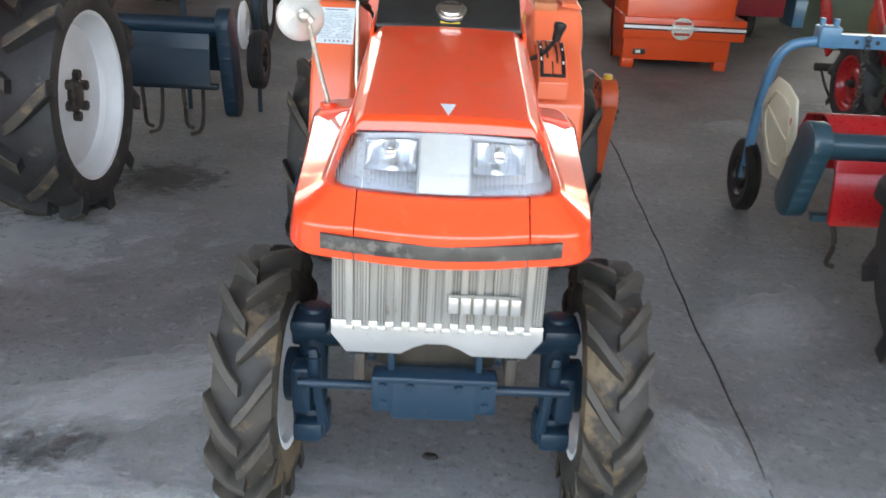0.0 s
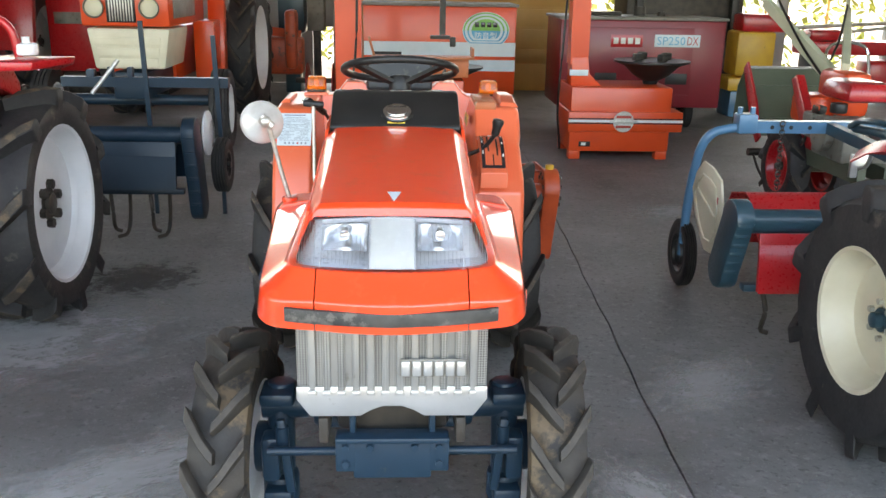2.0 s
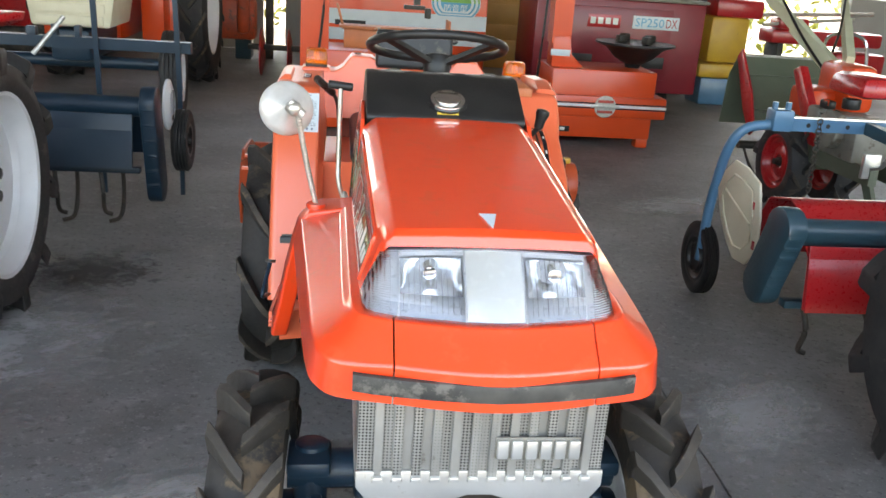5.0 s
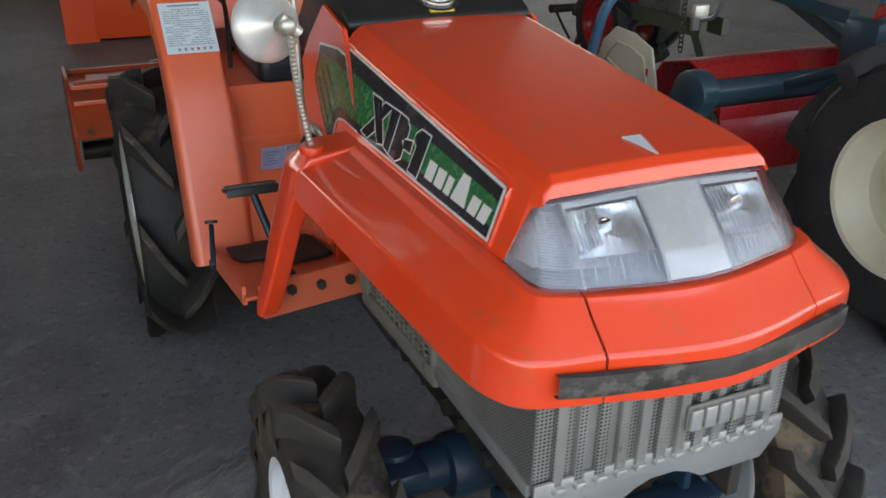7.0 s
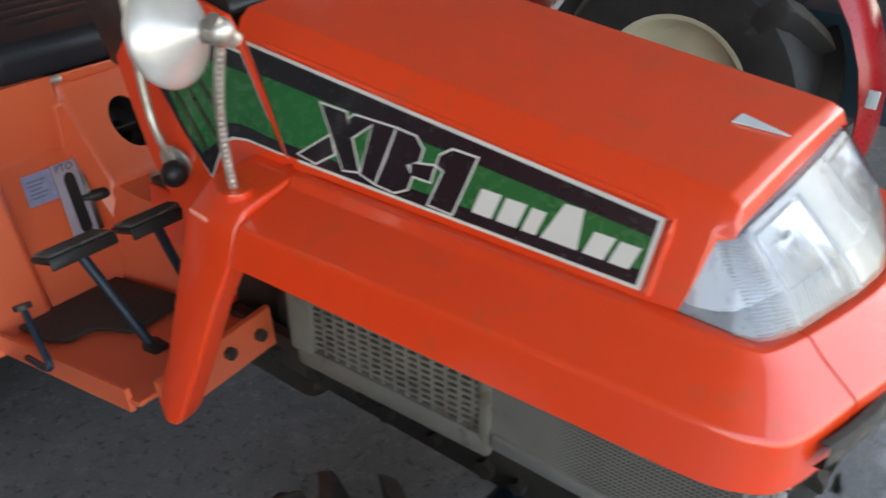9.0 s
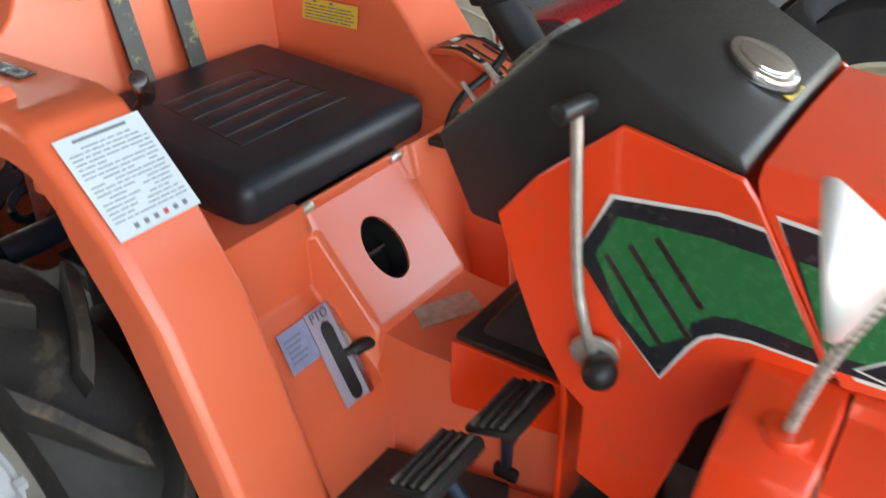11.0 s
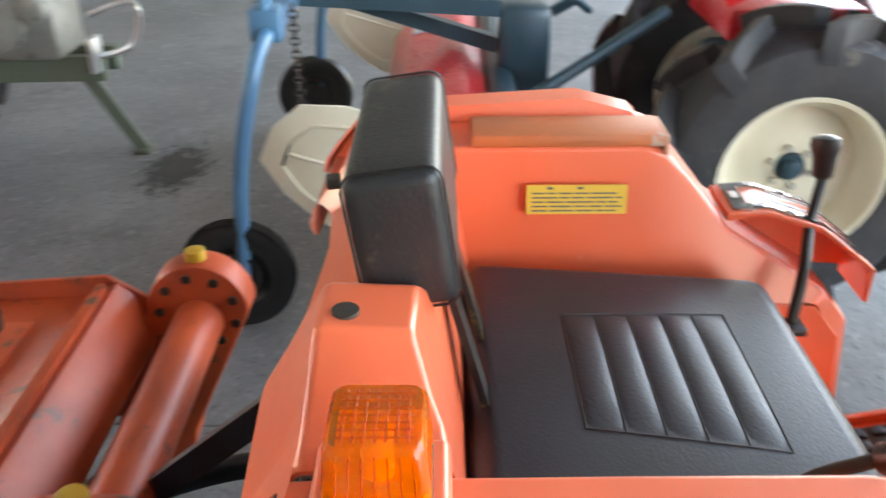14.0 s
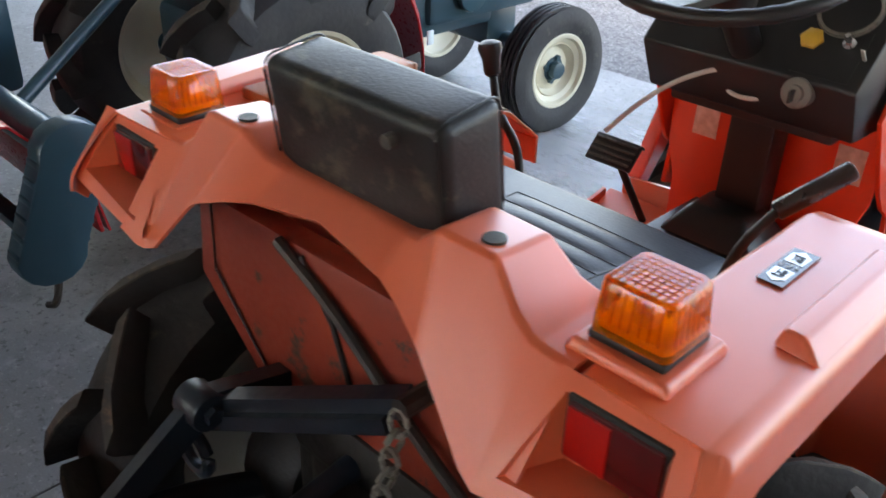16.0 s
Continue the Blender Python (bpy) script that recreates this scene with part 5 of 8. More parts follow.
# seat
def rounded(c, s, r, rot=None, crown=0.0, seg=5):
    bm = box((0, 0, 0), s, r, None, (1, 1), seg)
    bmesh.ops.subdivide_edges(bm, edges=[e for e in bm.edges if e.calc_length() > 0.08], cuts=5, use_grid_fill=True)
    for v in bm.verts:
        u, w = v.co.x / (s[0] / 2), v.co.y / (s[1] / 2)
        if v.co.z > 0:
            v.co.z += crown * (1 - u * u) * (1 - w * w)
    if rot:
        bmesh.ops.rotate(bm, verts=bm.verts, cent=(0, 0, 0), matrix=Euler([radians(a) for a in rot]).to_matrix())
    bmesh.ops.translate(bm, verts=bm.verts, vec=c)
    return bm


seat = T("seat_cushion", rounded((0.012, 2.515, 0.833), (0.44, 0.40, 0.082), 0.030, (4, 0, 0), 0.006), M_VINYL, None, "dark vinyl seat cushion with stitched flutes", 60)
# stitched seams across the top


def seat_top(x, y):
    u, w = (x - 0.012) / 0.22, (y - 2.515) / 0.20
    return 0.8739 + (y - 2.515) * 0.070 + 0.006 * (1 - u * u) * (1 - w * w)


def seam(pts, r=0.0016):
    return tube(pts, r, 6)


def panel_x(i, y):
    """Across the stitched panel, whose sides lean in towards the back."""
    half = 0.120 - (y - 2.405) * 0.10
    return -0.003 + half * (i - 4) / 4


for k in range(6):
    y = 2.405 + 0.039 * k
    T("seam", seam([(panel_x(i, y), y, seat_top(panel_x(i, y), y) + 0.0004) for i in range(9)], 0.0010), M_BLACK, seat)
for i in (0, 8):
    T("seam", seam([(panel_x(i, y), y, seat_top(panel_x(i, y), y) + 0.0004) for y in [2.405 + 0.0325 * j for j in range(7)]], 0.0010), M_BLACK, seat)
for k in range(5):
    y0 = 2.405 + 0.039 * k
    rows = []
    for i in range(9):
        row = []
        for u in (0.0, 0.08, 0.2, 0.35, 0.5, 0.65, 0.8, 0.92, 1.0):
            y = y0 + 0.039 * u
            x = panel_x(i, y)
            row.append((x, y, seat_top(x, y) - 0.0003 + 0.0036 * math.sin(math.pi * u) ** 0.7 * (1 - ((i - 4) / 4) ** 6)))
        rows.append(row)
    T("flute", loft(rows), M_VINYL, seat, angle=60)
T("seat_hinge", box((0.008, 2.317, 0.788), (0.25, 0.020, 0.014), 0.003), M_BLACK, seat, "black seat hinge bar")
for x in (-0.102, 0.118):
    T("hinge_pin", rod((x - 0.014, 2.309, 0.786), (x + 0.014, 2.309, 0.786), 0.009, 10, bev=0.002), M_GALV, seat, "steel hinge pin")
back = T("backrest", rounded((0.008, 2.770, 1.095), (0.264, 0.083, 0.130), 0.015, (-8, 0, 0), 0.0), M_BACKREST, None, "worn dark vinyl backrest pad", 60)
for x in (-0.117, 0.133):
    loop = []
    for hy, hz in ((-1, -1), (-1, 1), (1, 1), (1, -1)):
        for k in range(4):
            a = radians({(-1, -1): 180, (-1, 1): 90, (1, 1): 0, (1, -1): 270}[(hy, hz)] + (k * 30 if hy * hz > 0 else 90 - k * 30) * 1.0)
            loop.append(Vector((0, hy * 0.0280 + 0.0140 * math.cos(a), hz * 0.0515 + 0.0140 * math.sin(a))))
    turn = Matrix.Rotation(radians(-8), 3, "X")
    order = sorted(loop, key=lambda p: math.atan2(p.z, p.y))
    T("piping", tube([turn @ p + Vector((x, 2.770, 1.095)) for p in order], 0.0014, 6, closed=True), M_BLACK, back)
for x in (-0.055, 0.060):
    T("backrest_bar", beam((x, 2.688, 0.860), (x, 2.742, 1.06), 0.036, 0.007, 0.002, up=(0, -1, 0.2)), M_STRAP, back, "black flat steel bar with worn olive patches")
T("screw_hole", rod((-0.07, 2.824, 1.130), (-0.07, 2.835, 1.129), 0.007, 12), M_STRIP, back)

# fender body
mid = []
for x, p0, p1, p2, p3 in (
        (-0.300, (2.700, 0.86), (2.730, 1.014), (2.840, 1.013), (2.915, 0.912)),
        (-0.258, (2.700, 0.86), (2.735, 1.016), (2.840, 1.016), (2.915, 0.903)),
        (-0.235, (2.705, 0.86), (2.745, 1.030), (2.838, 1.032), (2.910, 0.899)),
        (-0.206, (2.710, 0.86), (2.758, 1.066), (2.833, 1.071), (2.905, 0.905)),
        (-0.137, (2.715, 0.86), (2.756, 1.066), (2.833, 1.070), (2.888, 0.985)),
        (-0.108, (2.715, 0.86), (2.745, 1.043), (2.826, 1.045), (2.872, 0.998)),
        (-0.08, (2.715, 0.86), (2.742, 1.034), (2.815, 1.036), (2.860, 1.008)),
        (0.012, (2.715, 0.86), (2.738, 1.033), (2.812, 1.036), (2.850, 1.022))):
    flank = {-0.206: 0.034, -0.137: 0.032, -0.108: 0.020, -0.235: 0.022, -0.258: 0.006, -0.08: 0.008}
    mid.append([(x, *p0), (x, *p1), (x, *p2), (x - flank.get(x, 0.0), *p3)])
mid = mid + [[(0.024 - x, y, z) for x, y, z in r] for r in reversed(mid[:-1])]
bm = loft(mid)
bm.normal_update()
if sum(f.normal.z for f in bm.faces) < 0:
    bmesh.ops.reverse_faces(bm, faces=bm.faces)
bevel_all(bm, 0.006, 3, 20)
fbody = T("rear_body", thicken(bm, 0.004), M_FADED, None, "faded orange plastic rear body with two humps", 50)
for x in (-0.171, 0.195):
    T("plug", rod((x - 0.014, 2.812, 1.066), (x - 0.014, 2.812, 1.0725), 0.011, 14), M_STEEL, fbody)


def fender(s, inner, outer, wall):
    """One rear fender: its top, ramp, side walls and tail."""
    path = [(2.842, 1.013), (2.795, 1.0145), (2.60, 1.016), (2.445, 1.016), (2.405, 1.006), (2.370, 0.972), (2.290, 0.886), (2.228, 0.790), (2.180, 0.664), (2.130, 0.531), (2.095, 0.425)]
    if s > 0:
        path = [(2.842, 1.013), (2.795, 1.0145), (2.60, 1.016), (2.475, 1.016), (2.445, 1.006), (2.405, 0.962), (2.350, 0.895), (2.20, 0.800), (2.16, 0.75), (2.13, 0.42)]
    rows = []
    for i, (y, z) in enumerate(path):
        if i >= 6:
            rows.append([(s * (wall + 0.003), y + 0.02, 0.79 if z > 0.79 else z - 0.03), (s * inner, y, z), (s * outer, y, z), (s * (outer + 0.012), y + 0.012, z - 0.004), (s * (outer + 0.014), y + 0.075, z - 0.012)])
        else:
            back = (2.73, 2.70)[i] if i < 2 else y
            rows.append([(s * wall, back, 0.82), (s * inner, y, z), (s * outer, y, z), (s * (outer + 0.015), y, z - 0.012), (s * (outer + 0.020), y, z - (0.083 if i == 0 else 0.055))])
    # the outer side runs on round the tail in one skin
    tail = [rows[0][2:]]
    flare = 0.0 if s < 0 else 0.022
    for y, z, y2, z2, yb, zb, dx in ((2.866, 0.990, 2.860, 0.981, 2.854, 0.918, 0.0), (2.892, 0.958, 2.885, 0.951, 2.868, 0.905, 0.001), (2.912, 0.930, 2.903, 0.924, 2.882, 0.893, 0.003), (2.916, 0.912, 2.907, 0.906, 2.890, 0.887, 0.007)):
        dx -= flare * min(1.0, (y - 2.842) / 0.06)
        tail.append([(s * (outer - dx), y, z), (s * (outer + 0.015 - dx), y2, z2), (s * (outer + 0.020 - dx), yb, zb)])
    bm = merge(loft(rows), loft(tail))
    bmesh.ops.remove_doubles(bm, verts=bm.verts, dist=1e-4)
    bmesh.ops.recalc_face_normals(bm, faces=bm.faces)
    bm.normal_update()
    if sum(f.normal.z for f in bm.faces) < 0:
        bmesh.ops.reverse_faces(bm, faces=bm.faces)
    bevel_all(bm, 0.008, 3, 22)
    return thicken(bm, 0.004)


RF = T("fender", fender(-1, 0.305, 0.428, 0.285), M_FADED, fbody, angle=50)
LF = T("fender", fender(1, 0.290, 0.440, 0.266), M_FADED, fbody, angle=50)
for s, par, inn, out in ((-1, RF, 0.262, 0.446), (1, LF, 0.276, 0.480)):
    # tail face with the lamp recess
    o = [(s * inn, 2.915, 0.912), (s * out, 2.900, 0.925), (s * (out - 0.012), 2.842, 1.010), (s * (inn + 0.03), 2.842, 1.012)]
    i = [(s * (inn + 0.022), 2.908, 0.928), (s * (out - 0.030), 2.893, 0.940), (s * (out - 0.045), 2.852, 0.998), (s * (inn + 0.042), 2.853, 0.998)]
    d = [(s * (inn + 0.045), 2.850, 0.928), (s * (out - 0.045), 2.848, 0.938), (s * (out - 0.050), 2.846, 0.998), (s * (inn + 0.048), 2.846, 0.998)]
    bm = loft([o, i, d], close=True)
    vs = [bm.verts.new(p) for p in d]
    bm.faces.new(vs)
    bmesh.ops.remove_doubles(bm, verts=bm.verts, dist=1e-4)
    bmesh.ops.recalc_face_normals(bm, faces=bm.faces)
    T("tail_face", bm, M_FADED, par)
    cx = s * (inn + out) / 2
    lamp = T("tail_lamp", box((cx, 2.853, 0.968), (0.088, 0.012, 0.056), 0.004), M_TAIL, par, "dark red rectangular tail lamp")
    T("lamp_half", box((cx + 0.022, 2.8595, 0.968), (0.040, 0.003, 0.050), 0.001), M_TAILRED, lamp, "bright red lamp half")
    T("lamp_frame", merge(box((cx, 2.850, 0.968), (0.096, 0.010, 0.064), 0.003)), M_BLACK, lamp)
# right fender: ridge, sheet, lift label
T("ridge", bevel_all(loft([[(-0.395, 2.70, 1.016), (-0.398, 2.69, 1.030), (-0.418, 2.69, 1.030), (-0.438, 2.70, 1.012)], [(-0.395, 2.48, 1.016), (-0.398, 2.492, 1.030), (-0.418, 2.492, 1.030), (-0.438, 2.48, 1.012)]], close=True, caps=True), 0.004, 3), M_FADED, RF)
SH = [(-0.427, 2.290, 0.8875), (-0.306, 2.290, 0.8875), (-0.306, 2.384, 0.9885), (-0.427, 2.384, 0.9885)]
nrm = Vector((0, -0.73, 0.68))
SH = [Vector(p) + nrm * 0.0035 for p in SH]
notice = T("notice_sheet", sheet(SH, 0.0012), M_PAPER, RF, "white printed safety notice")
random.seed(9)
bars = [(0.18, 0.925, 0.80, 0.955)]
for k in range(17):
    v = 0.155 + k * 0.044
    u = 0.06
    while u < 0.90:
        w = random.uniform(0.05, 0.20)
        if random.random() < 0.88:
            bars.append((u, v, min(0.94, u + w), v + 0.011))
        u += w + 0.02
T("small_print", plate_bars([p + nrm * 0.0013 for p in SH], bars, 0.0004), M_PRINT, notice)
for k in range(6):
    T("pictogram", plate_bars([p + nrm * 0.0013 for p in SH], [(0.22 + k * 0.12, 0.05, 0.27 + k * 0.12, 0.10)], 0.0005), M_REDINK if k == 3 else M_PRINT, notice)
LQ = [(-0.362, 2.612, 1.0165), (-0.362, 2.532, 1.0165), (-0.336, 2.532, 1.0165), (-0.336, 2.612, 1.0165)]
LQ = [Vector(p) + Vector((0, 0, 0.0012)) for p in LQ]
lift_label = T("lift_label", sheet(LQ, 0.0012), M_DECALBLK, RF, "black and silver lift direction label")
for u0, u1, pt in ((0.05, 0.40, -1), (0.60, 0.95, 1)):
    tip = 0.0 if pt < 0 else 1.0
    a, b = (u0 + 0.10, u1) if pt < 0 else (u0, u1 - 0.10)
    q = [on_quad(LQ, a, 0.14), on_quad(LQ, b, 0.14), on_quad(LQ, b, 0.86), on_quad(LQ, a, 0.86)]
    q = [q[0], q[1], on_quad(LQ, u1, 0.5), q[2], q[3]] if pt > 0 else [on_quad(LQ, u0, 0.5), q[0], q[1], q[2], q[3]]
    T("arrow_plate", sheet([p + Vector((0, 0, 0.0012)) for p in q], 0.0006), M_SILVER, lift_label)
zz = Vector((0, 0, 0.0016))
lettering("lift_word", "上昇", [on_quad(LQ, u, v) + zz for u, v in ((0.17, 0.72), (0.17, 0.28), (0.36, 0.28), (0.36, 0.72))], M_INK, lift_label, 0.01, lift=0.0004)
lettering("lift_word", "リフト", [on_quad(LQ, u, v) + zz for u, v in ((0.44, 0.88), (0.44, 0.12), (0.56, 0.12), (0.56, 0.88))], M_DECALWHT, lift_label, 0.01, lift=0.0004)
lettering("lift_word", "下降", [on_quad(LQ, u, v) + zz for u, v in ((0.64, 0.72), (0.64, 0.28), (0.83, 0.28), (0.83, 0.72))], M_INK, lift_label, 0.01, lift=0.0004)
# left fender: yellow label, lid, rim
YQ = [Vector(p) for p in ((0.2655, 2.498, 0.932), (0.2655, 2.628, 0.932), (0.2705, 2.628, 0.971), (0.2705, 2.498, 0.971))]
YQ = [YQ[1], YQ[0], YQ[3], YQ[2]]
ylab = T("caution_label", sheet(YQ, 0.0016), M_YELLOW, LF, "yellow caution label with small black print")
bars = []
for k in range(5):
    u = 0.05
    while u < 0.9:
        w = random.uniform(0.08, 0.3)
        bars.append((u, 0.10 + k * 0.15, min(0.95, u + w), 0.15 + k * 0.15))
        u += w + 0.02
bars.append((0.2, 0.86, 0.26, 0.94))
bars.append((0.5, 0.86, 0.56, 0.94))
T("small_print", plate_bars([p + Vector((-0.0018, 0, 0)) for p in YQ], bars, 0.0004), M_INK, ylab)
T("tray_lid", merge(box((0.330, 2.575, 1.022), (0.078, 0.25, 0.018), 0.005), box((0.330, 2.448, 1.014), (0.078, 0.008, 0.03), 0.003)), M_LID, LF, "scuffed brownish-orange tray lid")
T("fender_rim", loft([[(0.385, 2.76, 1.016), (0.392, 2.75, 1.034), (0.440, 2.75, 1.034), (0.456, 2.76, 1.010)], [(0.385, 2.54, 1.016), (0.392, 2.55, 1.046), (0.438, 2.55, 1.046), (0.456, 2.54, 1.010)], [(0.385, 2.47, 1.016), (0.392, 2.475, 1.026), (0.440, 2.475, 1.026), (0.456, 2.46, 1.010)]], close=True, caps=True), M_FADED, LF)
# gear gate and levers on the left
gq = [(2.355, 0.918), (2.30, 0.922), (2.22, 0.895), (2.135, 0.828), (2.135, 0.820), (2.22, 0.885), (2.30, 0.912), (2.355, 0.905)]
gate = T("gear_gate", merge(prism(gq, "x", 0.292, 0.385, 0.003), prism([(2.34, 0.91), (2.14, 0.825), (2.14, 0.79), (2.30, 0.80)], "x", 0.378, 0.386, 0.002)), M_FADED, LF, "slotted orange gear lever gate")
def gate_z(y):
    ends = ((2.135, 0.828), (2.22, 0.895), (2.30, 0.922), (2.355, 0.918))
    for (ya, za), (yb, zb) in zip(ends, ends[1:]):
        if y <= yb:
            return za + (zb - za) * (y - ya) / (yb - ya)
    return 0.918


def gate_strip(x0, x1, y0, y1, lift, n=8):
    bm = loft([[(x, y0 + (y1 - y0) * k / n, gate_z(y0 + (y1 - y0) * k / n) + lift) for x in (x0, x1)] for k in range(n + 1)])
    bm.normal_update()
    if sum(f.normal.z for f in bm.faces) < 0:
        bmesh.ops.reverse_faces(bm, faces=bm.faces)
    return thicken(bm, 0.001)


for x0, x1, y0, y1 in ((0.298, 0.310, 2.150, 2.345), (0.367, 0.379, 2.150, 2.345), (0.310, 0.367, 2.325, 2.345), (0.310, 0.367, 2.150, 2.160), (0.337, 0.341, 2.16, 2.20)):
    T("gate_label", gate_strip(x0, x1, y0, y1, 0.0035), M_DECALBLK, gate)
for x0, x1, y0, y1 in ((0.301, 0.306, 2.305, 2.318), (0.301, 0.306, 2.26, 2.272), (0.301, 0.306, 2.20, 2.212), (0.371, 0.376, 2.30, 2.312), (0.371, 0.376, 2.25, 2.262), (0.371, 0.376, 2.19, 2.20), (0.330, 0.350, 2.330, 2.340)):
    T("gate_mark", gate_strip(x0, x1, y0, y1, 0.005, 2), M_DECALWHT, gate)
for x0, x1, y0, y1 in ((0.320, 0.326, 2.21, 2.300), (0.351, 0.357, 2.195, 2.285)):
    T("gate_slot", gate_strip(x0, x1, y0, y1, 0.004), M_BLACK, gate)
T("gate_front", prism([(2.136, 0.826), (2.136, 0.775), (2.142, 0.775), (2.145, 0.826)], "x", 0.292, 0.385, 0.002), M_FADED, gate)
gl = T("gear_lever", tube(bend([(0.215, 2.275, 0.78), (0.235, 2.262, 0.86), (0.31, 2.235, 0.895), (0.345, 2.213, 0.95)]), 0.0075, 10), M_BLACK, None, "black bent gear lever")
T("knob", lathe([(0, 0.010), (0.004, 0.014), (0.030, 0.016), (0.046, 0.021), (0.056, 0.019), (0.060, 0.010), (0.060, 0.0)], "z", 16), M_BLACK, gl, "black lever knob").matrix_basis = Matrix.Translation((0.344, 2.214, 0.945)) @ Matrix.Rotation(radians(12), 4, "Y")
T("inner_panel", prism([(2.150, 0.43), (2.180, 0.735), (2.222, 0.785), (2.345, 0.795), (2.345, 0.43)], "x", 0.266, 0.272, 0.002), M_FADED, LF)
T("lever_slot", box((0.213, 2.285, 0.788), (0.035, 0.055, 0.012), 0.004), M_BLACK, LF)
ll = T("lift_lever", tube(bend([(-0.243, 2.505, 0.78), (-0.244, 2.495, 0.88), (-0.250, 2.465, 0.955), (-0.267, 2.409, 0.993)]), 0.006, 10), M_STEEL, None, "lift lever with a dark grip")
T("grip", rod((-0.264, 2.415, 0.989), (-0.316, 2.354, 1.042), 0.012, 12, bev=0.004), M_BARS, ll, "brown-black lever grip")
tl = T("throttle_lever", tube(bend([(-0.225, 1.78, 0.815), (-0.245, 1.785, 0.87), (-0.245, 1.80, 0.92), (-0.245, 1.815, 1.10)]), 0.006, 10), M_GALV, None, "thin steel throttle lever with a black handle")
T("pivot_plate", rod((-0.226, 1.780, 0.822), (-0.218, 1.782, 0.824), 0.027, 16, bev=0.003), M_GALV, tl)
T("pivot_knob", ball((-0.240, 1.765, 0.815), 0.020), M_BLACK, tl)
T("t_handle", rod((-0.275, 1.82, 1.105), (-0.215, 1.815, 1.10), 0.010, 12, bev=0.004), M_BLACK, tl)

# indicators
def indicator(cx, cy, dz, par):
    pad = T("indicator_pad", box((cx, cy, 1.0195 + dz), (0.100, 0.098, 0.012), 0.004, None, (0.90, 0.90)), M_FADED, par)
    base = T("indicator_base", box((cx, cy, 1.029 + dz), (0.073, 0.070, 0.009), 0.003), M_BLACK, pad)
    prof = [(0.0735, 0.069, 1.033), (0.0725, 0.068, 1.046), (0.0665, 0.0625, 1.080), (0.0610, 0.0570, 1.0835)]
    rows = []
    for w, h, z in prof:
        ring = []
        r = 0.008
        for qx, qy, a0 in ((1, 1, 0), (-1, 1, 90), (-1, -1, 180), (1, -1, 270)):
            for k in range(4):
                a = radians(a0 + 30 * k)
                ring.append((cx + qx * (w / 2 - r) + r * math.cos(a), cy + qy * (h / 2 - r) + r * math.sin(a), z + dz))
        rows.append(ring)
    ln = T("amber_lens", loft(rows, close=True, caps=True), M_AMBER, pad, "amber ribbed indicator lens")
    ln.visible_shadow = False
    ribs = []
    for k in range(-3, 4):
        for q in (-1, 1):
            u = k * 0.0088
            ribs.append(tube([(cx + u, cy + q * 0.0340, 1.046 + dz), (cx + u * 0.92, cy + q * 0.0313, 1.078 + dz)], 0.0008, 6))
            ribs.append(tube([(cx + q * 0.0362, cy + u * 0.95, 1.046 + dz), (cx + q * 0.0333, cy + u * 0.88, 1.078 + dz)], 0.0008, 6))
    for k in range(-3, 4):
        u = k * 0.0072
        ribs.append(tube([(cx + u, cy - 0.024, 1.0832 + dz), (cx + u, cy + 0.024, 1.0832 + dz)], 0.0011, 6))
        ribs.append(tube([(cx - 0.026, cy + u * 0.95, 1.0832 + dz), (cx + 0.026, cy + u * 0.95, 1.0832 + dz)], 0.0011, 6))
    for rib in ribs:
        T("lens_rib", rib, M_AMBER, ln).visible_shadow = False
    T("inner_reflector", merge(box((cx, cy, 1.040 + dz), (0.060, 0.056, 0.008), 0.002), rod((cx, cy, 1.04 + dz), (cx, cy, 1.058 + dz), 0.010, 12), ball((cx, cy, 1.062 + dz), 0.011)), M_AMBERIN, pad)


indicator(-0.326, 2.778, 0.0, RF)
indicator(0.370, 2.780, -0.010, LF)

# mirror on the right wing
foot_p, top_p = Vector((-0.292, 1.567, 0.872)), Vector((-0.335, 1.502, 1.105))
stalk = [foot_p.lerp(top_p, k / 90) + Vector((-0.004, 0.010, 0)) * math.sin(math.pi * k / 90) for k in range(91)]
mir = T("mirror", tube(stalk, [0.0062 if k % 3 else 0.0050 for k in range(91)], 10), M_GALV, None, "round silver rear-view mirror on a knurled stalk")
T("foot", rod((-0.292, 1.567, 0.866), (-0.292, 1.567, 0.879), 0.022, 16, bev=0.003), M_HOOD, mir)
cupm = Matrix.Translation((-0.350, 1.518, 1.098)) @ Matrix.Rotation(radians(12), 4, "Z") @ Matrix.Rotation(radians(-14), 4, "X")
bm = lathe([(0.046, 0.053), (0.050, 0.0565), (0.046, 0.058), (0.040, 0.0565), (0.030, 0.046), (0.014, 0.028), (0.002, 0.016), (-0.006, 0.011), (-0.008, 0.0)], "y", 36)
bmesh.ops.transform(bm, matrix=cupm, verts=bm.verts)
T("mirror_cup", bm, M_MIRRORBACK, mir, "pitted silver mirror cup")
bm = lathe([(0.0445, 0.0), (0.0455, 0.053), (0.0465, 0.053)], "y", 36)
bmesh.ops.transform(bm, matrix=cupm, verts=bm.verts)
T("mirror_glass", bm, M_CHROME, mir)
T("clamp", merge(rod((-0.340, 1.498, 1.098), (-0.350, 1.515, 1.098), 0.013, 12, bev=0.003), rod((-0.350, 1.50, 1.112), (-0.322, 1.50, 1.085), 0.010, 10), ball((-0.340, 1.50, 1.098), 0.016)), M_GALV, mir)


# ---- rotary tiller on the orange tractor ----
rt = thing("rotary_tiller", (0.1, 3.6, 0), label="scuffed orange rotary tiller hitched behind the small tractor", category="tiller")
IN_WORLD.add(rt)


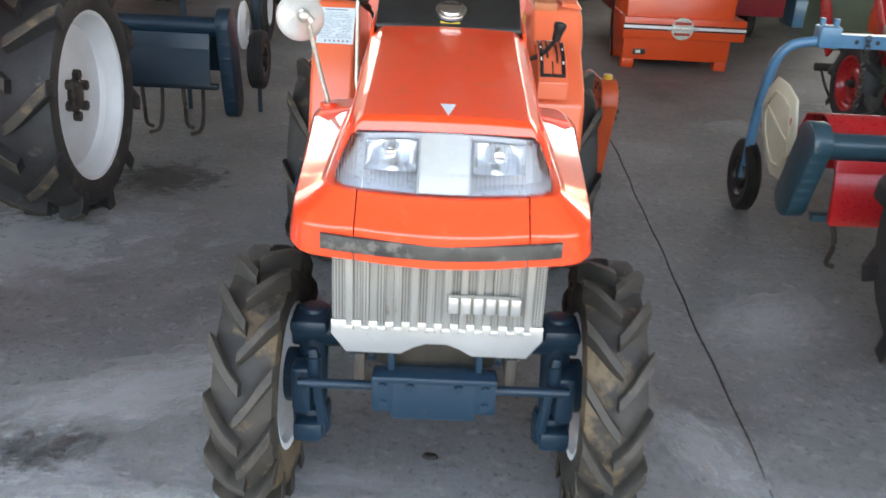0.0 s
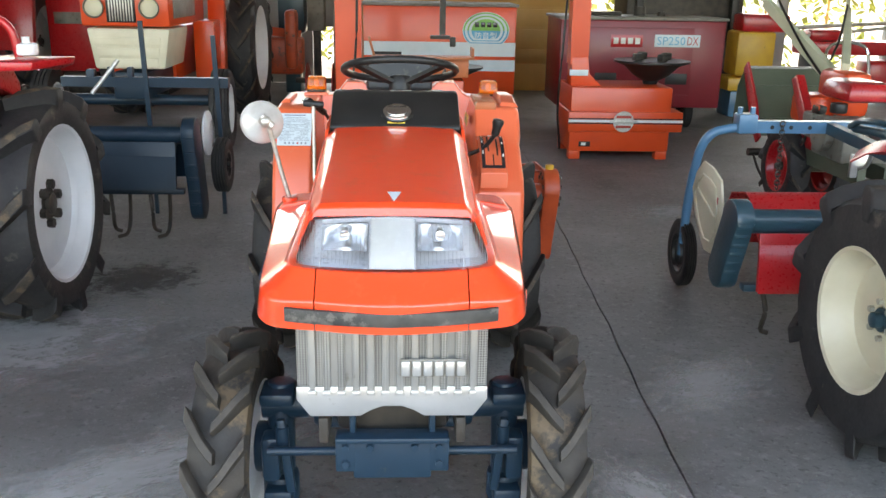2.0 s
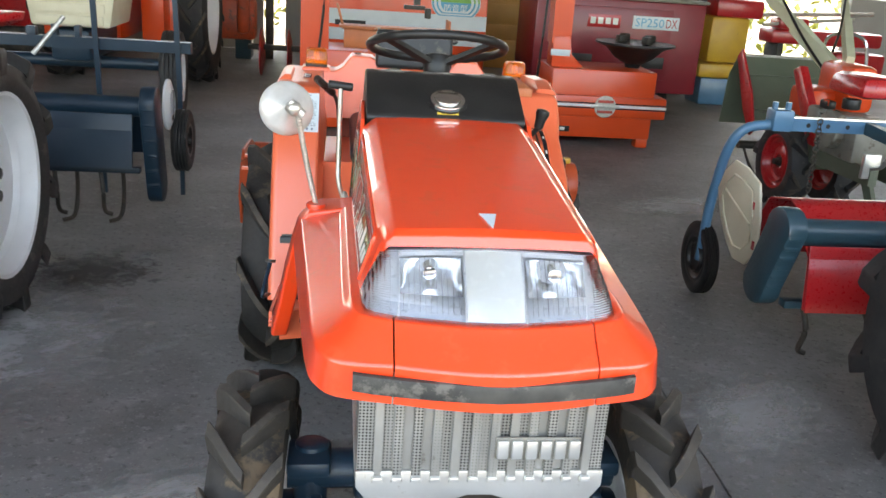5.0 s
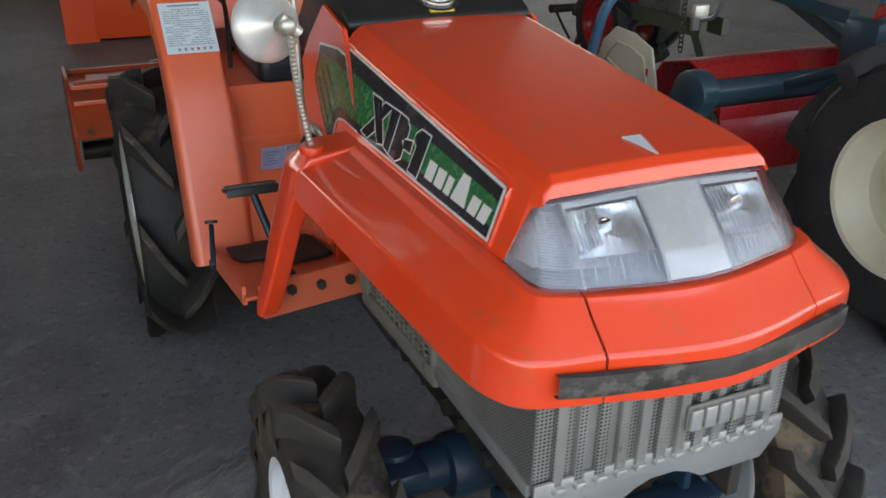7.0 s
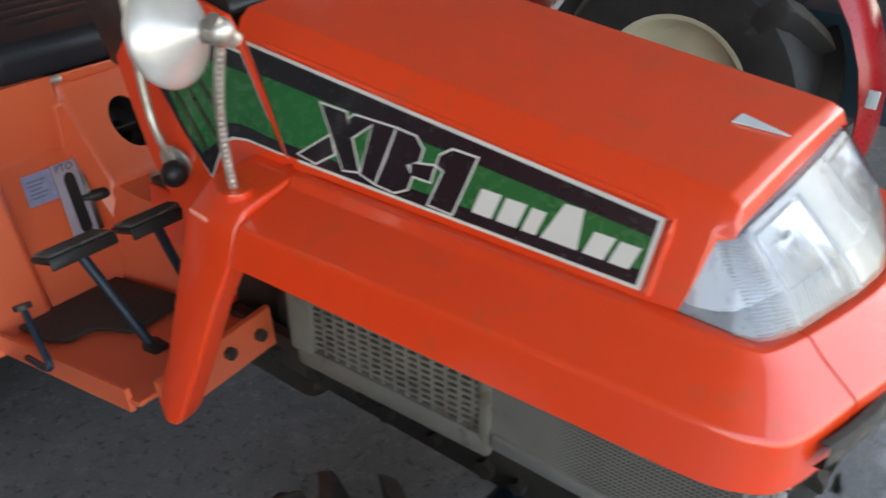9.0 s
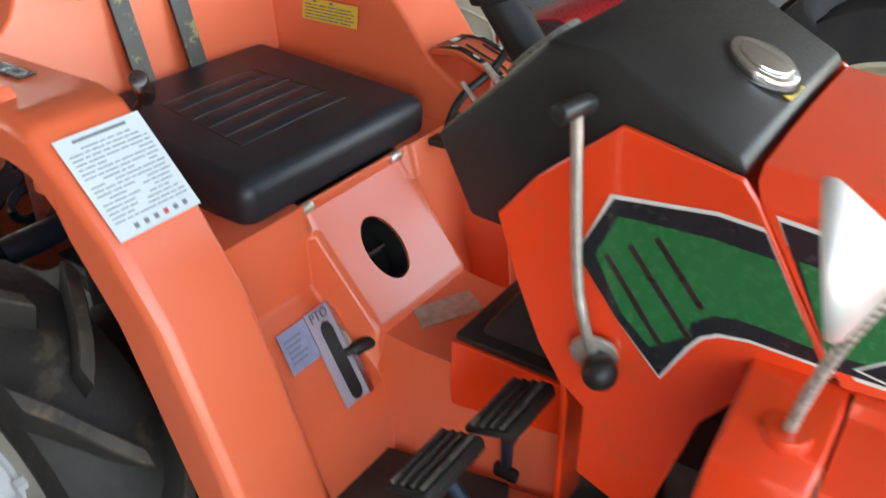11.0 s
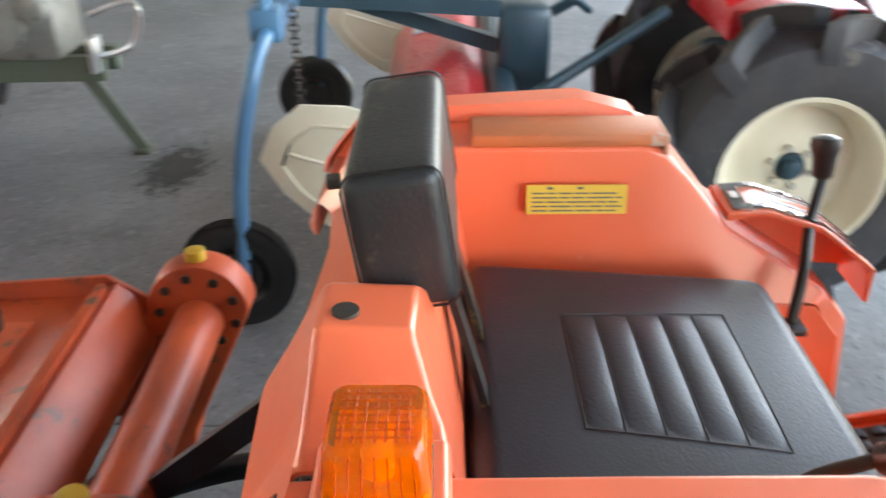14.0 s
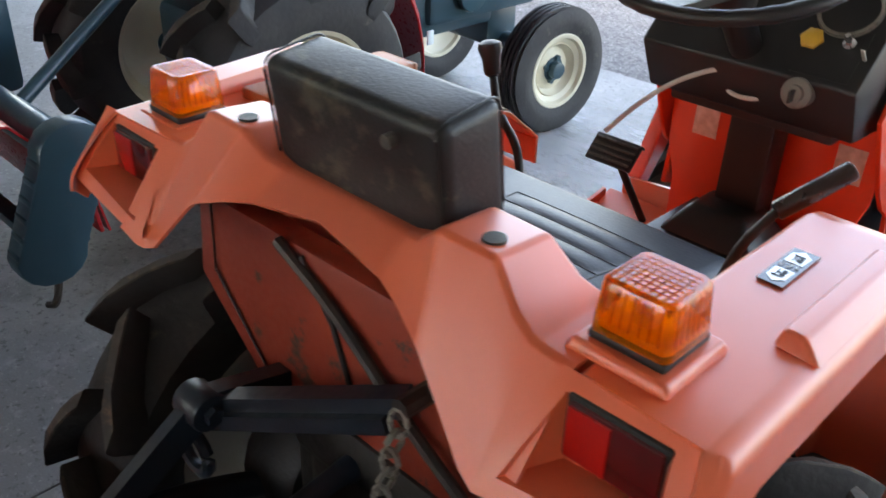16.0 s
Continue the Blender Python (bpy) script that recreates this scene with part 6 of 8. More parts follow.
def R(name, bm, material, parent=None, label="", angle=38):
    if name not in ("depth_beam", "beam_mouth", "beam_slot", "toolbar", "bent_leg", "clamp", "rusty_rod"):
        bmesh.ops.translate(bm, verts=bm.verts, vec=(-0.02, -0.055, 0))
    return part(name, bm, material, parent or rt, label, angle)


sec = [(3.36, 0.46), (3.40, 0.54), (3.43, 0.565), (3.47, 0.555), (3.50, 0.535), (3.72, 0.525), (3.74, 0.535), (3.78, 0.525), (3.93, 0.475), (4.05, 0.36), (4.09, 0.20)]
hoodr = R("tine_cover", thicken(loft([[(x, y, z) for y, z in sec] for x in (-0.62, -0.2, 0.2, 0.74)]), 0.005), M_ROT, None, "scuffed orange sheet steel tine cover")
for x in (-0.62, 0.74):
    R("end_plate", prism([(3.30, 0.42), (3.36, 0.52), (3.45, 0.58), (3.75, 0.56), (3.95, 0.50), (4.08, 0.34), (4.06, 0.18), (3.70, 0.16), (3.36, 0.28)], "x", x - 0.006, x + 0.006, 0.002), M_ROT, hoodr)
for y, z in ((3.455, 0.566), (3.745, 0.541)):
    R("stiffening_rib", beam((-0.60, y, z), (0.72, y, z), 0.020, 0.014, 0.004), M_ROT, hoodr)
R("front_apron", thicken(loft([[(x, y, z) for y, z in ((3.425, 0.553), (3.40, 0.545), (3.31, 0.530), (3.28, 0.520), (3.20, 0.440))] for x in (-0.615, -0.42, -0.215)]), 0.004), M_ROT, hoodr, "rusty front apron of the tine cover")
for y, z in ((3.415, 0.560), (3.292, 0.537)):
    R("worn_rib", beam((-0.61, y, z), (-0.21, y, z), 0.012, 0.012, 0.004), M_FADED, hoodr, "paint-worn pressed rib")
R("round_guard", lathe([(0.0, 0.13), (0.012, 0.135), (0.02, 0.12), (0.02, 0.0)], "x", 28, (0.745, 3.86, 0.40)), M_ROT, hoodr)
for x in (-0.42, -0.12, 0.20, 0.51):
    R("raised_panel", box((x, 3.635, 0.5325), (0.26, 0.14, 0.010), 0.004, (-2, 0, 0)), M_ROT, hoodr)
    R("raised_panel", box((x, 3.845, 0.5075), (0.26, 0.10, 0.010), 0.004, (-17, 0, 0)), M_ROT, hoodr)
R("worn_sacking", thicken(loft([[(-0.30 + 0.09 * i, 3.80 + 0.06 * j, 0.545 - 0.10 * (0.06 * j) / 0.1 * 0.6 + 0.014 * math.sin(i * 1.7 + j)) for j in range(4)] for i in range(6)]), 0.004), M_CREAM, hoodr, "dusty pale cloth on the cover")
bars = [(0.05 + 0.135 * k, 0.18, 0.130 + 0.135 * k, 0.82) for k in range(7)]
PQ = [Vector(p) for p in ((-0.345, 3.494, 0.5375), (-0.105, 3.494, 0.5375), (-0.105, 3.546, 0.5330), (-0.345, 3.546, 0.5330))]
PQ = [p + Vector((0, 0, 0.008)) for p in PQ]
R("maker_plate", sheet(PQ, 0.002), M_DECALBLK, hoodr)
for bar in bars:
    R("maker_block", plate_bars([p + Vector((0, 0, 0.002)) for p in PQ], [bar], 0.001), M_CREAM, hoodr)
R("main_tube", merge(rod((-0.07, 3.27, 0.50), (0.72, 3.27, 0.50), 0.048, 20), rod((0.10, 3.27, 0.50), (0.13, 3.27, 0.50), 0.075, 20, bev=0.006)), M_ROT)
gb = R("gearbox", merge(box((0.03, 3.27, 0.49), (0.25, 0.22, 0.26), 0.05, None, (0.85, 0.85), 3), rod((0.03, 3.10, 0.48), (0.03, 3.20, 0.48), 0.06, 18, bev=0.008)), M_ROT, None, "orange cast gearbox")
R("oil_cap", rod((0.08, 3.262, 0.61), (0.08, 3.262, 0.645), 0.022, 14, bev=0.004), M_YELMACH, gb, "yellow oil filler cap")
case = []
for k in range(17):
    a = math.pi * k / 16
    case.append((3.27 + 0.10 * math.cos(a), 0.52 + 0.10 * math.sin(a)))
for k in range(17):
    a = math.pi + math.pi * k / 16
    case.append((3.42 + 0.085 * math.cos(a) - 0.02, 0.22 + 0.085 * math.sin(a)))
cc = R("chain_case", prism(case, "x", 0.70, 0.775, 0.008), M_ROT, None, "orange cast chain case with a ring of bolts")
for k in range(9):
    a = 2 * math.pi * k / 9
    R("bolt", rod((0.695, 3.27 + 0.075 * math.cos(a), 0.52 + 0.075 * math.sin(a)), (0.785, 3.27 + 0.075 * math.cos(a), 0.52 + 0.075 * math.sin(a)), 0.010, 6), M_STEEL, cc)
R("oil_cap", rod((0.735, 3.27, 0.615), (0.735, 3.27, 0.64), 0.02, 14, bev=0.004), M_YELMACH, cc, "yellow oil filler cap")
for k in range(6):
    x = -0.45 + 0.21 * k
    R("tine", tube(bend([(x, 3.62, 0.25), (x, 3.55, 0.14), (x + 0.05, 3.50, 0.03)]), [0.012] * 9, 6), M_STEEL)
R("tine_shaft", rod((-0.6, 3.64, 0.26), (0.72, 3.64, 0.26), 0.035, 14), M_STEEL)
# mast, toolbar, depth crank
mast = R("depth_beam", beam((0.010, 3.295, 0.686), (0.0, 3.98, 0.800), 0.070, 0.066, 0.005), M_OILSHADENAVY, None, "dark blue hollow square beam")
R("beam_mouth", beam((0.010, 3.292, 0.6855), (0.010, 3.30, 0.687), 0.056, 0.052, 0.0), M_STEEL, mast)
R("beam_slot", beam((0.007, 3.42, 0.7400), (0.006, 3.53, 0.7583), 0.030, 0.006, 0.0), M_BLACK, mast)
crank = R("depth_crank", tube(bend([(0.010, 3.485, 0.70), (0.012, 3.450, 0.80), (0.014, 3.432, 0.848), (0.06, 3.385, 0.852), (0.115, 3.340, 0.852)]), 0.0075, 10), M_STEEL, None, "bare steel crank with a black knob")
R("knob", merge(rod((0.115, 3.338, 0.845), (0.115, 3.338, 0.87), 0.011, 10), lathe([(0, 0.010), (0.004, 0.030), (0.020, 0.031), (0.028, 0.020), (0.028, 0)], "z", 14, (0.115, 3.338, 0.864))), M_BLACK, crank)
tb = R("toolbar", beam((-0.34, 3.79, 0.872), (0.485, 3.79, 0.835), 0.045, 0.045, 0.005), M_NAVY, None, "dark blue square toolbar")
R("toolbar", beam((-0.09, 3.62, 0.808), (0.12, 3.62, 0.802), 0.04, 0.04, 0.005), M_NAVY)
R("bent_leg", tube(bend([(0.34, 3.79, 0.82), (0.43, 3.83, 0.79), (0.485, 3.86, 0.70), (0.488, 3.86, 0.50)]), 0.022, 12), M_NAVY)
for x, y in ((-0.13, 3.70), (0.11, 3.70)):
    R("clamp", merge(box((x, y + 0.06, 0.84), (0.05, 0.07, 0.07), 0.008), rod((x, y + 0.02, 0.79), (x, y + 0.02, 0.89), 0.018, 10)), M_NAVY, tb)
    R("rusty_rod", rod((x - 0.09, y, 0.68), (x + 0.13, y, 1.03), 0.008, 8), M_STEEL, tb, "rusty steel rod")

# hitch under the orange tractor
T("lift_housing", prism([(0.335, 0.925), (0.352, 0.79), (0.20, 0.655), (0.05, 0.62), (-0.25, 0.62), (-0.25, 0.935)], "y", 2.76, 2.80, 0.008), M_DKRED, None, "dark red-brown hitch housing")
T("housing_seam", tube([(0.300, 2.803, 0.92), (0.305, 2.803, 0.815), (0.165, 2.803, 0.672)], 0.0022, 6), M_BLACK)
T("housing_seam", tube([(0.11, 2.803, 0.92), (0.055, 2.803, 0.85), (0.02, 2.803, 0.76), (0.03, 2.803, 0.64)], 0.004, 6), M_BLACK)
T("housing_brace", tube(bend([(0.15, 2.806, 0.925), (0.04, 2.81, 0.88), (-0.08, 2.815, 0.80), (-0.20, 2.82, 0.74)]), 0.008, 8), M_STEEL)
for s in (-1, 1):
    T("lower_link", merge(tube(bend([(s * 0.22, 2.62, 0.38), (s * 0.34, 2.86, 0.42), (s * 0.34, 3.05, 0.45), (s * 0.22, 3.26, 0.47)]), 0.022, 10), rod((s * 0.19, 3.26, 0.47), (s * 0.25, 3.26, 0.47), 0.034, 14, bev=0.004)), M_OILSHADENAVY, None, "dark blue lower hitch link")
    arm = T("lift_arm", merge(beam((s * 0.168, 2.915, 0.735), (s * 0.235, 3.25, 0.425), 0.020, 0.040, 0.005), rod((s * 0.145, 2.92, 0.73), (s * 0.195, 2.92, 0.73), 0.026, 16, bev=0.004), beam((s * 0.16, 2.72, 0.69), (s * 0.166, 2.925, 0.732), 0.026, 0.045, 0.006)), M_OILSHADENAVY, None, "dark blue bent lift arm and rod")
    T("eye_ring", tube([(s * 0.190 + 0.030 * math.cos(2 * math.pi * k / 16), 2.925, 0.645 + 0.030 * math.sin(2 * math.pi * k / 16)) for k in range(16)], 0.009, 8, closed=True), M_OILSHADENAVY, arm)
    T("pivot_nut", merge(rod((s * 0.135, 2.92, 0.73), (s * 0.205, 2.92, 0.73), 0.012, 6)), M_OILSHADENAVY, arm)
T("lift_bar", merge(beam((0.215, 2.912, 0.702), (-0.09, 2.818, 0.836), 0.028, 0.026, 0.009), beam((0.20, 2.926, 0.690), (-0.08, 2.840, 0.812), 0.014, 0.020, 0.004)), M_OILSHADENAVY, None, "dark blue lift cross bar")
T("rear_gearcase", merge(box((0.0, 2.66, 0.50), (0.44, 0.20, 0.36), 0.03), rod((0.0, 2.74, 0.46), (0.0, 2.84, 0.46), 0.06, 16, bev=0.008), box((0.0, 2.77, 0.66), (0.30, 0.08, 0.10), 0.02)), M_GEAR)
T("valve_block", merge(box((-0.06, 2.86, 0.60), (0.16, 0.09, 0.12), 0.02), rod((0.06, 2.86, 0.56), (0.06, 2.92, 0.56), 0.045, 18, bev=0.008), rod((-0.10, 2.88, 0.62), (-0.10, 2.93, 0.62), 0.022, 12, bev=0.004)), M_GEAR, None, "dark cast valve block")
# Drums added to keep the gap between gearcase and wheel dark.
for s in (-1, 1):
    T("dark_gap_drum", rod((s * 0.21, 2.63, 0.40), (s * 0.34, 2.63, 0.40), 0.15, 22, bev=0.012), M_GEAR)
T("cross_shaft", rod((-0.36, 2.72, 0.69), (0.36, 2.72, 0.69), 0.024, 14), M_OILSHADENAVY)
T("top_link", rod((0.02, 2.80, 0.66), (0.0, 3.22, 0.62), 0.018, 12), M_OILSHADENAVY)
T("drive_guard", merge(rod((-0.02, 2.78, 0.42), (-0.05, 3.15, 0.48), 0.05, 16)), M_GEAR)


def chain(a, b, parent, material, n, r=0.010, w=0.0028):
    a, b = Vector(a), Vector(b)
    d = (b - a) / n
    for k in range(n):
        c = a + d * (k + 0.5)
        u = d.normalized()
        s = u.cross(Vector((1, 0, 0) if k % 2 else (0, 1, 0))).normalized()
        pts = [c + u * (d.length * 0.62) * math.cos(t) + s * r * math.sin(t) for t in [2 * math.pi * i / 10 for i in range(10)]]
        part("link", tube(pts, w, 6, closed=True), material, parent)


ch = T("check_chain", rod((-0.13, 2.82, 0.88), (-0.13, 2.87, 0.88), 0.012, 8), M_STEEL, None, "rusty check chain")
chain((-0.13, 2.868, 0.875), (-0.09, 2.90, 0.56), ch, M_GREYPLA, 12, 0.012, 0.0035)


# ---- neighbouring tractor on the west side ----
wa = thing("red_tractor", (-1.95, 2.6, 0), label="red farm tractor with a huge white-rimmed lugged wheel", category="tractor")
wheel(wa, (0.375, 0.37, 0.50), 0.515, 0.30, 0.335, 1, [M_RUBBER, M_LUGTOP], M_WHITE, lugs=20, lug_h=0.055, lug_w=0.055, dish=0.035, lean=0.30, hub_mat=M_STEEL, bolts=6, bolt_r=0.085, hub_r=0.048, hub_len=0.035, bolt_size=0.022)
fen = []
for k in range(9):
    a = radians(72 + k * 7)
    fen.append([(0.05, 0.32 + 0.60 * math.cos(a), 0.50 + 0.62 * math.sin(a)), (0.36, 0.32 + 0.62 * math.cos(a), 0.51 + 0.63 * math.sin(a)), (0.40, 0.32 + 0.60 * math.cos(a), 0.49 + 0.60 * math.sin(a))])
part("fender", thicken(loft(fen), 0.006), M_RED, wa, "red curved steel fender", 60)
part("body", merge(box((0, -0.2, 0.62), (0.36, 1.5, 0.40), 0.05), box((0, -0.55, 0.98), (0.44, 1.1, 0.36), 0.06, None, (0.85, 0.96))), M_RED, wa)
wheel(wa, (-0.375, 0.37, 0.50), 0.515, 0.30, 0.335, -1, [M_RUBBER, M_LUGTOP], M_WHITE, lugs=20, lug_h=0.055, lug_w=0.055, dish=0.035, lean=0.30, hub_mat=M_STEEL, bolts=6, bolt_r=0.085, hub_r=0.048, hub_len=0.035, bolt_size=0.022)
for s in (-1, 1):
    wheel(wa, (s * 0.42, -1.05, 0.31), 0.315, 0.16, 0.18, s, M_RUBBER, M_WHITE, ribbed=True, hub_mat=M_NAVY)
part("front_axle", merge(rod((-0.40, -1.05, 0.33), (0.40, -1.05, 0.33), 0.04, 14), box((0, -1.0, 0.42), (0.2, 0.3, 0.2), 0.03)), M_NAVY, wa)
part("cap", merge(rod((0.50, 0.15, 1.155), (0.50, 0.15, 1.20), 0.045, 20, bev=0.008), rod((0.50, 0.15, 1.20), (0.50, 0.15, 1.225), 0.015, 12)), M_WHITE, wa, "white round filler cap")
part("hand_rail", tube(bend([(0.22, 0.12, 1.08), (0.24, 0.12, 1.30), (0.46, 0.12, 1.30), (0.48, 0.13, 1.12)]), 0.016, 10), M_RED, wa)
part("tail_deck", bevel_all(loft([[(-0.20, y, z + 0.0), (0.40, y, z), (0.40, y, z - d), (-0.20, y, z - d)] for y, z, d in ((-0.30, 1.14, 0.12), (0.05, 1.155, 0.12), (0.15, 1.15, 0.13), (0.24, 1.10, 0.12), (0.30, 1.03, 0.05))], close=True, caps=True), 0.012, 3), M_RED, wa, "red rear deck panel")
part("deck_lip", bevel_all(loft([[(0.40, y, 1.15), (x, y, z), (x - 0.01, y, z - 0.03), (0.40, y, 1.11)] for y, x, z in ((-0.10, 0.62, 1.15), (0.10, 0.68, 1.155), (0.17, 0.68, 1.15), (0.21, 0.60, 1.12))], close=True, caps=True), 0.006, 2), M_RED, wa)

# ---- dark blue rotary tiller behind it ----
def tiller(name, at, label, hood_mat, frame_mat, width, side, k=1.0, cover=None, plate=(0.33, 0.58), foot=0.21):
    """A rotary tiller whose chain case is at its side end (+1: +x); k scales the heights."""
    th = thing(name, at, label=label, category="tiller")
    w = width / 2
    cover = cover or ((-0.10, 0.32), (-0.06, 0.50), (-0.02, 0.56), (0.10, 0.58), (0.25, 0.52), (0.36, 0.30))
    part("frame_tube", rod((-w, 0.0, 0.66 * k), (w, 0.0, 0.66 * k), 0.050, 18), frame_mat, th)
    part("tine_cover", thicken(loft([[(x, y, z) for y, z in cover] for x in (-w + 0.06, 0, w - 0.06)]), 0.006), hood_mat, th)
    part("front_plate", box((0, -0.06, (plate[0] + plate[1]) / 2), (2 * w - 0.12, 0.012, plate[1] - plate[0]), 0.003, (-8, 0, 0)), hood_mat, th)
    poly = []
    for i in range(9):
        a = math.pi * i / 8
        poly.append((0.0 + 0.09 * math.cos(a), (0.67 + 0.10 * math.sin(a)) * k))
    for i in range(9):
        a = math.pi + math.pi * i / 8
        poly.append((0.10 + 0.09 * math.cos(a), (foot + 0.10 * math.sin(a)) * k))
    c = part("chain_case", prism(poly, "x", side * (w - 0.02), side * (w + 0.055), 0.01), frame_mat, th)
    for i in range(6):
        for sy in (-1, 1):
            z = (foot + 0.02 + (0.64 - foot) / 5 * i) * k
            y = 0.10 - 0.10 * (z / k - foot) / (0.67 - foot) + sy * 0.085
            part("bolt_lug", box((side * (w + 0.02), y, z), (0.060, 0.014, 0.022), 0.005), frame_mat, c)
    part("bottom_bar", box((0, 0.05, 0.30 * k), (2 * w - 0.1, 0.05, 0.03), 0.004), frame_mat, th)
    for i in range(6):
        x = -w + 0.14 + i * (2 * w - 0.28) / 5
        f = 1 if i % 2 else -1
        part("tine", tube(bend([(x, 0.06, 0.30 * k), (x + 0.02, -0.02 * f, 0.18 * k), (x + 0.01, -0.05 * f, 0.05), (x - 0.05 * f, -0.06 * f, 0.035)]), 0.011, 7), M_STEEL, th)
    return th


na = tiller("rotary_tiller", (-1.60, 4.1, 0), "dark blue rotary tiller with hanging curved tines", M_NAVY, M_NAVY, 0.84, 1, 0.925)
part("side_disc", lathe([(0.0, 0.0), (0.02, 0.08), (0.0, 0.13), (0.012, 0.132), (0.03, 0.08)], "x", 26, (0.47, 0.26, 0.58)), M_WHITE, na, "white side disc")
wheel(na, (0.52, 0.42, 0.36), 0.17, 0.09, 0.08, 1, M_RUBBER, M_BLACK, ribbed=True, bolts=0, hub_r=0.02)
fr = thing("toolbar_frame", (-1.48, 4.75, 0), label="dark blue ridger toolbar frame with upright flat bars", category="implement")
part("cross_tube", merge(beam((-0.60, 0, 0.83), (0.42, 0, 0.83), 0.06, 0.06, 0.006), box((-0.30, 0.0, 0.88), (0.03, 0.05, 0.08), 0.004), box((-0.18, 0.0, 0.88), (0.03, 0.05, 0.08), 0.004), box((-0.42, 0.0, 0.86), (0.05, 0.05, 0.09), 0.004)), M_NAVY, fr)
for x, z0, z1 in ((-0.07, 0.50, 1.20), (0.36, 0.60, 1.12)):
    part("upright_bar", beam((x, -0.05, z0), (x - 0.015, -0.05, z1), 0.028, 0.018, 0.003, up=(0, 1, 0)), M_NAVY, fr)
    part("foot", beam((x, -0.05, 0.0), (x, -0.05, z0 + 0.02), 0.024, 0.016, 0.003, up=(0, 1, 0)), M_NAVY, fr)
part("strut", rod((-0.36, -0.2, 0.78), (-0.22, -0.1, 0.97), 0.013, 8), M_GALV, fr)

# ---- orange tractor with a cream grille further back ----
tb = thing("orange_tractor", (-2.32, 7.05, 0), label="older orange tractor with a cream slatted grille and round lamps", category="tractor")
part("grille_shell", prism([(-0.34, 1.03), (-0.29, 0.69), (0.30, 0.69), (0.36, 1.03)], "y", -0.12, 0.55, 0.02), M_CREAM, tb, "cream pressed lower grille")
for k in range(3):
    part("grille_rib", box((0, -0.125, 0.74 + 0.09 * k), (0.50 + 0.03 * k, 0.014, 0.072), 0.006), M_CREAM, tb)
part("hood", prism([(-0.37, 1.045), (-0.37, 1.34), (-0.25, 1.43), (0.25, 1.43), (0.37, 1.34), (0.37, 1.045)], "y", -0.14, 1.2, 0.02), M_ORED, tb)
part("dark_grille", box((-0.03, -0.145, 1.22), (0.24, 0.02, 0.28), 0.006), M_BLACK, tb)
for k in range(9):
    part("grille_bar", box((-0.12 + 0.0235 * k, -0.158, 1.21), (0.010, 0.010, 0.24), 0.002), M_GALV, tb)
for x in (-0.25, 0.21):
    l = part("lamp_bezel", lathe([(-0.165, 0.088), (-0.175, 0.080), (-0.150, 0.074), (-0.140, 0.0)], "y", 24, (x, 0, 1.20)), M_GREYPLA, tb)
    part("lamp_glass", lathe([(-0.168, 0.0), (-0.164, 0.05), (-0.150, 0.074)], "y", 24, (x, 0, 1.20)), M_CREAM, l, "yellowed round headlamp glass")
part("side_panel", box((0.372, 0.4, 1.20), (0.01, 0.8, 0.18), 0.004), M_GREYPLA, tb)
part("front_axle", merge(rod((-0.72, 0.12, 0.40), (0.72, 0.12, 0.40), 0.05, 14), box((0, 0.3, 0.55), (0.3, 0.9, 0.24), 0.03)), M_NAVY, tb)
wheel(tb, (0.75, 0.0, 0.345), 0.35, 0.17, 0.20, 1, M_RUBBER, M_WHITE, ribbed=True, hub_mat=M_NAVY, steer=4)
wheel(tb, (-0.75, 0.0, 0.345), 0.35, 0.17, 0.20, -1, M_RUBBER, M_WHITE, ribbed=True, hub_mat=M_NAVY, steer=4)
part("chassis", box((0, 1.6, 0.75), (0.36, 1.7, 0.5), 0.04), M_ORED, tb)
for s in (-1, 1):
    wheel(tb, (s * 0.66, 2.1, 0.72), 0.74, 0.30, 0.44, s, [M_RUBBER, M_LUGTOP], M_WHITE, lugs=30, lug_h=0.045, lug_w=0.05, dish=0.0)
    part("step_panel", box((s * 0.42, 1.15, 0.78), (0.20, 0.5, 0.55), 0.02), M_ORED, tb)
    part("fender", prism([(1.15, 0.55), (1.25, 1.25), (1.45, 1.55), (1.9, 1.62), (2.6, 1.5), (2.6, 1.42), (1.9, 1.54), (1.5, 1.47), (1.35, 1.2), (1.3, 0.55)], "x", s * 0.40, s * 0.56, 0.01), M_ORED, tb)
rb = thing("rear_tiller", (-1.95, 10.3, 0), label="orange rear tiller with red disc blades far back", category="tiller")
part("case", merge(box((0.3, 0, 0.55), (0.9, 0.3, 0.45), 0.05), box((0.62, -0.1, 0.75), (0.14, 0.3, 0.7), 0.05), beam((-0.3, -0.6, 0.95), (0.7, 0.0, 0.80), 0.1, 0.1, 0.02)), M_ROT, rb)
for x in (0.85, 1.15, 1.40):
    part("disc_blade", lathe([(0, 0.0), (0.03, 0.14), (0, 0.26), (0.01, 0.26), (0.04, 0.14), (0.012, 0.0)], "x", 24, (x, -0.6, 0.26)), M_RED, rb)
part("bracket", box((1.0, -0.5, 0.30), (0.6, 0.06, 0.06), 0.01), M_STEEL, rb)

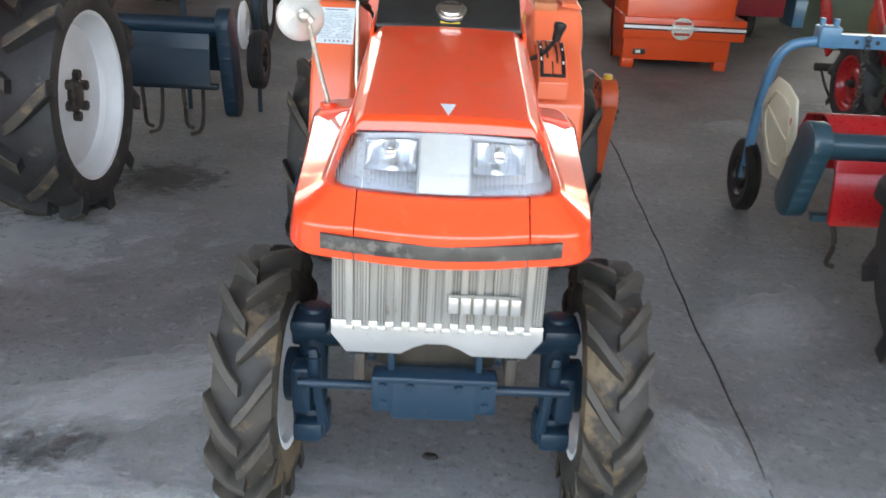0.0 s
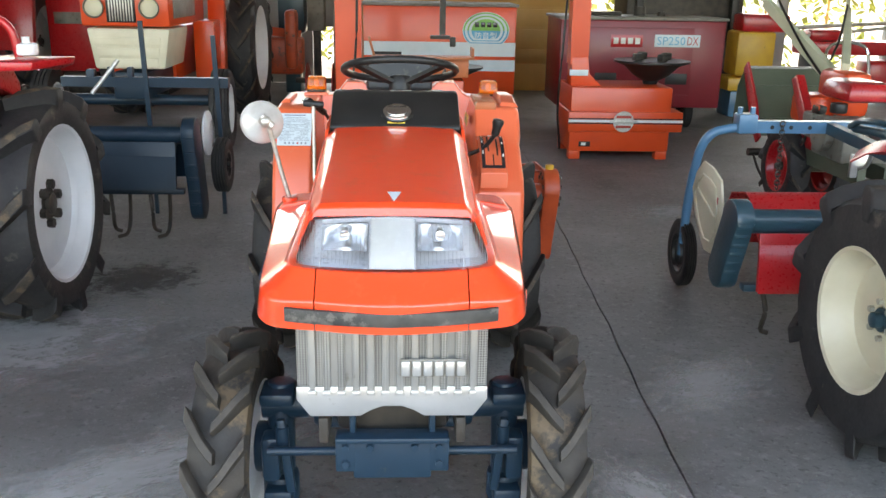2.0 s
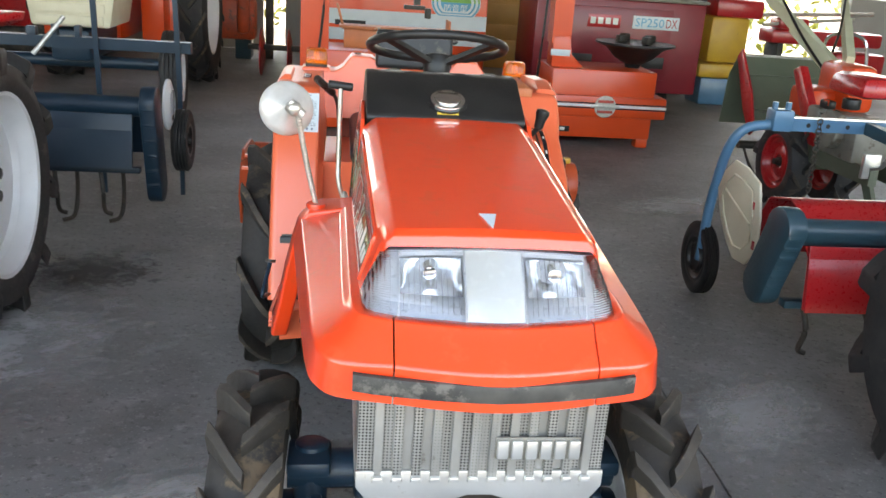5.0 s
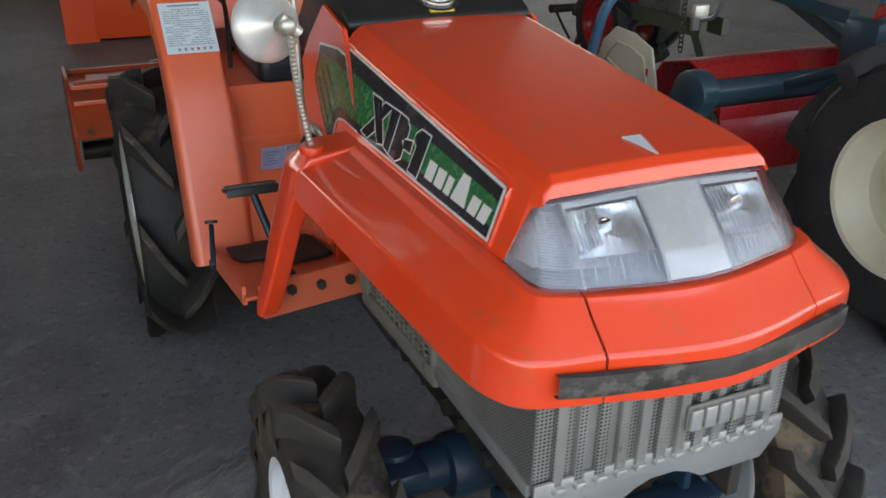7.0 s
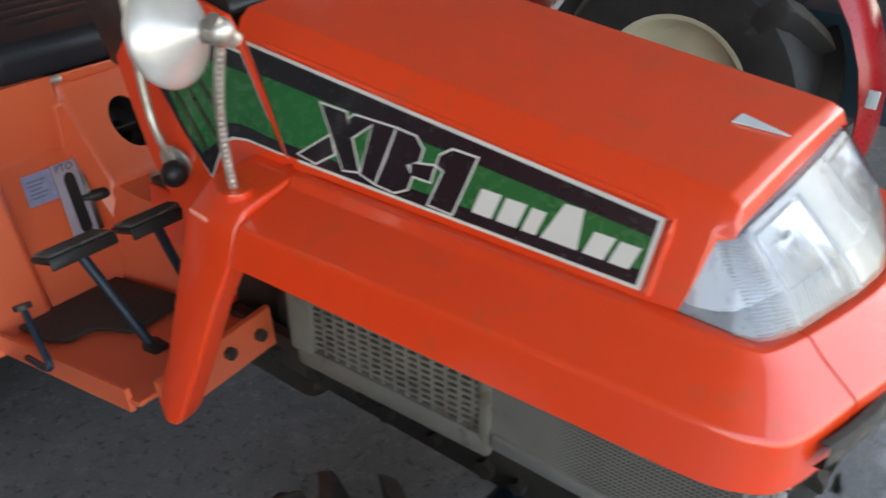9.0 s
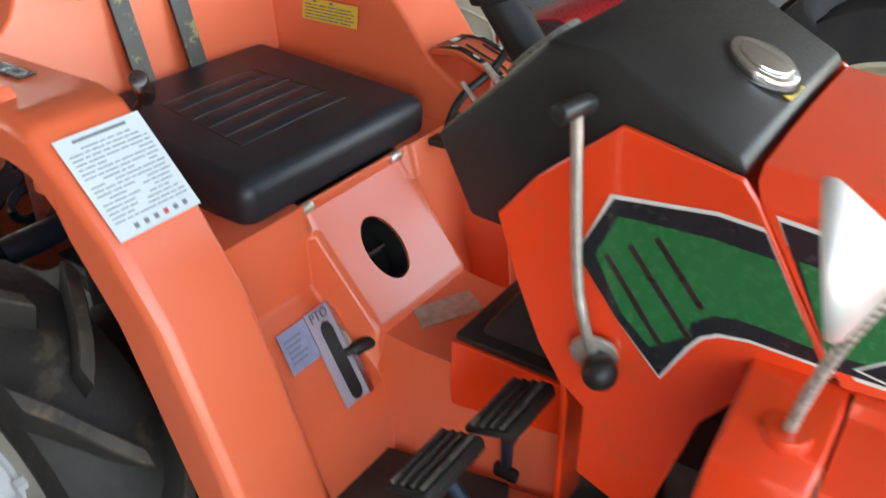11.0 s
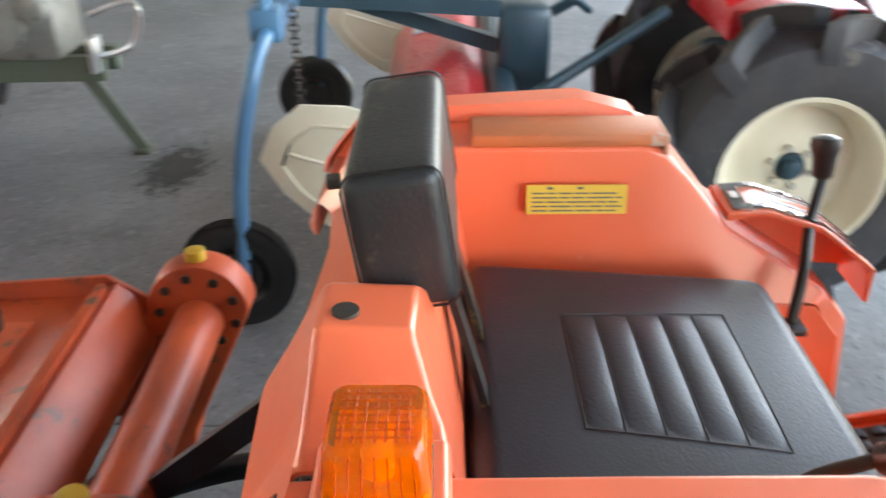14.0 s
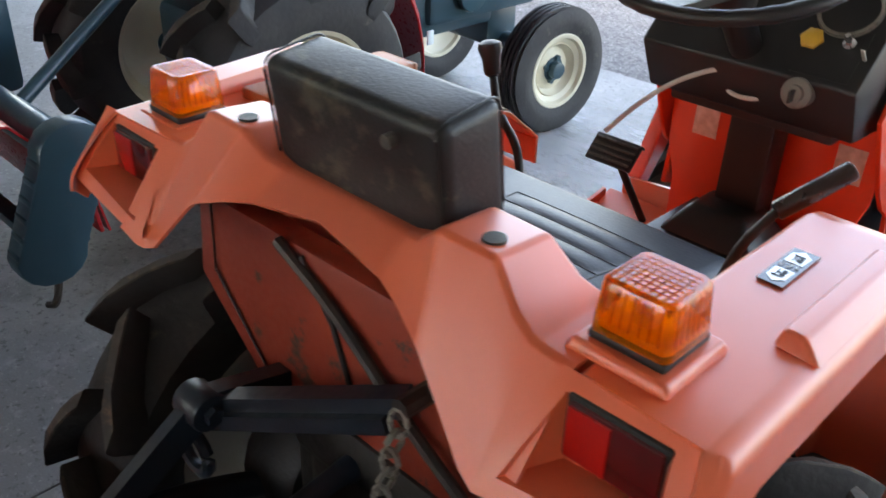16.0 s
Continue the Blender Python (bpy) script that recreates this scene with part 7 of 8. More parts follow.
# ---- dark red tractor at the far west ----
tc = thing("dark_red_tractor", (-5.2, 9.6, 0), label="dark red tractor with white rims standing at the back", category="tractor")
part("hood", prism([(-0.40, 0.75), (-0.40, 1.25), (-0.28, 1.36), (0.28, 1.36), (0.40, 1.25), (0.40, 0.75)], "y", -1.4, 0.4, 0.03), M_RED, tc)
part("chassis", box((0, 0.3, 0.62), (0.5, 2.6, 0.4), 0.05), M_MAROON, tc)
part("side_trim", box((0.405, -0.6, 1.0), (0.01, 1.2, 0.22), 0.004), M_GREYPLA, tc)
for s in (-1, 1):
    wheel(tc, (s * 0.72, 0.9, 0.66), 0.68, 0.30, 0.42, s, [M_RUBBER, M_LUGTOP], M_WHITE, lugs=26, lug_h=0.05, lug_w=0.05, hub_mat=M_STEEL)
    wheel(tc, (s * 0.60, -1.1, 0.36), 0.37, 0.2, 0.22, s, M_RUBBER, M_WHITE, ribbed=True)
    part("fender", prism([(0.2, 0.6), (0.35, 1.3), (0.9, 1.55), (1.6, 1.4), (1.6, 1.32), (0.9, 1.46), (0.45, 1.24), (0.3, 0.6)], "x", s * 0.50, s * 0.92, 0.01), M_RED, tc)
tc2 = thing("red_combine", (-3.6, 10.9, 0), label="red crop machine body behind the tractors", category="farm machine")
part("body", merge(box((0, 0, 0.75), (1.5, 0.9, 0.9), 0.05), box((-0.2, -0.1, 1.35), (1.0, 0.6, 0.4), 0.05)), M_RED, tc2)
part("trim", box((0, -0.455, 0.95), (1.3, 0.01, 0.14), 0.004), M_GREYPLA, tc2)
part("skid", box((0, 0, 0.15), (1.3, 0.7, 0.3), 0.04), M_STEEL, tc2)

# ---- tyre changers ----
def stripes(parent, q, rows):
    for (v0, v1, m) in rows:
        part("stripe", sheet([on_quad(q, 0, v0), on_quad(q, 1, v0), on_quad(q, 1, v1), on_quad(q, 0, v1)], 0.002), m, parent)


t1 = thing("tyre_changer", (1.89, 6.9, 0), label="bright orange tyre changer with a round black turntable", category="machine")
part("cabinet", merge(box((0.0, 0, 0.345), (0.87, 0.60, 0.55), 0.012)), M_ORED, t1)
for x in (-0.38, 0.38):
    for y in (-0.24, 0.24):
        part("foot", box((x, y, 0.04), (0.10, 0.10, 0.08), 0.006), M_ORED, t1)
band = part("front_band", box((0.04, -0.02, 0.33), (0.99, 0.62, 0.17), 0.01), M_ORED, t1)
q = [Vector((-0.455, -0.331, 0.265)), Vector((0.535, -0.331, 0.265)), Vector((0.535, -0.331, 0.40)), Vector((-0.455, -0.331, 0.40))]
stripes(band, q, ((0.36, 0.44, M_DECALBLK), (0.46, 0.62, M_DECALWHT), (0.64, 0.72, M_DECALBLK)))
bd = part("round_badge", lathe([(-0.336, 0.0), (-0.336, 0.088), (-0.330, 0.09)], "y", 28, (0.02, 0, 0.333)), M_GALV, band, "silver round maker's badge")
for v in (0.375, 0.333, 0.291):
    part("badge_bar", box((0.02, -0.338, v), (0.13 if v != 0.333 else 0.24, 0.003, 0.022), 0.001), M_REDINK if v != 0.333 else M_GALV, bd)
part("rating_plate", box((-0.30, -0.302, 0.135), (0.10, 0.004, 0.045), 0.001), M_BLACK, t1)
part("rating_mark", box((-0.31, -0.305, 0.135), (0.04, 0.003, 0.025), 0.001), M_DECALWHT, t1)
part("gusset", prism([(-0.43, 0.62), (-0.16, 0.62), (-0.27, 0.72), (-0.29, 0.86), (-0.43, 0.86)], "y", -0.20, -0.02, 0.006), M_ORED, t1)
part("column", beam((-0.365, -0.11, 0.80), (-0.375, -0.11, 2.30), 0.155, 0.17, 0.008, up=(0, 1, 0)), M_ORED, t1)
part("column_label", box((-0.365, -0.200, 0.73), (0.16, 0.004, 0.05), 0.001), M_PAPER, t1)
tt = part("turntable", lathe([(0.60, 0.06), (0.63, 0.07), (0.68, 0.16), (0.76, 0.24), (0.79, 0.33), (0.805, 0.33), (0.80, 0.22), (0.81, 0.0)], "z", 36, (0.32, 0.02, 0.02)), M_BLACK, t1, "round black clamping turntable")
for k in range(4):
    a = radians(20 + 90 * k)
    part("jaw", box((0.32 + 0.15 * math.cos(a), 0.02 + 0.15 * math.sin(a), 0.855), (0.08, 0.06, 0.06), 0.01, (0, 0, math.degrees(a))), M_STEEL, tt)
part("hose", tube(bend([(-0.45, 0.0, 1.6), (-0.50, -0.12, 0.9), (-0.52, -0.1, 0.4), (-0.44, 0.1, 0.02)]), 0.010, 8), M_BLACK, t1)

t2 = thing("tyre_changer", (0.05, 7.1, 0), label="orange tyre changer with a tall column and black arm", category="machine")
part("cabinet", box((0.05, 0, 0.33), (0.90, 0.62, 0.62), 0.012), M_ORED, t2)
part("column", beam((-0.49, -0.2, 0.0), (-0.49, -0.2, 2.35), 0.22, 0.20, 0.01, up=(0, 1, 0)), M_ORED, t2)
part("hose", tube(bend([(-0.43, -0.31, 2.0), (-0.41, -0.312, 1.4), (-0.42, -0.312, 0.9), (-0.50, -0.312, 0.3)]), 0.010, 8), M_BLACK, t2)
part("tray", merge(box((0.14, -0.25, 0.83), (0.88, 0.22, 0.02), 0.004), box((-0.29, -0.25, 0.90), (0.02, 0.03, 0.20), 0.004, (0, -16, 0)), box((0.57, -0.25, 0.87), (0.02, 0.2, 0.09), 0.004), box((0.14, -0.25, 0.74), (0.80, 0.04, 0.16), 0.004)), M_LID, t2)
part("tool_arm", merge(beam((0.31, -0.25, 1.02), (0.31, -0.25, 2.2), 0.05, 0.05, 0.005, up=(0, 1, 0)), box((0.29, -0.25, 1.0), (0.17, 0.06, 0.03), 0.006), box((0.40, -0.25, 0.96), (0.05, 0.06, 0.08), 0.01)), M_STEEL, t2)
part("turntable", lathe([(0.62, 0.05), (0.68, 0.18), (0.72, 0.27), (0.735, 0.27), (0.73, 0.0)], "z", 30, (0.42, 0.0, 0.0)), M_BLACK, t2)

# ---- sound-proof orange set, maroon set ----
ob = thing("engine_set", (0.41, 9.0, 0), label="large orange enclosed engine set with grey stripes", category="machine")
part("cabinet", box((0, 0, 0.76), (1.60, 0.9, 0.90), 0.015), M_ORED, ob)
part("roof_plate", box((0, 0, 1.225), (1.64, 0.94, 0.03), 0.006), M_GREYPLA, ob)
for x in (-0.6, 0.6):
    part("skid", box((x, 0, 0.155), (0.14, 0.9, 0.31), 0.01), M_STEEL, ob)
q = [Vector((-0.795, -0.4515, 0.31)), Vector((0.795, -0.4515, 0.31)), Vector((0.795, -0.4515, 1.21)), Vector((-0.795, -0.4515, 1.21))]
stripes(ob, q, ((0.44, 0.60, M_PAPER), (0.27, 0.40, M_PAPER)))
part("vent_slot", box((-0.55, -0.453, 0.72), (0.30, 0.004, 0.05), 0.0), M_BLACK, ob)
ro = part("round_emblem", prism([(0.48 + 0.245 * math.cos(2 * math.pi * k / 40), 0.97 + 0.19 * math.sin(2 * math.pi * k / 40)) for k in range(40) if math.sin(2 * math.pi * k / 40) > -0.75], "y", -0.456, -0.451), M_PAPER, ob, "green and blue ringed emblem")
GRN = mat("emblem_green", (0.20, 0.52, 0.10), rough=0.45, bump=0.0)
BLU = mat("emblem_blue", (0.10, 0.42, 0.62), rough=0.45, bump=0.0)
for k, f in enumerate((0.97, 0.80, 0.62)):
    for m, lo, hi in ((GRN, 0, 180), (BLU, 180, 360)):
        pts = []
        for i in range(25):
            a = radians(lo + (hi - lo) * i / 24)
            if math.sin(a) < -0.72:
                continue
            pts.append((0.48 + 0.245 * f * math.cos(a), 0.97 + 0.19 * f * math.sin(a)))
        inner = [(0.48 + (x - 0.48) * (f - 0.07) / f, 0.97 + (z - 0.97) * (f - 0.07) / f) for x, z in reversed(pts)]
        part("ring_band", prism(pts + inner if k < 2 else pts, "y", -0.459 - 0.001 * k, -0.455), m, ro)
lettering("emblem_words", "防音型", [(0.365, -0.4615, 0.885), (0.595, -0.4615, 0.885), (0.595, -0.4615, 0.955), (0.365, -0.4615, 0.955)], M_DECALWHT, ro, 0.1)
for k in range(4):
    part("name_block", box((0.385 + 0.063 * k, -0.462, 1.03), (0.045, 0.004, 0.05), 0.001), M_DECALBLK, ro)

mg = thing("generator_set", (2.42, 8.45, 0), label="maroon enclosed generator set on small wheels", category="generator")
part("cabinet", box((0, 0, 0.69), (1.66, 0.85, 0.86), 0.015), M_MAROON, mg)
part("roof_plate", box((0, 0, 1.135), (1.70, 0.89, 0.03), 0.006), M_GREYPLA, mg)
part("door_panel", box((-0.02, -0.43, 0.72), (1.05, 0.012, 0.66), 0.004), M_MAROON, mg)
for x in (-0.36, 0.36):
    part("recessed_handle", box((x, -0.437, 0.55), (0.22, 0.008, 0.11), 0.01), M_BLACK, mg)
for x, s in ((0.62, 1), (-0.62, -1)):
    wheel(mg, (x, 0.0, 0.16), 0.165, 0.10, 0.09, s, M_RUBBER, M_STEEL, ribbed=True, bolts=0)
part("axle", merge(rod((-0.60, 0, 0.16), (0.60, 0, 0.16), 0.02, 10), box((0, 0, 0.24), (0.9, 0.3, 0.06), 0.01)), M_STEEL, mg)
np1 = part("maker_plate", box((-0.17, -0.440, 0.92), (0.32, 0.004, 0.12), 0.001), M_RED, mg)
for k in range(4):
    part("name_block", box((-0.28 + 0.073 * k, -0.443, 0.92), (0.05, 0.004, 0.06), 0.001), M_DECALWHT, np1)
np2 = part("model_plate", box((0.34, -0.440, 0.925), (0.46, 0.004, 0.12), 0.001), M_PAPER, mg)
lettering("model_word", "SP250", [(0.135, -0.4425, 0.885), (0.42, -0.4425, 0.885), (0.42, -0.4425, 0.965), (0.135, -0.4425, 0.965)], BLU, np2, 0.1)
lettering("model_word", "DX", [(0.44, -0.4425, 0.885), (0.55, -0.4425, 0.885), (0.55, -0.4425, 0.965), (0.44, -0.4425, 0.965)], M_RED, np2, 0.1)
part("exhaust", rod((0.05, 0.0, 1.14), (0.05, 0.0, 1.24), 0.06, 14), M_STEEL, mg)
part("filler_cap", rod((0.28, 0.0, 1.14), (0.28, 0, 1.19), 0.04, 14), M_STEEL, mg)
part("lifting_plate", box((-0.30, 0.0, 1.17), (0.3, 0.15, 0.04), 0.01), M_STEEL, mg)

# ---- walking tiller with the red wheels ----
wt = thing("walking_tractor", (2.80, 4.96, 0), label="olive walking tractor with cream handlebars and red wheels", category="tractor")
for s in (-1, 1):
    wheel(wt, (s * 0.16 - 0.0, 0.0, 0.29), 0.30, 0.15, 0.165, s, [M_RUBBER, M_LUGTOP], M_RED, lugs=16, lug_h=0.045, lug_w=0.034, dish=0.02, hub_mat=M_STEEL, bolts=0, hub_r=0.02)
part("frame", merge(beam((-0.12, 0.1, 0.40), (-0.08, -0.85, 0.40), 0.05, 0.10, 0.006), beam((0.12, 0.1, 0.40), (0.08, -0.85, 0.40), 0.05, 0.10, 0.006), box((0, 0.0, 0.42), (0.26, 0.30, 0.30), 0.04)), M_OLIVE, wt)
part("stand", merge(beam((-0.06, -0.74, 0.40), (0.0, -0.92, 0.01), 0.035, 0.05, 0.004), box((0.0, -0.925, 0.012), (0.10, 0.06, 0.02), 0.004)), M_OLIVE, wt)
part("engine", merge(box((0, -0.50, 0.56), (0.30, 0.42, 0.24), 0.03), rod((-0.15, -0.5, 0.60), (-0.21, -0.5, 0.60), 0.11, 20, bev=0.01), box((-0.14, -0.28, 0.62), (0.10, 0.14, 0.16), 0.02), rod((-0.10, -0.66, 0.66), (-0.22, -0.66, 0.66), 0.05, 14, bev=0.008)), M_GREYPLA, wt, "oily grey engine")
for k in range(6):
    part("cooling_fin", box((-0.155, -0.36, 0.56 + 0.022 * k), (0.05, 0.16, 0.008), 0.001), M_STEEL, wt)
part("filter", rod((-0.16, -0.62, 0.74), (-0.16, -0.62, 0.80), 0.05, 14, bev=0.008), M_BLACK, wt)
part("carburettor", box((-0.17, -0.40, 0.73), (0.06, 0.09, 0.05), 0.01), M_BLACK, wt)
part("warning_tag", box((-0.195, -0.42, 0.745), (0.004, 0.06, 0.03), 0.001), M_ORED, wt)
part("tank", box((0.02, -0.45, 0.86), (0.30, 0.40, 0.12), 0.04, None, (0.85, 0.9)), M_RED, wt, "red fuel tank")
part("belt_cover", prism([(0.16, 0.86), (0.08, 0.90), (-0.26, 0.52), (-0.28, 0.44), (-0.18, 0.42)], "x", -0.13, -0.07, 0.012), M_RED, wt, "red belt cover")
part("front_guard", merge(tube(bend([(-0.10, -0.85, 0.45), (-0.14, -1.02, 0.50), (-0.14, -1.06, 0.70), (-0.12, -0.84, 0.62)]), 0.013, 8), box((-0.10, -0.83, 0.46), (0.10, 0.03, 0.14), 0.006)), M_SILVER, wt, "pale metal front guard strap")
part("tine_cover", thicken(loft([[(x, y, z) for x in (-0.16, 0.1, 0.36, 0.62)] for y, z in ((0.46, 0.42), (0.62, 0.62), (0.80, 0.87), (0.90, 0.88), (1.02, 0.72), (1.06, 0.35))]), 0.006), M_OLIVE, wt, "dented olive sheet tine cover")
for y, z in ((0.545, 0.53), (0.71, 0.748)):
    part("pressed_rib", beam((-0.15, y - 0.006, z + 0.004), (0.61, y - 0.006, z + 0.004), 0.016, 0.010, 0.003), M_OLIVE, wt)
part("side_guard", prism([(0.82, 0.92), (0.88, 0.86), (0.66, 0.52), (0.50, 0.36), (0.44, 0.41), (0.58, 0.66)], "x", -0.185, -0.165, 0.006), M_RED, wt)
part("tine_rotor", merge(rod((-0.14, 0.72, 0.25), (0.60, 0.72, 0.25), 0.03, 12), *[tube(bend([(x, 0.72, 0.25), (x, 0.62, 0.16), (x + 0.05, 0.58, 0.06)]), 0.010, 6) for x in (-0.10, 0.05, 0.2, 0.35, 0.5)]), M_STEEL, wt)
for a, b in (((0.229, 0.19, 0.826), (0.033, 1.14, 1.346)), ((0.254, 0.19, 0.962), (0.644, 1.04, 1.281))):
    a, b = Vector(a), Vector(b)
    mid_p = a.lerp(b, 0.55)
    part("handlebar", merge(beam(a - (b - a) * 0.12, mid_p, 0.050, 0.105, 0.014), beam(mid_p, b, 0.042, 0.075, 0.012), rod(b, b + (b - a).normalized() * 0.35, 0.018, 10)), M_PALEGREEN, wt, "pale green tapered handlebar")
    part("lever", tube(bend([tuple(a + Vector((-0.06, 0.1, 0.02))), tuple(a.lerp(b, 0.4) + Vector((-0.05, 0, 0.02))), tuple(a.lerp(b, 0.8) + Vector((-0.02, 0, 0.12)))]), 0.009, 8), M_BLACK, wt)
part("grab_rail", tube(bend([(0.30, 0.55, 0.85), (0.30, 0.62, 1.08), (0.62, 0.62, 1.08), (0.62, 0.55, 0.85)]), 0.012, 8), M_CHROME, wt)
part("gear_housing", merge(box((0.06, 0.18, 0.66), (0.20, 0.30, 0.20), 0.04), box((0.22, 0.10, 0.78), (0.20, 0.40, 0.30), 0.05)), M_ORED, wt)

# ---- machines at the back on the east side ----
ye = thing("yellow_engine", (4.05, 9.4, 0), label="yellow and red stationary engine on a low stand", category="engine")
part("block", merge(box((0, 0, 0.72), (0.45, 0.4, 0.5), 0.04), box((-0.05, 0, 0.38), (0.5, 0.45, 0.16), 0.03)), M_YELMACH, ye)
part("tank", box((0.1, 0, 1.06), (0.55, 0.35, 0.20), 0.04), M_RED, ye)
part("stand", merge(box((0, 0, 0.15), (0.5, 0.4, 0.30), 0.02)), M_SKYBLUE, ye)
rm = thing("red_implements", (5.9, 10.6, 0), label="row of red farm implements against the back opening", category="farm machine")
part("body", merge(box((0, 0, 0.72), (1.5, 0.4, 0.18), 0.04), box((-0.5, -0.1, 0.88), (0.4, 0.3, 0.14), 0.04), box((0.5, 0.0, 0.36), (0.7, 0.4, 0.4), 0.05)), M_RED, rm)
part("stand", box((-0.6, 0, 0.32), (0.08, 0.35, 0.64), 0.01), M_STEEL, rm)
part("stand", box((0.6, 0, 0.08), (0.08, 0.35, 0.16), 0.01), M_STEEL, rm)
part("rail", merge(rod((-1.1, -0.1, 0.95), (0.6, -0.1, 1.05), 0.025, 10), rod((-0.9, -0.2, 0.85), (0.3, -0.2, 0.98), 0.02, 10)), M_GALV, rm)
cm = thing("covered_machine", (3.55, 10.7, 0), label="tall dark machine standing before the back opening", category="farm machine")
part("hull", merge(box((0, 0, 1.15), (1.5, 0.7, 1.9), 0.06), box((0.2, -0.3, 0.5), (1.0, 0.3, 0.6), 0.05)), M_STEEL, cm)
for x in (-0.6, 0.6):
    part("mast", box((x, -0.4, 1.1), (0.09, 0.1, 2.1), 0.01), M_BLACK, cm)
part("skid", box((0, 0, 0.1), (1.3, 0.6, 0.2), 0.02), M_BLACK, cm)
gm = thing("green_machine", (-1.45, 11.2, 0), label="teal machine with a grey cabinet at the rear wall", category="machine")
part("cabinet", merge(box((0.02, 0, 1.15), (0.34, 0.4, 0.75), 0.03), box((0.02, -0.02, 0.40), (0.2, 0.3, 0.80), 0.02)), M_TEAL, gm)
part("panel", box((0.33, 0.05, 1.25), (0.22, 0.3, 0.9), 0.02), M_GREYPLA, gm)
part("pedestal", box((0.33, 0.05, 0.40), (0.10, 0.10, 0.82), 0.01), M_STEEL, gm)
wd = tagged(part("partition_wall", merge(box((0.9, 11.6, 1.05), (3.0, 0.06, 2.1), 0.004), box((0.9, 11.56, 0.22), (3.2, 0.05, 0.30), 0.004)), M_WOOD), "ochre panelled wooden partition", "wall", "", "structure")
for k in range(6):
    part("slat", box((0.9, 11.565, 0.45 + 0.27 * k), (3.18, 0.012, 0.235), 0.004), M_WOOD, wd)
gl = mat("sunlit_foliage", (0.16, 0.20, 0.03), (0.36, 0.36, 0.09), rough=0.8, scale=5, fine=40, bump=0.5)
hedge = thing("hedge", (0, 16, 0), label="sunlit yellow-green hedge beyond the rear openings", category="hedge", kind="stuff")
random.seed(12)
bm = bmesh.new()
for i in range(5200):
    c = Vector((random.uniform(-9, 9), random.uniform(-0.9, 0.9), random.uniform(0.0, 3.2)))
    d = Vector((random.uniform(-1, 1), random.uniform(-1, 1), random.uniform(-1, 1))).normalized() * random.uniform(0.06, 0.16)
    e = d.cross(Vector((random.uniform(-1, 1), random.uniform(-1, 1), random.uniform(-1, 1)))).normalized() * random.uniform(0.03, 0.07)
    bm.faces.new([bm.verts.new(c - d), bm.verts.new(c + e), bm.verts.new(c + d), bm.verts.new(c - e)])
part("leaves", bm, gl, hedge)
part("stems", merge(*[rod((x, random.uniform(-0.4, 0.4), 0), (x + random.uniform(-0.3, 0.3), 0, 2.6), 0.04, 6, 0.015) for x in range(-8, 9)]), M_WOOD, hedge)

# ---- tractor on the east side, with its tiller ----
td = thing("grey_green_tractor", (1.965, 1.3, 0), label="blue-grey tractor with red fenders and cream rims", category="tractor")
for s in (-1, 1):
    wheel(td, (s * 0.40, 0.44, 0.44), 0.455, 0.23, 0.228, s, [M_RUBBER, M_LUGTOP], M_CREAM, lugs=18, lug_h=0.055, lug_w=0.05, dish=-0.01, lean=0.34, hub_mat=M_TEAL, bolts=6, bolt_r=0.060, hub_r=0.026, hub_len=0.045, bolt_size=0.011, bolt_mat=M_DULLRIM)
    wheel(td, (s * 0.405, -0.87 if s < 0 else -0.97, 0.265), 0.27, 0.13, 0.145, s, M_RUBBER, M_CREAM, ribbed=True, hub_mat=M_TEAL, bolts=4, bolt_r=0.05, hub_r=0.035, steer=-6)
    fen = []
    for k in range(13):
        a = radians(60 + k * 11)
        fen.append([(s * 0.24, 0.44 + 0.54 * math.cos(a), 0.42 + 0.58 * math.sin(a)), (s * 0.42, 0.44 + 0.55 * math.cos(a), 0.42 + 0.60 * math.sin(a)), (s * 0.45, 0.44 + 0.52 * math.cos(a), 0.42 + 0.56 * math.sin(a))])
    f = part("fender", thicken(loft(fen), 0.006), M_RED, td, "glossy red curved fender", 60)
    part("reflector", box((s * 0.452, -0.10, 0.55), (0.006, 0.03, 0.05), 0.002), M_PAPER, f)
part("transmission", merge(box((0, 0.2, 0.52), (0.30, 0.8, 0.32), 0.04), box((0, -0.45, 0.58), (0.26, 0.7, 0.34), 0.03), rod((-0.30, 0.44, 0.44), (0.30, 0.44, 0.44), 0.07, 16)), M_TEAL, td)
part("engine", merge(box((0, -0.72, 0.66), (0.32, 0.66, 0.40), 0.03), rod((-0.17, -0.6, 0.58), (-0.20, -0.6, 0.58), 0.08, 18, bev=0.01), tube(bend([(-0.18, -0.3, 0.80), (-0.22, -0.6, 0.74), (-0.20, -0.95, 0.82)]), 0.018, 8)), M_TEAL, td)
part("front_axle", merge(rod((-0.36, -0.90, 0.30), (0.36, -0.96, 0.30), 0.045, 14), box((0, -0.9, 0.40), (0.2, 0.2, 0.2), 0.03)), M_TEAL, td)
part("hood", prism([(-0.23, 0.86), (-0.23, 1.02), (-0.17, 1.08), (0.17, 1.08), (0.23, 1.02), (0.23, 0.86)], "y", -1.1, -0.05, 0.015), M_RED, td)
part("seat_deck", box((0, 0.42, 0.80), (0.46, 0.4, 0.10), 0.02), M_RED, td)

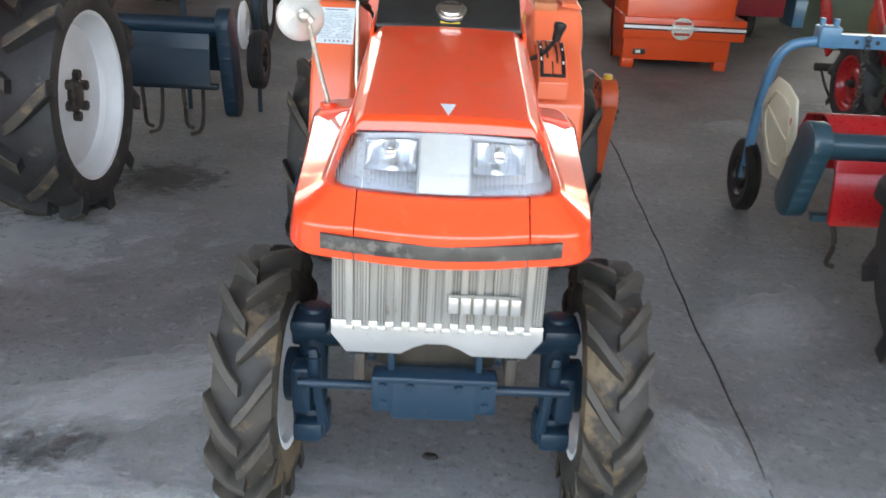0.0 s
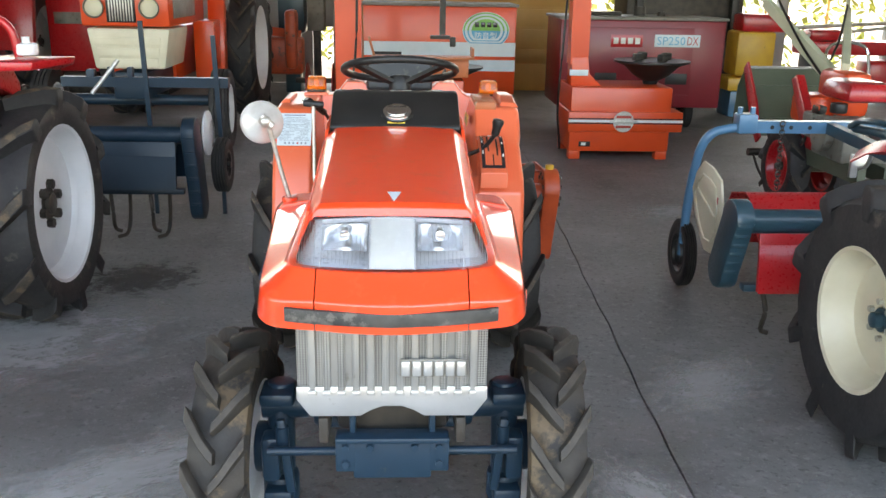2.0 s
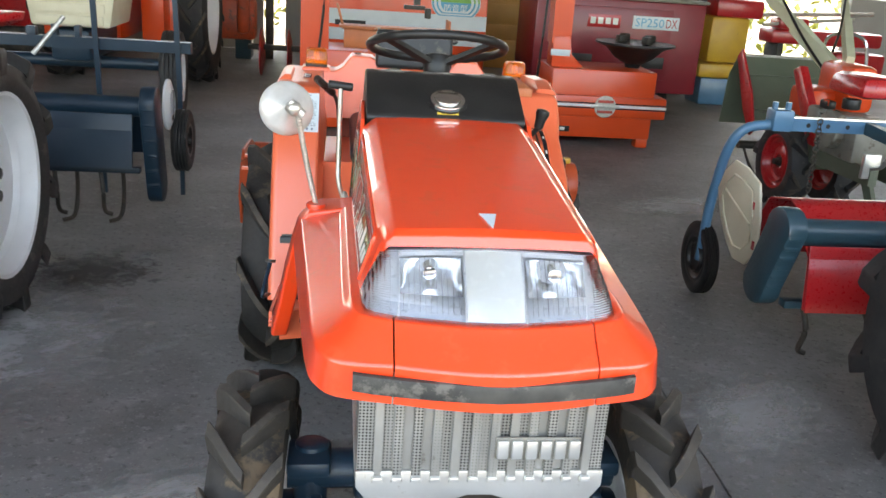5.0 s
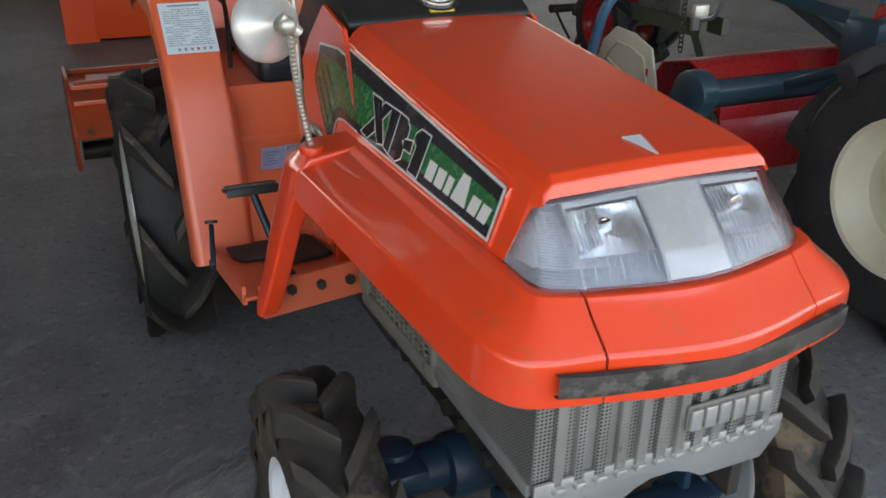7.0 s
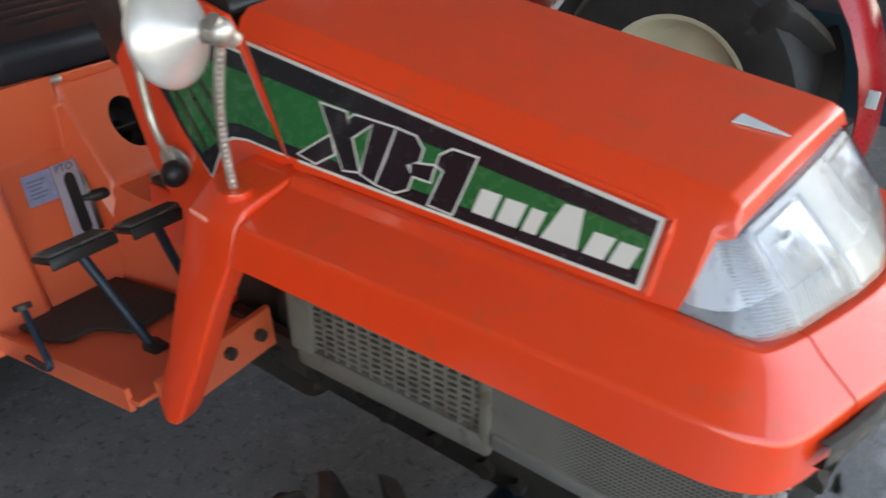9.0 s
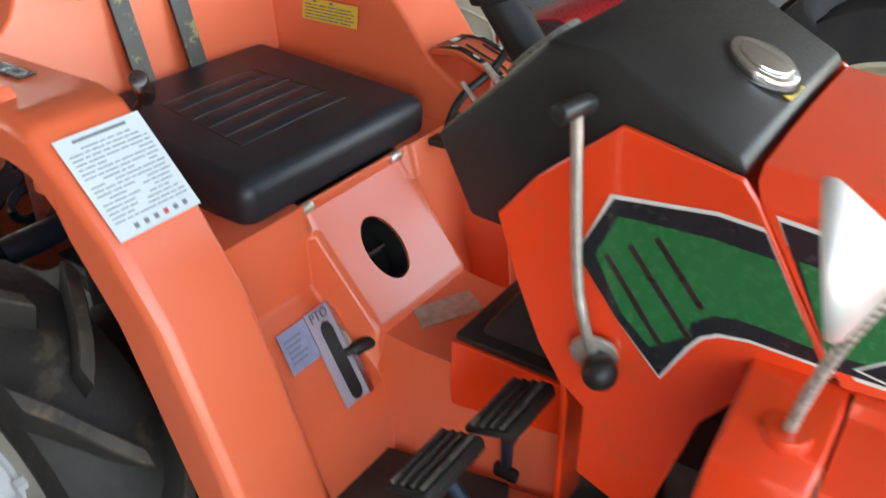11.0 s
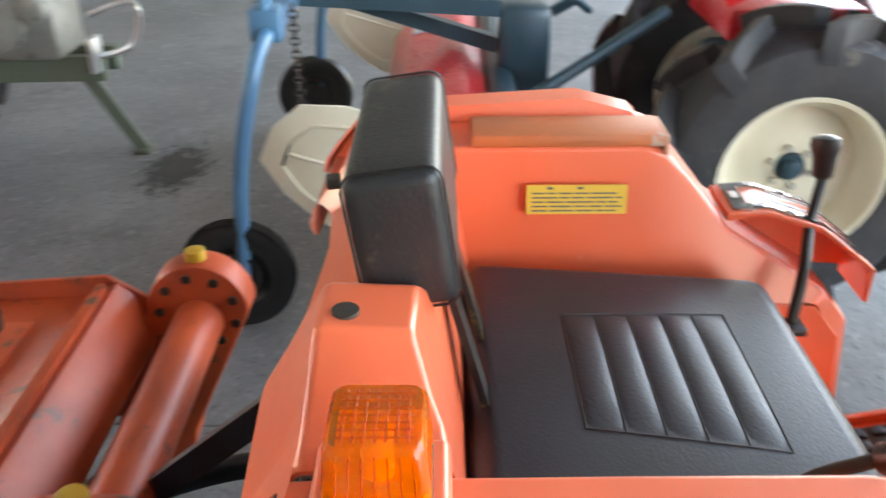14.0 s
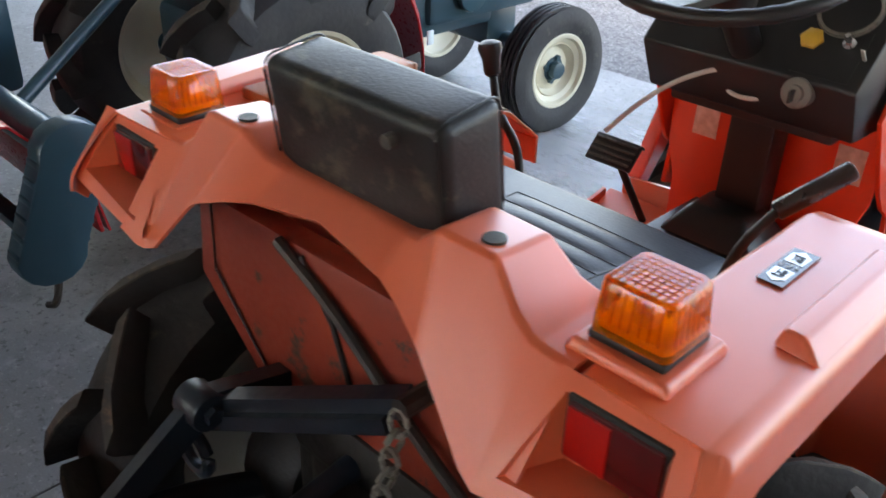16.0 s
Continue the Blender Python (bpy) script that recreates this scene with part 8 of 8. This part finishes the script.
te = tiller("rotary_tiller", (2.15, 2.55, 0), "red rotary tiller with a blue-grey chain case and frame", M_RED, M_TEAL, 1.50, -1, 0.83, ((-0.10, 0.27), (-0.06, 0.46), (0.02, 0.53), (0.10, 0.62), (0.15, 0.635), (0.30, 0.60), (0.38, 0.48), (0.41, 0.34)), (0.27, 0.51), 0.38)
sh = [(0.68, 0.53), (0.64, 0.62), (0.56, 0.685), (0.44, 0.680), (0.32, 0.645), (0.27, 0.52), (0.25, 0.38), (0.33, 0.30), (0.44, 0.29), (0.53, 0.345), (0.62, 0.43)]
for x0 in (-0.73, 0.83):
    sd = part("side_shield", prism(sh, "x", x0 - 0.006, x0 + 0.006, 0.004), M_CREAM, te, "cream painted oblong side shield")
    part("pressed_rib", tube([(x0 - 0.008, y * 0.72 + 0.130, z * 0.72 + 0.135) for y, z in sh], 0.005, 6, closed=True), M_CREAM, sd)
    part("chip", box((x0 - 0.007, 0.33, 0.55), (0.003, 0.012, 0.03), 0.0), M_RED, sd)
    part("pressed_rib", tube([(x0 - 0.008, 0.60, 0.55), (x0 - 0.008, 0.34, 0.47)], 0.005, 6), M_CREAM, sd)
    part("chip", box((x0 - 0.007, 0.28, 0.40), (0.003, 0.02, 0.035), 0.0), M_RED, sd)
for s in (-1, 1):
    x, y = (-0.72, 0.78) if s < 0 else (0.90, 0.76)
    wheel(te, (x, y, 0.175), 0.17, 0.06, 0.10, s, M_BLACK, M_BLACK, ribbed=True, bolts=0, hub_r=0.047, hub_len=0.0)
    part("gauge_leg", tube(bend([(x + s * 0.01, y - 0.02, 0.17), (x + s * 0.01, y - 0.04, 0.50), (x - s * 0.01, y - 0.11, 0.80), (x - s * 0.20, y - 0.12, 0.83)]), 0.022, 12), M_SKYBLUE, te, "light blue bent gauge wheel leg")
bm_ = part("toolbar", merge(beam((-0.55, 0.665, 0.83), (0.72, 0.665, 0.83), 0.055, 0.055, 0.006), box((-0.52, 0.665, 0.845), (0.09, 0.085, 0.09), 0.008), rod((-0.55, 0.665, 0.86), (-0.55, 0.665, 0.92), 0.013, 8), rod((-0.49, 0.665, 0.86), (-0.49, 0.665, 0.92), 0.013, 8)), M_SKYBLUE, te, "light blue square toolbar with drilled holes")
for k in range(4):
    part("hole", rod((-0.40 + 0.09 * k, 0.637, 0.83), (-0.40 + 0.09 * k, 0.6365, 0.83), 0.010, 10), M_BLACK, bm_)
chain((-0.36, 0.62, 0.86), (-0.35, 0.62, 0.54), bm_, M_STEEL, 16, 0.012, 0.0035)
part("top_frame", merge(beam((-0.12, 0.66, 0.83), (-0.08, 0.0, 0.78), 0.045, 0.05, 0.006), beam((0.10, 0.66, 0.82), (0.0, 0.0, 0.64), 0.045, 0.05, 0.006), box((-0.05, -0.08, 0.64), (0.15, 0.17, 0.30), 0.03), rod((-0.10, 0.45, 0.86), (-0.06, -0.30, 0.90), 0.020, 10), rod((0.25, 0.0, 0.58), (0.15, -0.55, 0.90), 0.020, 10), rod((-0.40, -0.02, 0.55), (-0.22, -0.50, 0.80), 0.020, 10)), M_TEAL, te)
part("hose", tube(bend([(-0.1, 0.5, 0.86), (-0.2, 0.2, 0.94), (-0.1, -0.1, 0.92), (0.0, -0.3, 0.75)]), 0.014, 8), M_TEAL, te)
part("pale_strip", box((0.30, 0.225, 0.623), (0.07, 0.14, 0.008), 0.002, (-13, 0, 0)), M_PAPER, te)

chip = tagged(part("rubber_scrap", prism([(-0.020, -0.004), (-0.008, 0.010), (0.006, 0.006), (0.018, 0.011), (0.022, -0.004), (0.004, -0.012), (-0.006, -0.006)], "z", 0.0015, 0.012, 0.002), M_BLACK), "small black rubber scrap lying on the concrete", "scrap")
chip.matrix_basis = pose(-0.002, 1.304, 0.0)
